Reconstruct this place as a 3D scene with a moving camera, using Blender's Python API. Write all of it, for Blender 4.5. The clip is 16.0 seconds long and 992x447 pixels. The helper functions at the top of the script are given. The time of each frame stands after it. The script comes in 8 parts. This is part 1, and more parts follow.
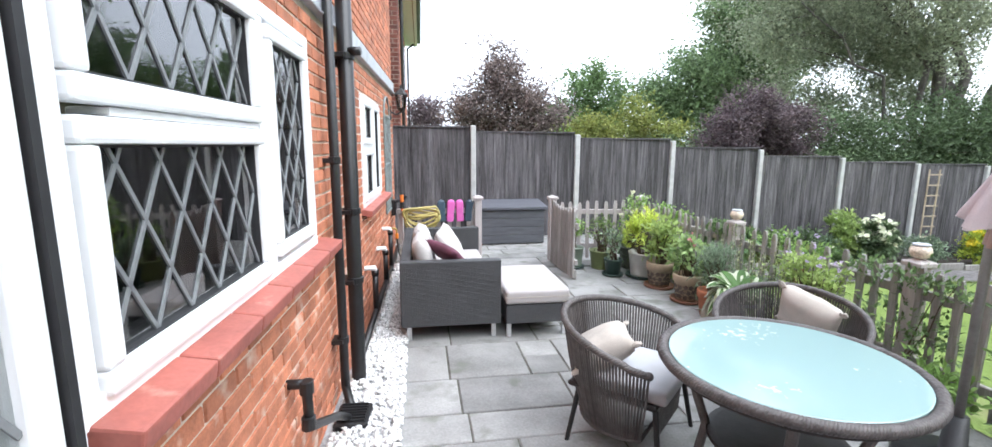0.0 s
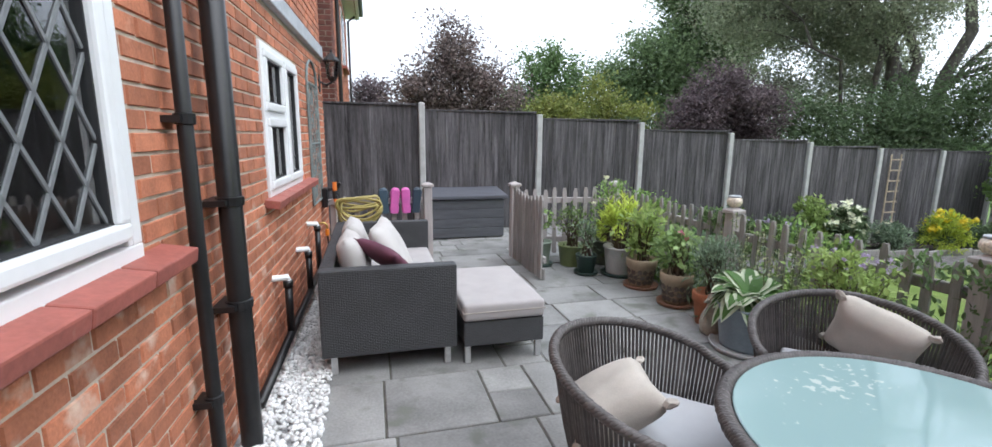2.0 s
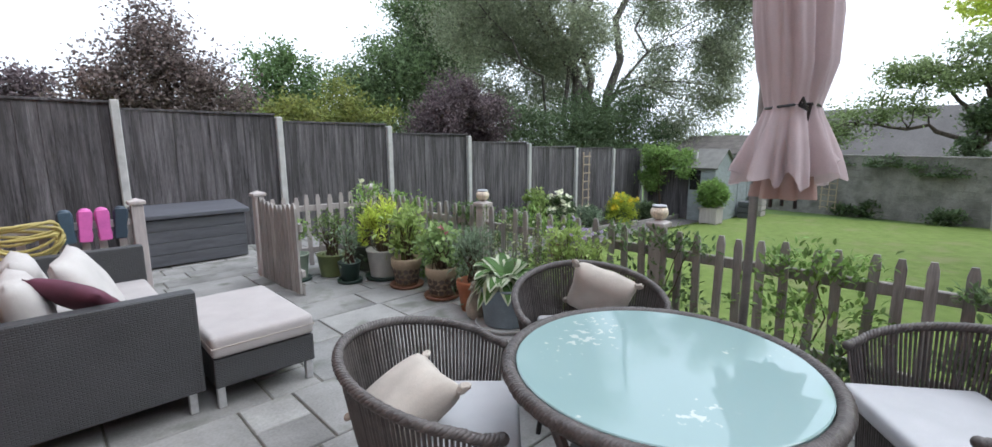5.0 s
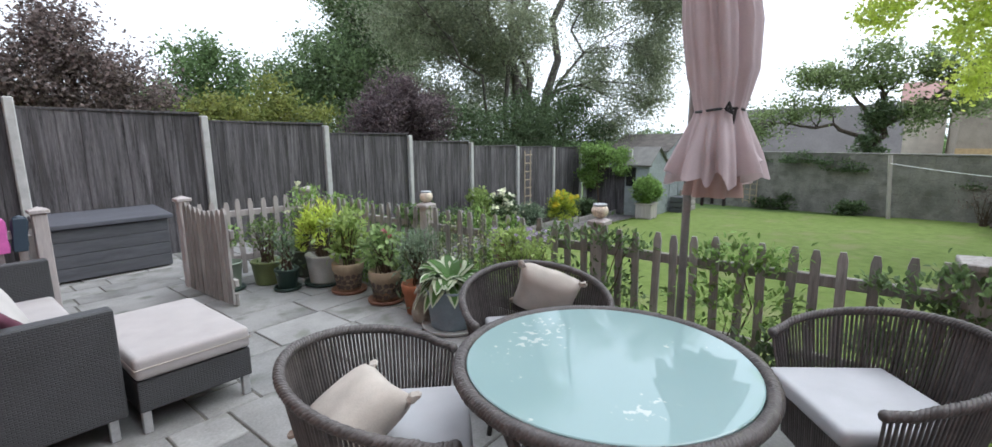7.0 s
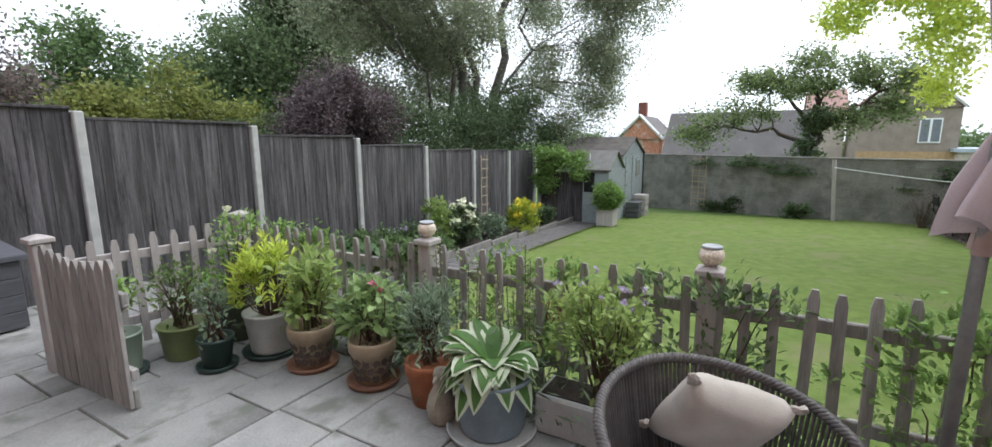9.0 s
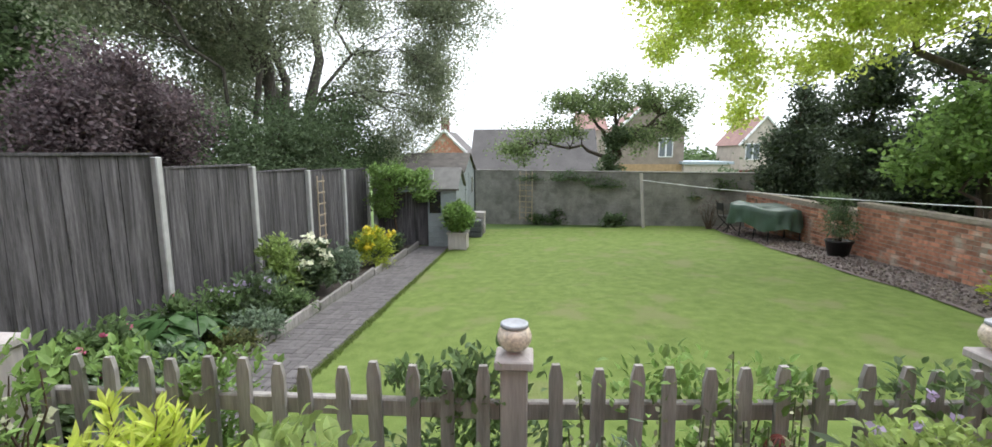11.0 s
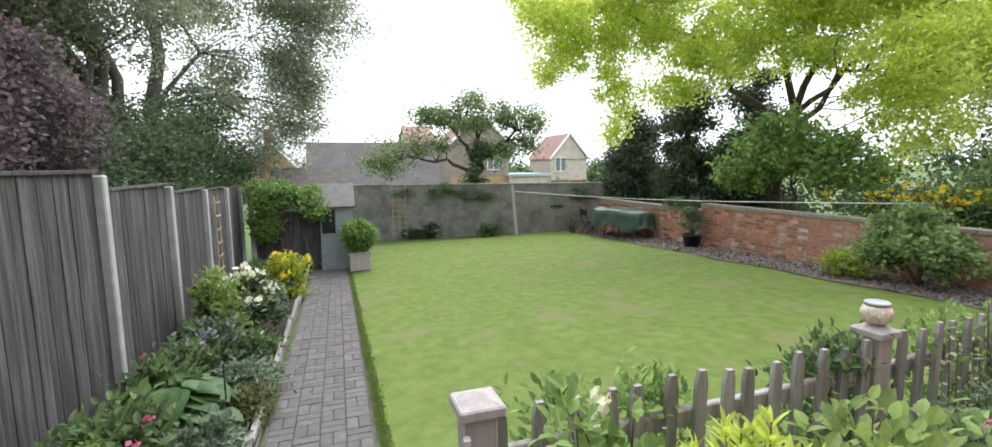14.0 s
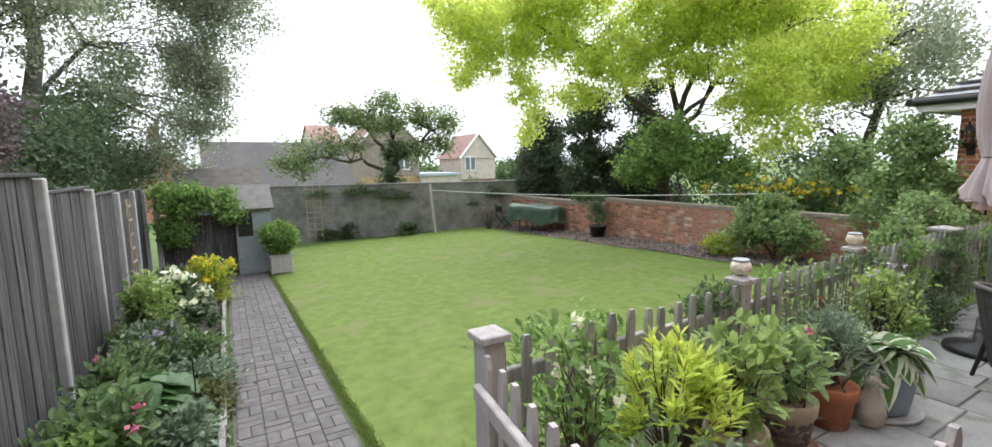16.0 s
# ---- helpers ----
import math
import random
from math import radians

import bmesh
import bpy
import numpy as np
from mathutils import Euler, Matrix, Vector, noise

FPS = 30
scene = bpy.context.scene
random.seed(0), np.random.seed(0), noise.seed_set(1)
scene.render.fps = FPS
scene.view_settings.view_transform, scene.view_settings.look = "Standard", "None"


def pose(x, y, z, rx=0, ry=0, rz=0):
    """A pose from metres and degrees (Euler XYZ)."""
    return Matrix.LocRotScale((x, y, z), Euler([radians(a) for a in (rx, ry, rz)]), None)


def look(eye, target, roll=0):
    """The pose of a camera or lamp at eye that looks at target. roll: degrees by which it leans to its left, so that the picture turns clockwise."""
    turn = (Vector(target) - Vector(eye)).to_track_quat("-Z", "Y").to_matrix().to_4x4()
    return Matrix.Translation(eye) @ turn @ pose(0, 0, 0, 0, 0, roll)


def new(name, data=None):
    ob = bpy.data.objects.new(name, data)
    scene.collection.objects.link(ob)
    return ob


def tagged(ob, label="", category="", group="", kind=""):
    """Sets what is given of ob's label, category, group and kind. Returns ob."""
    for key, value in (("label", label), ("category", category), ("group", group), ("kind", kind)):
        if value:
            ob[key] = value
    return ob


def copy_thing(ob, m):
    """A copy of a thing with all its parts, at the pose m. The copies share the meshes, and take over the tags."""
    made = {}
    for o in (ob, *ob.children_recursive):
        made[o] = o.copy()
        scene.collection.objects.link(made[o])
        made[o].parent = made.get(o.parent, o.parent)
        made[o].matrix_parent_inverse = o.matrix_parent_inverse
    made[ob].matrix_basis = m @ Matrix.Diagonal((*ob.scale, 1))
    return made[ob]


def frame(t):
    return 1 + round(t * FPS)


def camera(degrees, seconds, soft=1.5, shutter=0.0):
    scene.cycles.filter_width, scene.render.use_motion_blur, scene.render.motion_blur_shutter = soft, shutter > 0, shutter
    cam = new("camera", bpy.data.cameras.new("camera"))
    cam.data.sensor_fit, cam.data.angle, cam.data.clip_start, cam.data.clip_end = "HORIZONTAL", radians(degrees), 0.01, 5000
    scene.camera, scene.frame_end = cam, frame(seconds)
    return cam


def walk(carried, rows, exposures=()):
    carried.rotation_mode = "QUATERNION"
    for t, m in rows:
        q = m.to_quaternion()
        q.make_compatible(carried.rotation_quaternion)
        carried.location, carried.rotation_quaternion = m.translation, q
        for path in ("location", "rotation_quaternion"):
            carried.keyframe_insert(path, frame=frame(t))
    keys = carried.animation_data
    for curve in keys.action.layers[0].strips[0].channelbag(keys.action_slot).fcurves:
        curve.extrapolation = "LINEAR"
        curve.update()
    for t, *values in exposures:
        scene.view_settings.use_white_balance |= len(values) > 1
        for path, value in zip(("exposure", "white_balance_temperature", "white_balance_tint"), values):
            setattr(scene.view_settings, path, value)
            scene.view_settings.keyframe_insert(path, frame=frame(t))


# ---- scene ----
cam = camera(92.2, 16.0)
PATH = [
    (0, (0.742, -0.014, 1.666), (1.049, 1.936, 1.341), 0.3),
    (0.5, (0.734, 0.221, 1.628), (0.973, 2.172, 1.263), 0.4),
    (1, (0.801, 0.505, 1.608), (1.045, 2.449, 1.209), 0.2),
    (1.5, (0.896, 0.769, 1.55), (1.208, 2.705, 1.159), 0.2),
    (2, (0.899, 0.941, 1.522), (1.393, 2.844, 1.158), 0.5),
    (2.5, (0.894, 1.008, 1.511), (1.701, 2.805, 1.168), 0.1),
    (3, (0.883, 1.023, 1.501), (1.914, 2.703, 1.16), -0.1),
    (3.5, (0.869, 1.033, 1.491), (2.026, 2.628, 1.152), -0.2),
    (4, (0.865, 1.034, 1.481), (2.123, 2.551, 1.145), -0.2),
    (6.5, (0.865, 1.043, 1.471), (2.342, 2.347, 1.127), -0.5),
    (7, (0.863, 1.054, 1.495), (2.391, 2.296, 1.15), -0.5),
    (7.5, (0.901, 1.194, 1.521), (2.451, 2.41, 1.174), -0.4),
    (8, (1.054, 1.536, 1.551), (2.632, 2.712, 1.199), -0.2),
    (8.5, (1.207, 1.956, 1.558), (2.811, 3.098, 1.209), -0.1),
    (9, (1.444, 2.444, 1.561), (3.15, 3.428, 1.216), -0.2),
    (9.5, (1.747, 2.888, 1.57), (3.557, 3.666, 1.224), -0.2),
    (10, (1.969, 3.416, 1.622), (3.875, 3.909, 1.277), -0.2),
    (12.5, (2.54, 5.635, 1.636), (4.524, 5.505, 1.425), -0.3),
    (13, (2.514, 6.034, 1.646), (4.479, 5.73, 1.426), -0.4),
    (13.5, (2.5, 6.406, 1.652), (4.428, 5.928, 1.425), -0.5),
    (14, (2.552, 6.762, 1.647), (4.431, 6.118, 1.406), -0.6),
    (14.5, (2.514, 7.059, 1.668), (4.367, 6.349, 1.423), -0.6),
    (15, (2.383, 7.272, 1.673), (4.187, 6.441, 1.431), -0.8),
    (15.5, (2.24, 7.324, 1.669), (4.014, 6.435, 1.424), -1.0),
    (16, (2.156, 7.319, 1.653), (3.875, 6.327, 1.404), -1.0),
]
walk(cam, [(t, look(eye, target, roll)) for t, eye, target, roll in PATH],
     [(0.0, 1.5, 6050, 10), (0.5, 1.12, 6050, 10), (1.0, 0.95, 6050, 10), (2.0, 0.8, 6050, 10), (2.5, 0.75, 6050, 10), (4.0, 0.76, 6050, 10), (7.0, 0.73, 6100, 10), (9.0, 0.68, 6250, 10), (10.0, 0.76, 6350, 10), (12.5, 0.92, 6500, 10), (16.0, 0.98, 6450, 10)])

# ---- world, sun ----
world = bpy.data.worlds.new("world")
scene.world = world
world.use_nodes = True
wn, wl = world.node_tree.nodes, world.node_tree.links
sky = wn.new("ShaderNodeTexSky")
sky.sky_type = "NISHITA"
sky.sun_disc = False
sky.sun_elevation, sky.sun_rotation = radians(54), radians(127)
sky.dust_density, sky.air_density = 4.0, 1.0
soft = wn.new("ShaderNodeHueSaturation")
soft.inputs["Saturation"].default_value = 0.22
cl = wn.new("ShaderNodeTexNoise")
cl.inputs["Scale"].default_value = 2.2
cl.inputs["Detail"].default_value = 5
crp = wn.new("ShaderNodeMapRange")
crp.inputs["From Min"].default_value, crp.inputs["From Max"].default_value = 0.35, 0.7
crp.inputs["To Min"].default_value, crp.inputs["To Max"].default_value = 0.72, 1.0
cloud = wn.new("ShaderNodeMix")
cloud.data_type = "RGBA"
cloud.inputs["Factor"].default_value = 0.72
scl = wn.new("ShaderNodeVectorMath")
scl.operation = "SCALE"
scl.inputs[0].default_value = (9.3, 9.9, 10.8)
tc = wn.new("ShaderNodeTexCoord")
wl.new(tc.outputs["Generated"], cl.inputs["Vector"])
wl.new(cl.outputs["Fac"], crp.inputs["Value"])
wl.new(crp.outputs["Result"], scl.inputs["Scale"])
wl.new(sky.outputs["Color"], soft.inputs["Color"])
wl.new(soft.outputs["Color"], cloud.inputs["A"])
wl.new(scl.outputs["Vector"], cloud.inputs["B"])
wl.new(cloud.outputs["Result"], wn["Background"].inputs["Color"])
wn["Background"].inputs["Strength"].default_value = 0.14
sun_lamp = bpy.data.lights.new("sun", "SUN")
sun_lamp.energy, sun_lamp.angle, sun_lamp.color = 1.5, radians(70), (1.0, 0.985, 0.97)
sun = new("sun", sun_lamp)
sun.matrix_world = look((8, -6, 14), (0, 0, 0))

# ---- helpers ----
R = random.Random(7)
RN = np.random.default_rng(7)


def mat(name, col, rough=0.6, var=0.12, scale=8.0, bump=0.1, bscale=60.0, metal=0.0, col2=None, objvar=0.0, stretch=None,
        islandvar=0.0, spec=0.5, stain=None, trans=0.0):
    """A surface with two scales of variation and fine relief."""
    m = bpy.data.materials.new(name)
    m.use_nodes = True
    n, l = m.node_tree.nodes, m.node_tree.links
    b = n["Principled BSDF"]
    b.inputs["Roughness"].default_value, b.inputs["Metallic"].default_value = rough, metal
    b.inputs["Specular IOR Level"].default_value = spec
    tcx = n.new("ShaderNodeTexCoord")
    mp = n.new("ShaderNodeMapping")
    l.new(tcx.outputs["Object"], mp.inputs["Vector"])
    if stretch:
        mp.inputs["Scale"].default_value = stretch
    info = n.new("ShaderNodeObjectInfo")
    off = n.new("ShaderNodeVectorMath")
    off.operation = "MULTIPLY_ADD"
    off.inputs[1].default_value = (37, 37, 37)
    l.new(info.outputs["Random"], off.inputs[0])
    l.new(mp.outputs["Vector"], off.inputs[2])
    big, fine = n.new("ShaderNodeTexNoise"), n.new("ShaderNodeTexNoise")
    big.inputs["Scale"].default_value, big.inputs["Detail"].default_value = scale, 5
    fine.inputs["Scale"].default_value, fine.inputs["Detail"].default_value = bscale, 3
    for q in (big, fine):
        l.new(off.outputs["Vector"], q.inputs["Vector"])
    c2 = col2 or [c * (1 - 2.2 * var) for c in col]
    c1 = [min(1, c * (1 + var)) for c in col]
    ramp = n.new("ShaderNodeValToRGB")
    ramp.color_ramp.elements[0].position, ramp.color_ramp.elements[1].position = 0.32, 0.66
    ramp.color_ramp.elements[0].color, ramp.color_ramp.elements[1].color = (*c2, 1), (*c1, 1)
    add = n.new("ShaderNodeMath")
    add.operation = "MULTIPLY_ADD"
    add.inputs[1].default_value = 0.35
    l.new(fine.outputs["Fac"], add.inputs[0])
    sc = n.new("ShaderNodeMath")
    sc.operation = "MULTIPLY"
    sc.inputs[1].default_value = 0.65
    l.new(big.outputs["Fac"], sc.inputs[0])
    l.new(sc.outputs[0], add.inputs[2])
    l.new(add.outputs[0], ramp.inputs["Fac"])
    out = ramp.outputs["Color"]
    if stain:
        sn = n.new("ShaderNodeTexNoise")
        sn.inputs["Scale"].default_value, sn.inputs["Detail"].default_value = stain[0], 6
        l.new(off.outputs["Vector"], sn.inputs["Vector"])
        sr = n.new("ShaderNodeMapRange")
        sr.inputs["From Min"].default_value, sr.inputs["From Max"].default_value = stain[2], stain[2] + 0.14
        l.new(sn.outputs["Fac"], sr.inputs["Value"])
        mx = n.new("ShaderNodeMix")
        mx.data_type = "RGBA"
        mx.inputs["B"].default_value = (*stain[1], 1)
        l.new(sr.outputs["Result"], mx.inputs["Factor"])
        l.new(out, mx.inputs["A"])
        out = mx.outputs["Result"]
    if objvar or islandvar:
        hs = n.new("ShaderNodeHueSaturation")
        mr = n.new("ShaderNodeMapRange")
        a = objvar or islandvar
        mr.inputs["To Min"].default_value, mr.inputs["To Max"].default_value = 1 - a, 1 + a
        if objvar:
            l.new(info.outputs["Random"], mr.inputs["Value"])
        else:
            geo = n.new("ShaderNodeNewGeometry")
            l.new(geo.outputs["Random Per Island"], mr.inputs["Value"])
        l.new(mr.outputs["Result"], hs.inputs["Value"])
        l.new(out, hs.inputs["Color"])
        out = hs.outputs["Color"]
    l.new(out, b.inputs["Base Color"])
    if bump:
        bp = n.new("ShaderNodeBump")
        bp.inputs["Strength"].default_value, bp.inputs["Distance"].default_value = min(1, bump * 3), 0.01
        l.new(add.outputs[0], bp.inputs["Height"])
        l.new(bp.outputs["Normal"], b.inputs["Normal"])
    if trans:
        tr = n.new("ShaderNodeBsdfTranslucent")
        l.new(out, tr.inputs["Color"])
        ms = n.new("ShaderNodeMixShader")
        ms.inputs["Fac"].default_value = trans
        l.new(b.outputs["BSDF"], ms.inputs[1])
        l.new(tr.outputs["BSDF"], ms.inputs[2])
        l.new(ms.outputs["Shader"], n["Material Output"].inputs["Surface"])
    return m


def leafmat(name, col, col2=None, rough=0.5, trans=0.35, var=0.45):
    """Leaves: each one its own tone, some light through them."""
    return mat(name, col, rough, 0.15, 3.0, 0.0, 40, col2=col2, islandvar=var, trans=trans, spec=0.3)


def glassmat(name, tint=(0.9, 0.95, 0.95), gloss=1.5, haze=0.0):
    m = bpy.data.materials.new(name)
    m.use_nodes = True
    n, l = m.node_tree.nodes, m.node_tree.links
    tp, gl, fr, mx = (n.new("ShaderNodeBsdfTransparent"), n.new("ShaderNodeBsdfGlossy"), n.new("ShaderNodeFresnel"), n.new("ShaderNodeMixShader"))
    tp.inputs["Color"].default_value = (*tint, 1)
    gl.inputs["Roughness"].default_value = 0.02 + haze
    fr.inputs["IOR"].default_value = gloss
    l.new(fr.outputs["Fac"], mx.inputs["Fac"])
    l.new(tp.outputs["BSDF"], mx.inputs[1])
    l.new(gl.outputs["BSDF"], mx.inputs[2])
    l.new(mx.outputs["Shader"], n["Material Output"].inputs["Surface"])
    return m


def part(name, bm, material, parent=None, label="", smooth=False):
    me = bpy.data.meshes.new(name)
    bmesh.ops.recalc_face_normals(bm, faces=bm.faces)
    bm.to_mesh(me)
    bm.free()
    if smooth:
        me.polygons.foreach_set("use_smooth", [True] * len(me.polygons))
    me.materials.append(material)
    ob = new(name, me)
    if parent:
        ob.parent = parent
    if label:
        ob["label"] = label
    return ob


def data_part(name, verts, faces, material, parent=None, label="", smooth=False):
    me = bpy.data.meshes.new(name)
    me.from_pydata([tuple(v) for v in verts], [], faces)
    if smooth:
        me.polygons.foreach_set("use_smooth", [True] * len(me.polygons))
    me.materials.append(material)
    ob = new(name, me)
    if parent:
        ob.parent = parent
    if label:
        ob["label"] = label
    return ob


def quads_part(name, v, material, parent=None, label=""):
    """Many loose quads, v of shape (n, 4, 3)."""
    me = bpy.data.meshes.new(name)
    k = len(v)
    me.vertices.add(4 * k)
    me.vertices.foreach_set("co", np.ascontiguousarray(v, dtype=np.float32).ravel())
    me.loops.add(4 * k)
    me.loops.foreach_set("vertex_index", np.arange(4 * k, dtype=np.int32))
    me.polygons.add(k)
    me.polygons.foreach_set("loop_start", np.arange(0, 4 * k, 4, dtype=np.int32))
    me.update(calc_edges=True)
    me.materials.append(material)
    ob = new(name, me)
    if parent:
        ob.parent = parent
    if label:
        ob["label"] = label
    return ob


def thing(name, label, category, m=None, group="", kind=""):
    ob = tagged(new(name), label, category, group, kind)
    if m is not None:
        ob.matrix_basis = m
    return ob


def box(bm, c, s, m=None, bevel=0.0, seg=1):
    """A box with its centre and size, its edges rounded."""
    mm = Matrix.Translation(c) @ Matrix.Diagonal((*s, 1))
    if m is not None:
        mm = m @ mm
    g = bmesh.ops.create_cube(bm, size=1, matrix=mm)
    if bevel:
        vs = set(g["verts"])
        es = [e for e in bm.edges if e.verts[0] in vs and e.verts[1] in vs]
        bmesh.ops.bevel(bm, geom=es, offset=bevel, segments=seg, affect="EDGES", profile=0.6)
    return bm


def boxes(*a, bevel=0.0, seg=1):
    bm = bmesh.new()
    for c, s in a:
        one = bmesh.new()
        box(one, c, s, None, bevel, seg)
        tmp = bpy.data.meshes.new("t")
        one.to_mesh(tmp)
        one.free()
        bm.from_mesh(tmp)
        bpy.data.meshes.remove(tmp)
    return bm


def tube(bm, pts, rad, n=8, cap=True):
    """A round bar along pts; rad is one radius or one for each point."""
    pts = [Vector(p) for p in pts]
    rad = rad if isinstance(rad, (list, tuple)) else [rad] * len(pts)
    rings, up = [], None
    for i, p in enumerate(pts):
        d = (pts[min(i + 1, len(pts) - 1)] - pts[max(i - 1, 0)])
        d = d.normalized() if d.length > 1e-9 else Vector((0, 0, 1))
        if up is None:
            up = Vector((0, 0, 1)) if abs(d.z) < 0.9 else Vector((1, 0, 0))
        a = d.cross(up).normalized()
        up = a.cross(d).normalized()
        rings.append([bm.verts.new(p + rad[i] * (math.cos(2 * math.pi * k / n) * a + math.sin(2 * math.pi * k / n) * up)) for k in range(n)])
    for r0, r1 in zip(rings, rings[1:]):
        for k in range(n):
            bm.faces.new((r0[k], r0[(k + 1) % n], r1[(k + 1) % n], r1[k]))
    if cap:
        bm.faces.new(rings[0][::-1])
        bm.faces.new(rings[-1])
    return bm


def lathe(bm, prof, n=24, c=(0, 0, 0), wob=0.0):
    """A turned shape from (radius, height) pairs."""
    rings = []
    for r, z in prof:
        rings.append([bm.verts.new((c[0] + r * math.cos(2 * math.pi * k / n), c[1] + r * math.sin(2 * math.pi * k / n), c[2] + z)) for k in range(n)])
    for r0, r1 in zip(rings, rings[1:]):
        for k in range(n):
            bm.faces.new((r0[k], r0[(k + 1) % n], r1[(k + 1) % n], r1[k]))
    bm.faces.new(rings[0][::-1])
    bm.faces.new(rings[-1])
    return bm


def cushion(bm, s, puff=0.5, n=10, m=None):
    """A stuffed pad of size s, soft at the edges."""
    sx, sy, sz = s
    top, bot = {}, {}
    for i in range(n + 1):
        for j in range(n + 1):
            u, v = 2 * i / n - 1, 2 * j / n - 1
            h = ((1 - abs(u) ** 3) * (1 - abs(v) ** 3)) ** puff
            pin = 1 - 0.06 * (1 - abs(u)) * abs(v) ** 3
            pin2 = 1 - 0.06 * (1 - abs(v)) * abs(u) ** 3
            w = 0.02 * sz * math.sin(7 * u + 3 * v)
            for d, sg in ((top, 1), (bot, -1)):
                if sg < 0 and (i in (0, n) or j in (0, n)):
                    d[i, j] = top[i, j]
                    continue
                p = Vector((u * sx / 2 * pin2, v * sy / 2 * pin, sg * h * sz / 2 + w))
                d[i, j] = bm.verts.new(m @ p if m else p)
    for i in range(n):
        for j in range(n):
            for d, o in ((top, 1), (bot, -1)):
                q = (d[i, j], d[i + 1, j], d[i + 1, j + 1], d[i, j + 1])
                bm.faces.new(q if o > 0 else q[::-1])
    return bm


def leaf_quads(c, size, flat=0.0, aspect=0.55, droop=0.0, rng=None):
    """Leaf blades of four corners each at the places c, turned at random."""
    rng = rng or RN
    k = len(c)
    d = rng.normal(size=(k, 3))
    d[:, 2] = d[:, 2] * (1 - flat) - droop
    d /= np.linalg.norm(d, axis=1)[:, None]
    w = np.cross(d, rng.normal(size=(k, 3)) * (1, 1, 1 - 0.7 * flat) + (0, 0, 0.01))
    w /= np.linalg.norm(w, axis=1)[:, None]
    s = size * rng.uniform(0.65, 1.3, size=(k, 1))
    a, b = d * s / 2, w * s * aspect / 2
    q = np.stack([c - a, c + b - 0.1 * a, c + a, c - b - 0.1 * a], axis=1)
    return q


def leaf_shapes(c, d, length, width, rng, curl=0.25):
    """Folded pointed leaves: places, directions, one length and width for each; returns vertices and faces."""
    k = len(c)
    d = d / np.linalg.norm(d, axis=1)[:, None]
    side = np.cross(d, np.array([0, 0, 1.0]) + rng.normal(size=(k, 3)) * 0.35)
    side /= np.linalg.norm(side, axis=1)[:, None]
    up = np.cross(side, d)
    ln, wd = length[:, None], width[:, None]
    rows = []
    for f, w in ((0.0, 0.0), (0.3, 0.9), (0.68, 0.8), (1.0, 0.0)):
        mid = c + d * ln * f - up * ln * curl * f * f
        if w == 0.0:
            rows.append([mid])
        else:
            rows.append([mid + side * wd * w / 2 + up * wd * 0.14, mid, mid - side * wd * w / 2 + up * wd * 0.14])
    v = np.stack([q for row in rows for q in row], axis=1).reshape(-1, 3)
    one = ((0, 1, 2), (0, 2, 3), (1, 4, 5, 2), (2, 5, 6, 3), (4, 7, 5), (5, 7, 6))
    return v, [tuple(8 * i + q for q in f) for i in range(k) for f in one]


def blob_points(ells, k, clumps, spread, rng, shell=0.6):
    """Places in clumps over the given ellipsoids (centre, radii)."""
    vol = np.array([e[1][0] * e[1][1] * e[1][2] for e in ells]) ** 0.7
    pick = rng.choice(len(ells), size=clumps, p=vol / vol.sum())
    cen, rad = np.array([e[0] for e in ells], float), np.array([e[1] for e in ells], float)
    d = rng.normal(size=(clumps, 3))
    d /= np.linalg.norm(d, axis=1)[:, None]
    rr = rng.uniform(shell, 1.0, size=(clumps, 1))
    cc = cen[pick] + d * rr * rad[pick]
    w = rng.uniform(0.3, 1.0, size=clumps)
    own = rng.choice(clumps, size=k, p=w / w.sum())
    sp = spread * rng.uniform(0.6, 1.3, size=clumps)[own][:, None]
    return cc[own] + rng.normal(size=(k, 3)) * sp * (1, 1, 0.75), cc


def branchy(bm, a, b, r0, r1, rng, bend=0.12, seg=5, n=6):
    a, b = Vector(a), Vector(b)
    ln = (b - a).length
    pts = []
    for i in range(seg + 1):
        f = i / seg
        j = Vector(rng.normal(size=3)) * bend * ln * 0.35 * math.sin(math.pi * f)
        pts.append(a.lerp(b, f) + j + Vector((0, 0, bend * ln * 0.5 * math.sin(math.pi * f))))
    tube(bm, pts, [r0 + (r1 - r0) * i / seg for i in range(seg + 1)], n)
    return pts


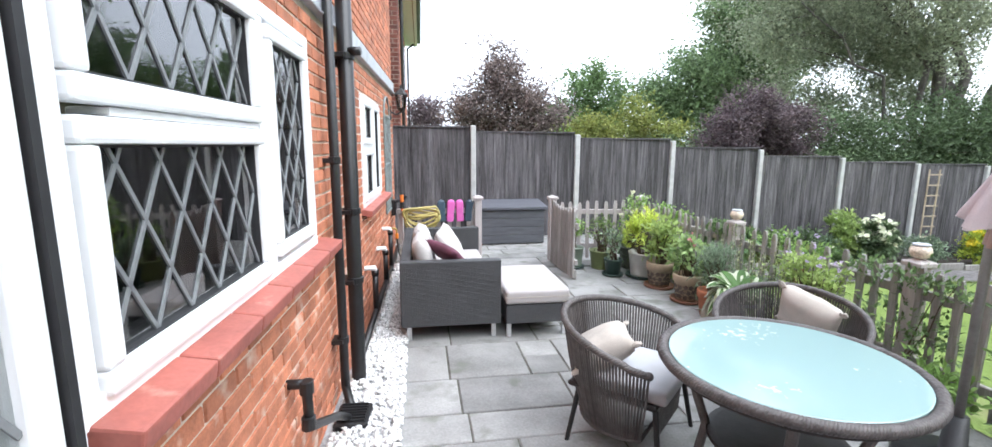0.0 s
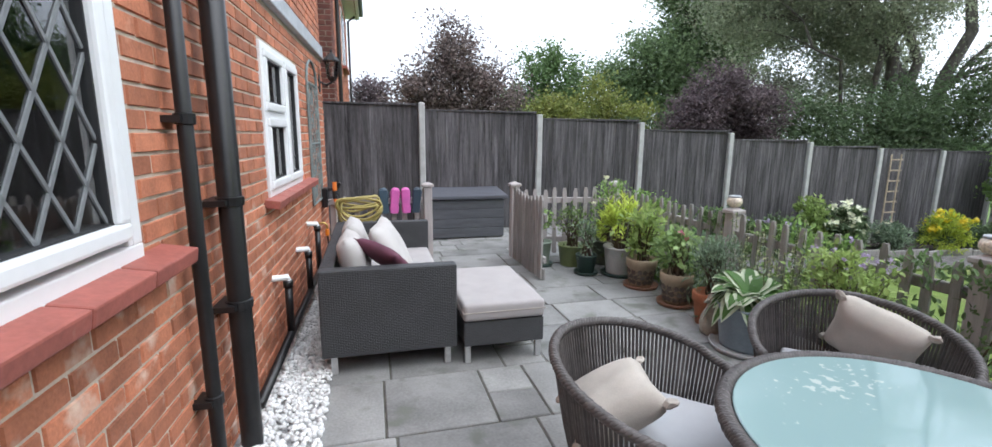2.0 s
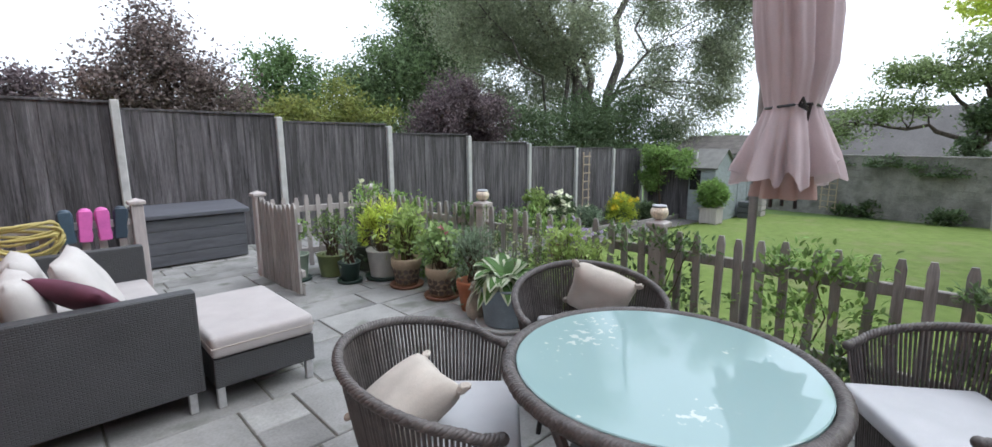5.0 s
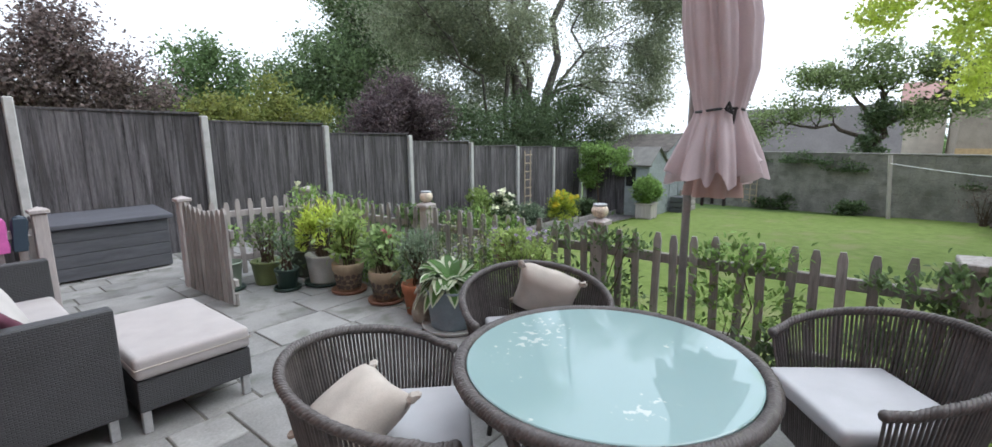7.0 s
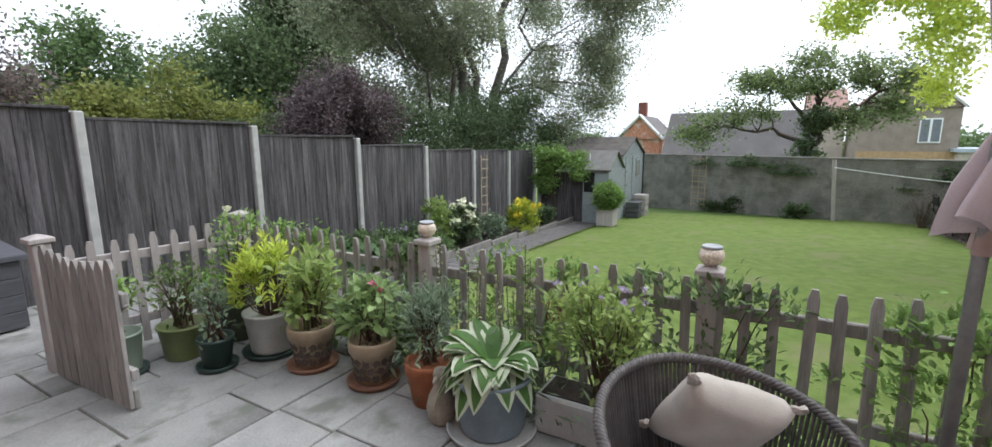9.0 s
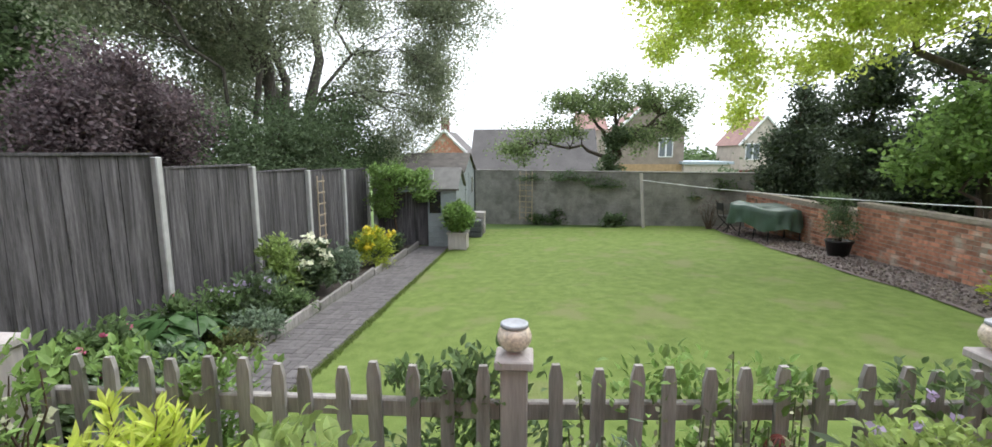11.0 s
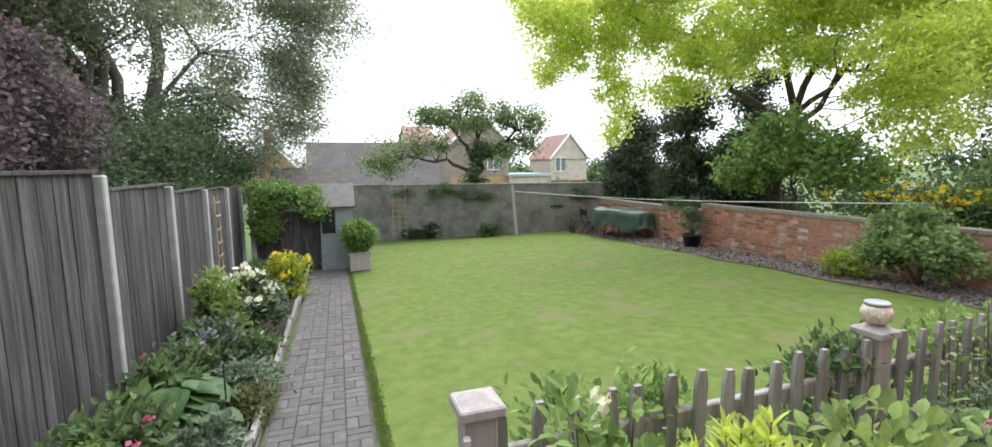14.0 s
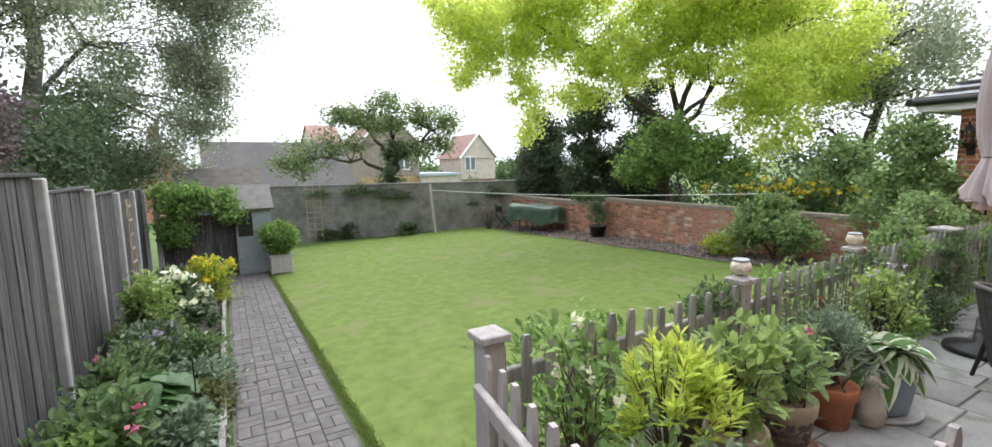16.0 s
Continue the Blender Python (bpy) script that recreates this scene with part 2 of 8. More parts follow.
def tree(name, label, base, stems, ells, k, size, lm, bm_, clumps=120, spread=0.35, seed=1, shell=0.55, limbs=26, category="tree", droop=0.2, tr=0.15,
         twig=0.02, lr=0.42):
    """A tree or large shrub: tapered stems, limbs into the crown, loose leaves in clumps."""
    rng = np.random.default_rng(seed)
    t = thing(name, label, category, Matrix.Translation(base))
    o = np.array(base)
    pts, cc = blob_points(ells, k, clumps, spread, rng, shell)
    tb = bmesh.new()
    nodes = []
    for (x, y, z), (x2, y2, z2), r in stems:
        p = branchy(tb, (x - o[0], y - o[1], z - o[2]), (x2 - o[0], y2 - o[1], z2 - o[2]), r, r * 0.3, rng, 0.1, 7, 8)
        nodes += [(q, r * (1 - 0.1 * i)) for i, q in enumerate(p[2:])]
    for i in range(min(limbs, len(cc))):
        e = Vector(cc[i] - o)
        q, r = min(nodes, key=lambda w: (w[0] - e).length + max(0, w[0].z - e.z) * 1.5)
        branchy(tb, q, e, max(0.012, r * lr), twig * 0.4, rng, 0.16, 5, 5)
    trunk = part("trunk", tb, bm_, t, smooth=True)
    if category != "tree":
        tagged(trunk, kind="stuff")
    quads_part("crown", leaf_quads(pts - o, size, 0.3, 0.55, droop, rng), lm, t)
    return t


def shrub(name, label, base, ells, k, size, lm, stemm, seed=1, clumps=40, spread=0.1, category="shrub", flowers=None, stems=8, aspect=0.5, droop=0.0, parent=None,
          shell=0.3, group=""):
    """A bush: a few thin stems and loose leaves; flowers are (count, size, material, label)."""
    rng = np.random.default_rng(seed)
    o = np.array(base, float)
    t = parent or thing(name, label, category, Matrix.Translation(base), group)
    pts, cc = blob_points(ells, k, clumps, spread, rng, shell)
    sb = bmesh.new()
    for i in range(min(stems, len(cc))):
        e = cc[i]
        branchy(sb, (rng.normal() * 0.03, rng.normal() * 0.03, 0), Vector(e), 0.006 + 0.004 * rng.random(), 0.002, rng, 0.1, 4, 5)
    tagged(part("stem", sb, stemm, t), kind="stuff")
    pts[:, 2] = np.maximum(pts[:, 2], 0.02)
    out = pts - np.array([0, 0, 0.5 * pts[:, 2].mean()])
    out = out / (np.linalg.norm(out, axis=1)[:, None] + 1e-6) + rng.normal(size=pts.shape) * 0.75 + (0, 0, 0.25 - droop)
    ln = size * rng.uniform(0.7, 1.4, len(pts))
    v, f = leaf_shapes(pts, out, ln, ln * aspect, rng)
    data_part("leaves", v, f, lm, t)
    if flowers:
        fk, fs, fm, fl = flowers
        sel = cc[np.argsort(-cc[:, 2])[rng.choice(max(1, len(cc) // 2), size=fk)]] * (1.1, 1.1, 1.12) + rng.normal(size=(fk, 3)) * spread * 0.7
        c = np.repeat(sel, 7, axis=0) + rng.normal(size=(fk * 7, 3)) * fs * 0.25
        tagged(quads_part("bloom", leaf_quads(c, fs * 0.75, 0.2, 0.8, 0, rng), fm, t, fl), kind="stuff")
    return t


def brick_run(y0, y1, z0, z1, holes, th=0.006, L=0.213, H=0.063, J=0.012):
    """Stretcher-bond bricks on a wall face x=0 as (y, z, length): whole, and half at the ends."""
    out, i = [], 0
    z = z0
    while z + H <= z1 + 1e-6:
        y = y0 - (L + J) / 2 * (i % 2)
        while y < y1:
            a, b = max(y, y0), min(y + L, y1)
            spans = [(a, b)]
            for hy0, hy1, hz0, hz1 in holes:
                if z + H > hz0 and z < hz1:
                    nx = []
                    for p, q in spans:
                        if q <= hy0 or p >= hy1:
                            nx.append((p, q))
                        else:
                            if p < hy0:
                                nx.append((p, hy0))
                            if q > hy1:
                                nx.append((hy1, q))
                    spans = nx
            out += [(p, z, q - p) for p, q in spans if q - p > 0.03]
            y += L + J
        z += H + J
        i += 1
    return out


BRICK_F = [(0, 1, 2, 3), (0, 4, 5, 1), (1, 5, 6, 2), (2, 6, 7, 3), (3, 7, 4, 0)]


def brick_verts(y, z, ln, H, d, rng):
    e = 0.004
    w = d + rng.uniform(-0.0025, 0.0025)
    return [(w, y + e, z + e), (w, y + ln - e, z + e), (w, y + ln - e, z + H - e), (w, y + e, z + H - e),
            (-0.004, y, z), (-0.004, y + ln, z), (-0.004, y + ln, z + H), (-0.004, y, z + H)]


def lay_bricks(bricks, near, parent, m, H=0.065, d=0.008, seed=3):
    """Bricks on the wall; those that near() picks are pieces of their own, on shared shapes."""
    rng = random.Random(seed)
    shapes, vs, fs, count = {}, [], [], 0
    for y, z, ln in bricks:
        if near(y, z) and count < 300:
            key = round(ln, 2)
            if key not in shapes:
                me = bpy.data.meshes.new("brick")
                me.from_pydata(brick_verts(0, 0, ln, H, d, rng), [], BRICK_F)
                me.materials.append(m)
                shapes[key] = me
            ob = new("brick", shapes[key])
            ob.parent = parent
            ob.location = (rng.uniform(-0.0015, 0.0015), y, z)
            count += 1
        else:
            o = len(vs)
            vs += brick_verts(y, z, ln, H, d, rng)
            fs += [tuple(o + q for q in f) for f in BRICK_F]
    if vs:
        tagged(data_part("bricks", vs, fs, m, parent), kind="stuff")


# ---- materials ----
M_brick = mat("red_brick", (0.47, 0.175, 0.095), 0.8, 0.18, 9, 0.16, 90, objvar=0.3, stain=(7, (0.6, 0.46, 0.37), 0.585))
M_brick_far = mat("red_brick_joined", (0.47, 0.175, 0.095), 0.8, 0.18, 9, 0.16, 90, islandvar=0.3, stain=(5, (0.62, 0.36, 0.25), 0.68))
M_brick_old = mat("weathered_brick", (0.43, 0.2, 0.13), 0.85, 0.2, 9, 0.2, 80, islandvar=0.4, stain=(2.5, (0.46, 0.38, 0.31), 0.53))
M_brick_dark = mat("dark_brick", (0.16, 0.055, 0.04), 0.8, 0.2, 9, 0.2, 80, islandvar=0.35)
M_mortar = mat("mortar", (0.6, 0.52, 0.43), 0.95, 0.12, 14, 0.2, 120)
M_mortar_dark = mat("old_mortar", (0.34, 0.29, 0.24), 0.95, 0.15, 14, 0.2, 120)
M_sill = mat("red_sill", (0.36, 0.11, 0.085), 0.55, 0.14, 7, 0.06, 60, stain=(9, (0.5, 0.26, 0.2), 0.64))
M_upvc = mat("white_upvc", (0.83, 0.84, 0.85), 0.3, 0.02, 5, 0.0, 30)
M_gasket = mat("rubber_gasket", (0.02, 0.02, 0.022), 0.6, 0.1, 20, 0.0)
M_lead = mat("lead_strip", (0.24, 0.25, 0.26), 0.5, 0.1, 20, 0.05, metal=0.3)
M_band = mat("lead_band", (0.42, 0.44, 0.47), 0.6, 0.12, 6, 0.1, 40)
M_black = mat("black_plastic", (0.013, 0.013, 0.014), 0.38, 0.2, 12, 0.02, 60)
M_iron = mat("wrought_iron", (0.012, 0.012, 0.013), 0.5, 0.2, 20, 0.08, 80)
M_glass = glassmat("window_glass", gloss=2.4)
M_pebble = mat("white_pebble", (0.74, 0.74, 0.73), 0.6, 0.12, 20, 0.05, 60, islandvar=0.22)
M_bed = mat("pebble_bed", (0.4, 0.4, 0.4), 0.9, 0.2, 30, 0.2, 60)
M_slab = mat("paving_slab", (0.26, 0.258, 0.25), 0.8, 0.17, 3.2, 0.18, 70, objvar=0.2, stain=(4.5, (0.15, 0.155, 0.135), 0.55))
M_joint = mat("paving_joint", (0.12, 0.115, 0.095), 0.95, 0.25, 20, 0.2, 90)
M_fence = mat("fence_board", (0.104, 0.097, 0.103), 0.85, 0.42, 3.5, 0.3, 30, objvar=0.3, stretch=(7, 7, 0.45), stain=(1.8, (0.05, 0.046, 0.048), 0.53))
M_post = mat("concrete_post", (0.46, 0.46, 0.45), 0.85, 0.1, 8, 0.12, 90, stain=(6, (0.36, 0.37, 0.34), 0.62))
M_picket = mat("weathered_picket", (0.33, 0.31, 0.295), 0.85, 0.2, 6, 0.2, 30, objvar=0.2, stretch=(5, 5, 0.5), stain=(6, (0.2, 0.2, 0.16), 0.62))
M_picketw = mat("grey_painted_wood", (0.43, 0.39, 0.38), 0.7, 0.1, 6, 0.1, 30, stretch=(5, 5, 0.5), stain=(8, (0.3, 0.28, 0.26), 0.62))
M_boxgrey = mat("grey_stained_timber", (0.085, 0.088, 0.1), 0.6, 0.14, 6, 0.1, 30, stretch=(0.6, 5, 5))
M_legmetal = mat("brushed_steel", (0.62, 0.63, 0.64), 0.4, 0.08, 20, 0.02, 80, metal=0.7)
M_ott = mat("oatmeal_canvas", (0.4, 0.375, 0.37), 0.9, 0.05, 6, 0.12, 260)
M_seat = mat("white_canvas", (0.44, 0.445, 0.46), 0.9, 0.05, 6, 0.12, 260)
M_cream = mat("cream_cotton", (0.47, 0.425, 0.375), 0.9, 0.1, 7, 0.14, 240)
M_pale = mat("pale_linen", (0.5, 0.475, 0.46), 0.9, 0.06, 7, 0.14, 220)
M_plum = mat("plum_velvet", (0.11, 0.03, 0.055), 0.75, 0.15, 7, 0.1, 200)
M_soil = mat("soil", (0.045, 0.034, 0.027), 0.95, 0.3, 25, 0.3, 120)
M_bark = mat("bark", (0.095, 0.075, 0.06), 0.9, 0.3, 6, 0.3, 40, stretch=(3, 3, 0.6))
M_barkg = mat("pale_bark", (0.12, 0.108, 0.094), 0.9, 0.3, 4, 0.3, 40, stretch=(3, 3, 0.8))
M_stem = mat("green_stem", (0.09, 0.13, 0.04), 0.6, 0.2, 20, 0.0)
M_twig = mat("brown_twig", (0.09, 0.06, 0.04), 0.8, 0.2, 20, 0.0)

L_purple = leafmat("copper_leaves", (0.2, 0.155, 0.145), (0.12, 0.1, 0.09), trans=0.42, var=0.6)
L_purple2 = leafmat("smoke_leaves", (0.165, 0.125, 0.135), (0.1, 0.08, 0.085), trans=0.4, var=0.55)
L_green = leafmat("mid_green_leaves", (0.15, 0.22, 0.09), (0.09, 0.15, 0.06), trans=0.45)
L_dark = leafmat("dark_green_leaves", (0.14, 0.19, 0.1), (0.085, 0.13, 0.065), trans=0.45, var=0.35)
L_willow = leafmat("grey_green_leaves", (0.33, 0.36, 0.25), (0.24, 0.275, 0.18), trans=0.6, var=0.35)
L_gold = leafmat("golden_leaves", (0.66, 0.72, 0.19), (0.54, 0.63, 0.14), trans=0.72, var=0.2)
L_yellow = leafmat("lime_leaves", (0.44, 0.5, 0.08), (0.28, 0.37, 0.05), trans=0.5, var=0.25)
L_apple = leafmat("apple_leaves", (0.19, 0.26, 0.09), (0.1, 0.16, 0.05), trans=0.5)
L_fresh = leafmat("fresh_green_leaves", (0.24, 0.36, 0.11), (0.15, 0.25, 0.07), trans=0.45)
L_pale = leafmat("pale_green_leaves", (0.3, 0.4, 0.18), (0.2, 0.3, 0.11), trans=0.5)
L_lime = leafmat("pale_lime_leaves", (0.6, 0.66, 0.14), (0.42, 0.54, 0.1), trans=0.45, var=0.3)
L_lightp = leafmat("soft_lime_leaves", (0.33, 0.42, 0.14), (0.22, 0.31, 0.1), trans=0.45, var=0.35)
L_orchard = leafmat("orchard_leaves", (0.23, 0.29, 0.13), (0.13, 0.18, 0.075), trans=0.5)
L_hosta = leafmat("hosta_leaf", (0.1, 0.2, 0.05), (0.07, 0.15, 0.04), var=0.2)
L_white = leafmat("cream_leaf_edge", (0.62, 0.66, 0.5), (0.5, 0.56, 0.4), var=0.15)
L_silver = leafmat("silver_leaves", (0.22, 0.28, 0.19), (0.14, 0.2, 0.13), trans=0.4)
L_conifer = leafmat("conifer_needles", (0.1, 0.13, 0.08), (0.055, 0.08, 0.048), trans=0.35)
F_yellow = leafmat("yellow_petals", (0.75, 0.62, 0.06), (0.62, 0.5, 0.04), var=0.2)
F_white = leafmat("white_petals", (0.8, 0.8, 0.66), (0.7, 0.72, 0.5), var=0.15)
F_pink = leafmat("pink_petals", (0.72, 0.22, 0.33), (0.6, 0.15, 0.28), var=0.2)
F_red = leafmat("red_petals", (0.5, 0.03, 0.03), (0.35, 0.02, 0.02), var=0.2)
F_lilac = leafmat("lilac_petals", (0.5, 0.42, 0.6), (0.4, 0.33, 0.5), var=0.2)


def lawn_z(x, y):
    return -0.5 - 0.038 * (x - 7.3) - 0.03 * (y - 6.4)


# ---- ground: one sheet, the garden's fall included ----
def ground():
    xs = [-400, -120, -40, -10, 0, 3.9, 4.0, 5.5, 7, 8.5, 10, 12, 14, 16, 18, 20, 26, 40, 80, 160, 500]
    ys = [-400, -120, -40, -12, -6, -3, -2, -1, 0, 2, 4, 5, 6.5, 7.5, 8.6, 10, 14, 30, 80, 200, 500]
    vs = []
    for y in ys:
        for x in xs:
            cx, cy = min(max(x, 4.0), 22), min(max(y, -3), 9)
            vs.append((x, y, lawn_z(cx, cy) - (0.02 if -3 < y < 9 and x < 20 else 0.02)))
    n = len(xs)
    fs = [(j * n + i, j * n + i + 1, (j + 1) * n + i + 1, (j + 1) * n + i) for j in range(len(ys) - 1) for i in range(n - 1)]
    g = mat("rough_grass", (0.09, 0.15, 0.03), 0.95, 0.25, 0.6, 0.2, 30)
    tagged(data_part("ground", vs, fs, g, smooth=True), "rough green ground falling away behind the garden", "ground", kind="structure")


ground()
M_lawn = mat("mown_lawn", (0.158, 0.21, 0.058), 0.95, 0.16, 6, 0.3, 150, col2=(0.108, 0.158, 0.036), stain=(1.6, (0.19, 0.205, 0.085), 0.55), spec=0.2)


def lawn():
    bm = bmesh.new()
    nx, ny = 60, 40
    x0, x1, y0, y1 = 4.0, 18.0, -1.1, 6.45
    grid = [[bm.verts.new((x0 + (x1 - x0) * i / nx + (0.05 * math.sin(j * 0.9) if i == nx else 0), y0 + (y1 - y0) * j / ny + (0.06 * math.sin(i * 0.7) if j == 0 else 0),
                           lawn_z(x0 + (x1 - x0) * i / nx, y0 + (y1 - y0) * j / ny) + 0.003 * noise.noise((i * 0.35, j * 0.35, 0)))) for i in range(nx + 1)] for j in range(ny + 1)]
    for j in range(ny):
        for i in range(nx):
            bm.faces.new((grid[j][i], grid[j][i + 1], grid[j + 1][i + 1], grid[j + 1][i]))
    lw = tagged(part("lawn", bm, M_lawn, smooth=True), "mown green lawn sloping gently away from the patio", "lawn", kind="structure")
    k = 120000
    u = RN.random((k, 2))
    x = x0 + (x1 - x0) * u[:, 0] ** 1.7
    y = y0 + (y1 - y0) * u[:, 1]
    z = -0.5 - 0.038 * (x - 7.3) - 0.03 * (y - 6.4)
    h = RN.uniform(0.006, 0.02, k)
    a = RN.uniform(0, 2 * np.pi, k)
    w = 0.005
    b = np.stack([x, y, z - 0.004], 1)
    side = np.stack([np.cos(a) * w, np.sin(a) * w, 0 * a], 1)
    tip = np.stack([np.sin(a) * 0.028, -np.cos(a) * 0.028, h * 0.45], 1)
    q = np.stack([b - side, b + side, b + tip + side * 0.3, b + tip - side * 0.3], 1)
    gm = leafmat("grass_blades", (0.172, 0.228, 0.065), (0.135, 0.185, 0.048), var=0.2, trans=0.6)
    n = 9000
    a = RN.uniform(0, 2 * np.pi, n)
    x = 4.0 + 10.5 * RN.random(n) ** 1.3
    y = 6.45 + RN.normal(0, 0.025, n)
    b = np.stack([x, y, -0.5 - 0.038 * (x - 7.3) - 0.03 * (y - 6.4) - 0.004], 1)
    side = np.stack([np.cos(a) * 0.004, np.sin(a) * 0.004, 0 * a], 1)
    tip = np.stack([RN.normal(0, 0.02, n), np.abs(RN.normal(0.015, 0.02, n)), RN.uniform(0.015, 0.045, n)], 1)
    q = np.concatenate([q, np.stack([b - side, b + side, b + tip + side * 0.3, b + tip - side * 0.3], 1)])
    tagged(quads_part("grass", q, gm), "short green grass blades of the lawn", "grass", kind="stuff")


lawn()

# ---- patio ----
def patio():
    base = bmesh.new()
    box(base, (2.0, 3.2, -0.25), (4.02, 10.8, 0.482))
    pt = tagged(part("pavement", base, M_joint), "grey stone patio of riven slabs with open joints", "patio", kind="structure")
    rng = random.Random(5)
    shapes = {}
    W, D = (0.45, 0.6, 0.6, 0.75, 0.9, 0.3), (0.45, 0.6, 0.6, 0.3)
    y, cnt = -2.05, 0
    while y < 8.5:
        d = rng.choice(D)
        x = 0.56 + rng.uniform(-0.25, 0.0)
        if y > 6.6:
            x -= 0.2
        while x < 3.96:
            w = min(rng.choice(W), 3.98 - x)
            if 3.98 - x - w < 0.2:
                w = 3.98 - x
            a = max(x, 0.56 if y < 6.6 else 0.36)
            split = [(y, d)] if d < 0.5 or rng.random() < 0.75 else [(y, 0.3), (y + 0.3, d - 0.3)]
            for yy, dd in split:
                ww = x + w - a
                if ww < 0.08:
                    continue
                key = (round(ww, 2), dd)
                if key not in shapes:
                    b = bmesh.new()
                    box(b, (0, 0, -0.012), (ww - 0.011, dd - 0.011, 0.05), None, 0.006)
                    me = bpy.data.meshes.new("slab")
                    b.to_mesh(me)
                    b.free()
                    me.materials.append(M_slab)
                    shapes[key] = me
                ob = new("slab", shapes[key])
                ob.parent = pt
                ob.location = (a + ww / 2, yy + dd / 2, -0.012 + rng.uniform(-0.003, 0.003))
                ob.rotation_euler = (rng.uniform(-0.003, 0.003), rng.uniform(-0.003, 0.003), 0)
            x += w
        y += d


def pebbles():
    b = bmesh.new()
    box(b, (0.36, 2.9, -0.03), (0.46, 7.6, 0.06))
    bed = tagged(part("gravel", b, M_bed), "strip of white pebbles along the house wall", "gravel", kind="structure")
    k = 5200
    rng = np.random.default_rng(4)
    ico = bmesh.new()
    bmesh.ops.create_icosphere(ico, subdivisions=1, radius=1)
    iv = np.array([v.co for v in ico.verts])
    jf = np.array([[v.index for v in f.verts] for f in ico.faces])
    ico.free()
    yy = np.concatenate([rng.uniform(1.6, 5.6, int(k * 0.8)), rng.uniform(-0.9, 6.6, k - int(k * 0.8))])
    x = 0.1 + 0.04 * yy + rng.uniform(0, 1, k) * (0.5 - 0.04 * yy)
    c = np.stack([x, yy, 0.004 + rng.uniform(0, 0.024, k)], 1)
    s = rng.uniform(0.009, 0.022, (k, 1, 1)) * rng.uniform(0.6, 1.25, (k, 1, 3))
    a = rng.uniform(0, 6.28, k)
    ca, sa = np.cos(a), np.sin(a)
    v = iv[None] * s
    v = np.stack([v[..., 0] * ca[:, None] - v[..., 1] * sa[:, None], v[..., 0] * sa[:, None] + v[..., 1] * ca[:, None], v[..., 2] * 0.75], -1) + c[:, None]
    f = (jf[None] + (np.arange(k) * len(iv))[:, None, None]).reshape(-1, 3)
    tagged(data_part("pebbles", v.reshape(-1, 3), f.tolist(), M_pebble, bed, smooth=True), kind="stuff")


patio()
pebbles()

# ---- house: the wall face is x = 0 of this frame ----
H = pose(0.045, 0, 0, 0, 0, -2.3)
W1, W2, DR = (0.92, 2.68, 1.12, 2.2), (4.36, 5.55, 1.1, 2.1), (-0.15, 0.9, 0.0, 2.1)


def cut_wall(name, y0, y1, z0, z1, holes, th, m, mm, label, x=0.0):
    """A wall with real openings, its face at x."""
    ys = sorted({y0, y1, *[h[0] for h in holes], *[h[1] for h in holes]})
    zs = sorted({z0, z1, *[h[2] for h in holes], *[h[3] for h in holes]})
    bm = bmesh.new()
    for a, b in zip(ys, ys[1:]):
        for c, d in zip(zs, zs[1:]):
            cy, cz = (a + b) / 2, (c + d) / 2
            if any(h[0] < cy < h[1] and h[2] < cz < h[3] for h in holes):
                continue
            box(bm, (x - th / 2, cy, cz), (th, b - a, d - c))
    bmesh.ops.remove_doubles(bm, verts=bm.verts, dist=1e-5)
    w = part(name, bm, mm)
    w.matrix_basis = m
    return tagged(w, label, "wall", kind="structure")


house_wall = cut_wall("wall_west", -2.1, 7.3, -0.2, 5.2, [W1, W2, DR], 0.28, H, M_mortar, "orange-red brick house wall with pale mortar joints")
b = bmesh.new()
box(b, (-3.0, 7.16, 2.5), (5.4, 0.28, 5.4))
w = tagged(part("wall_north", b, M_brick_far), "brick end wall of the house", "wall", kind="structure")
w.matrix_basis = H
b = bmesh.new()
box(b, (-2.9, 2.6, 5.3), (6.4, 9.9, 0.2))
w = tagged(part("roof", b, M_band), "plain roof closing the house", "roof", kind="structure")
w.matrix_basis = H
b = bmesh.new()
for c, s in (((-3.2, 1.6, -0.05), (5.8, 4.6, 0.1)), ((-3.2, 1.6, 2.5), (5.8, 4.6, 0.1)), ((-3.4, 1.6, 0.4), (0.1, 4.6, 1.0)), ((-3.4, 1.6, 2.38), (0.1, 4.6, 0.34)), ((-3.4, 3.1, 1.55), (0.1, 1.6, 1.3)), ((-1.9, 3.7, 1.2), (3.3, 0.1, 2.6)), ((-1.9, -0.6, 1.2), (3.3, 0.1, 2.6))):
    box(b, c, s)
w = tagged(part("wall_kitchen", b, mat("kitchen_plaster", (0.5, 0.46, 0.4), 0.9, 0.05, 3, 0.02)), "plain walls of the dim kitchen behind the window", "wall", kind="structure")
w.matrix_basis = H


def band():
    b = bmesh.new()
    box(b, (0.012, 2.6, 2.47), (0.05, 9.4, 0.15), None, 0.012)
    box(b, (0.02, 2.6, 2.395), (0.07, 9.4, 0.018), None, 0.005)
    w = tagged(part("trim", b, M_band), "grey lead-covered string course on the brick wall", "trim", kind="structure")
    w.matrix_basis = H


band()


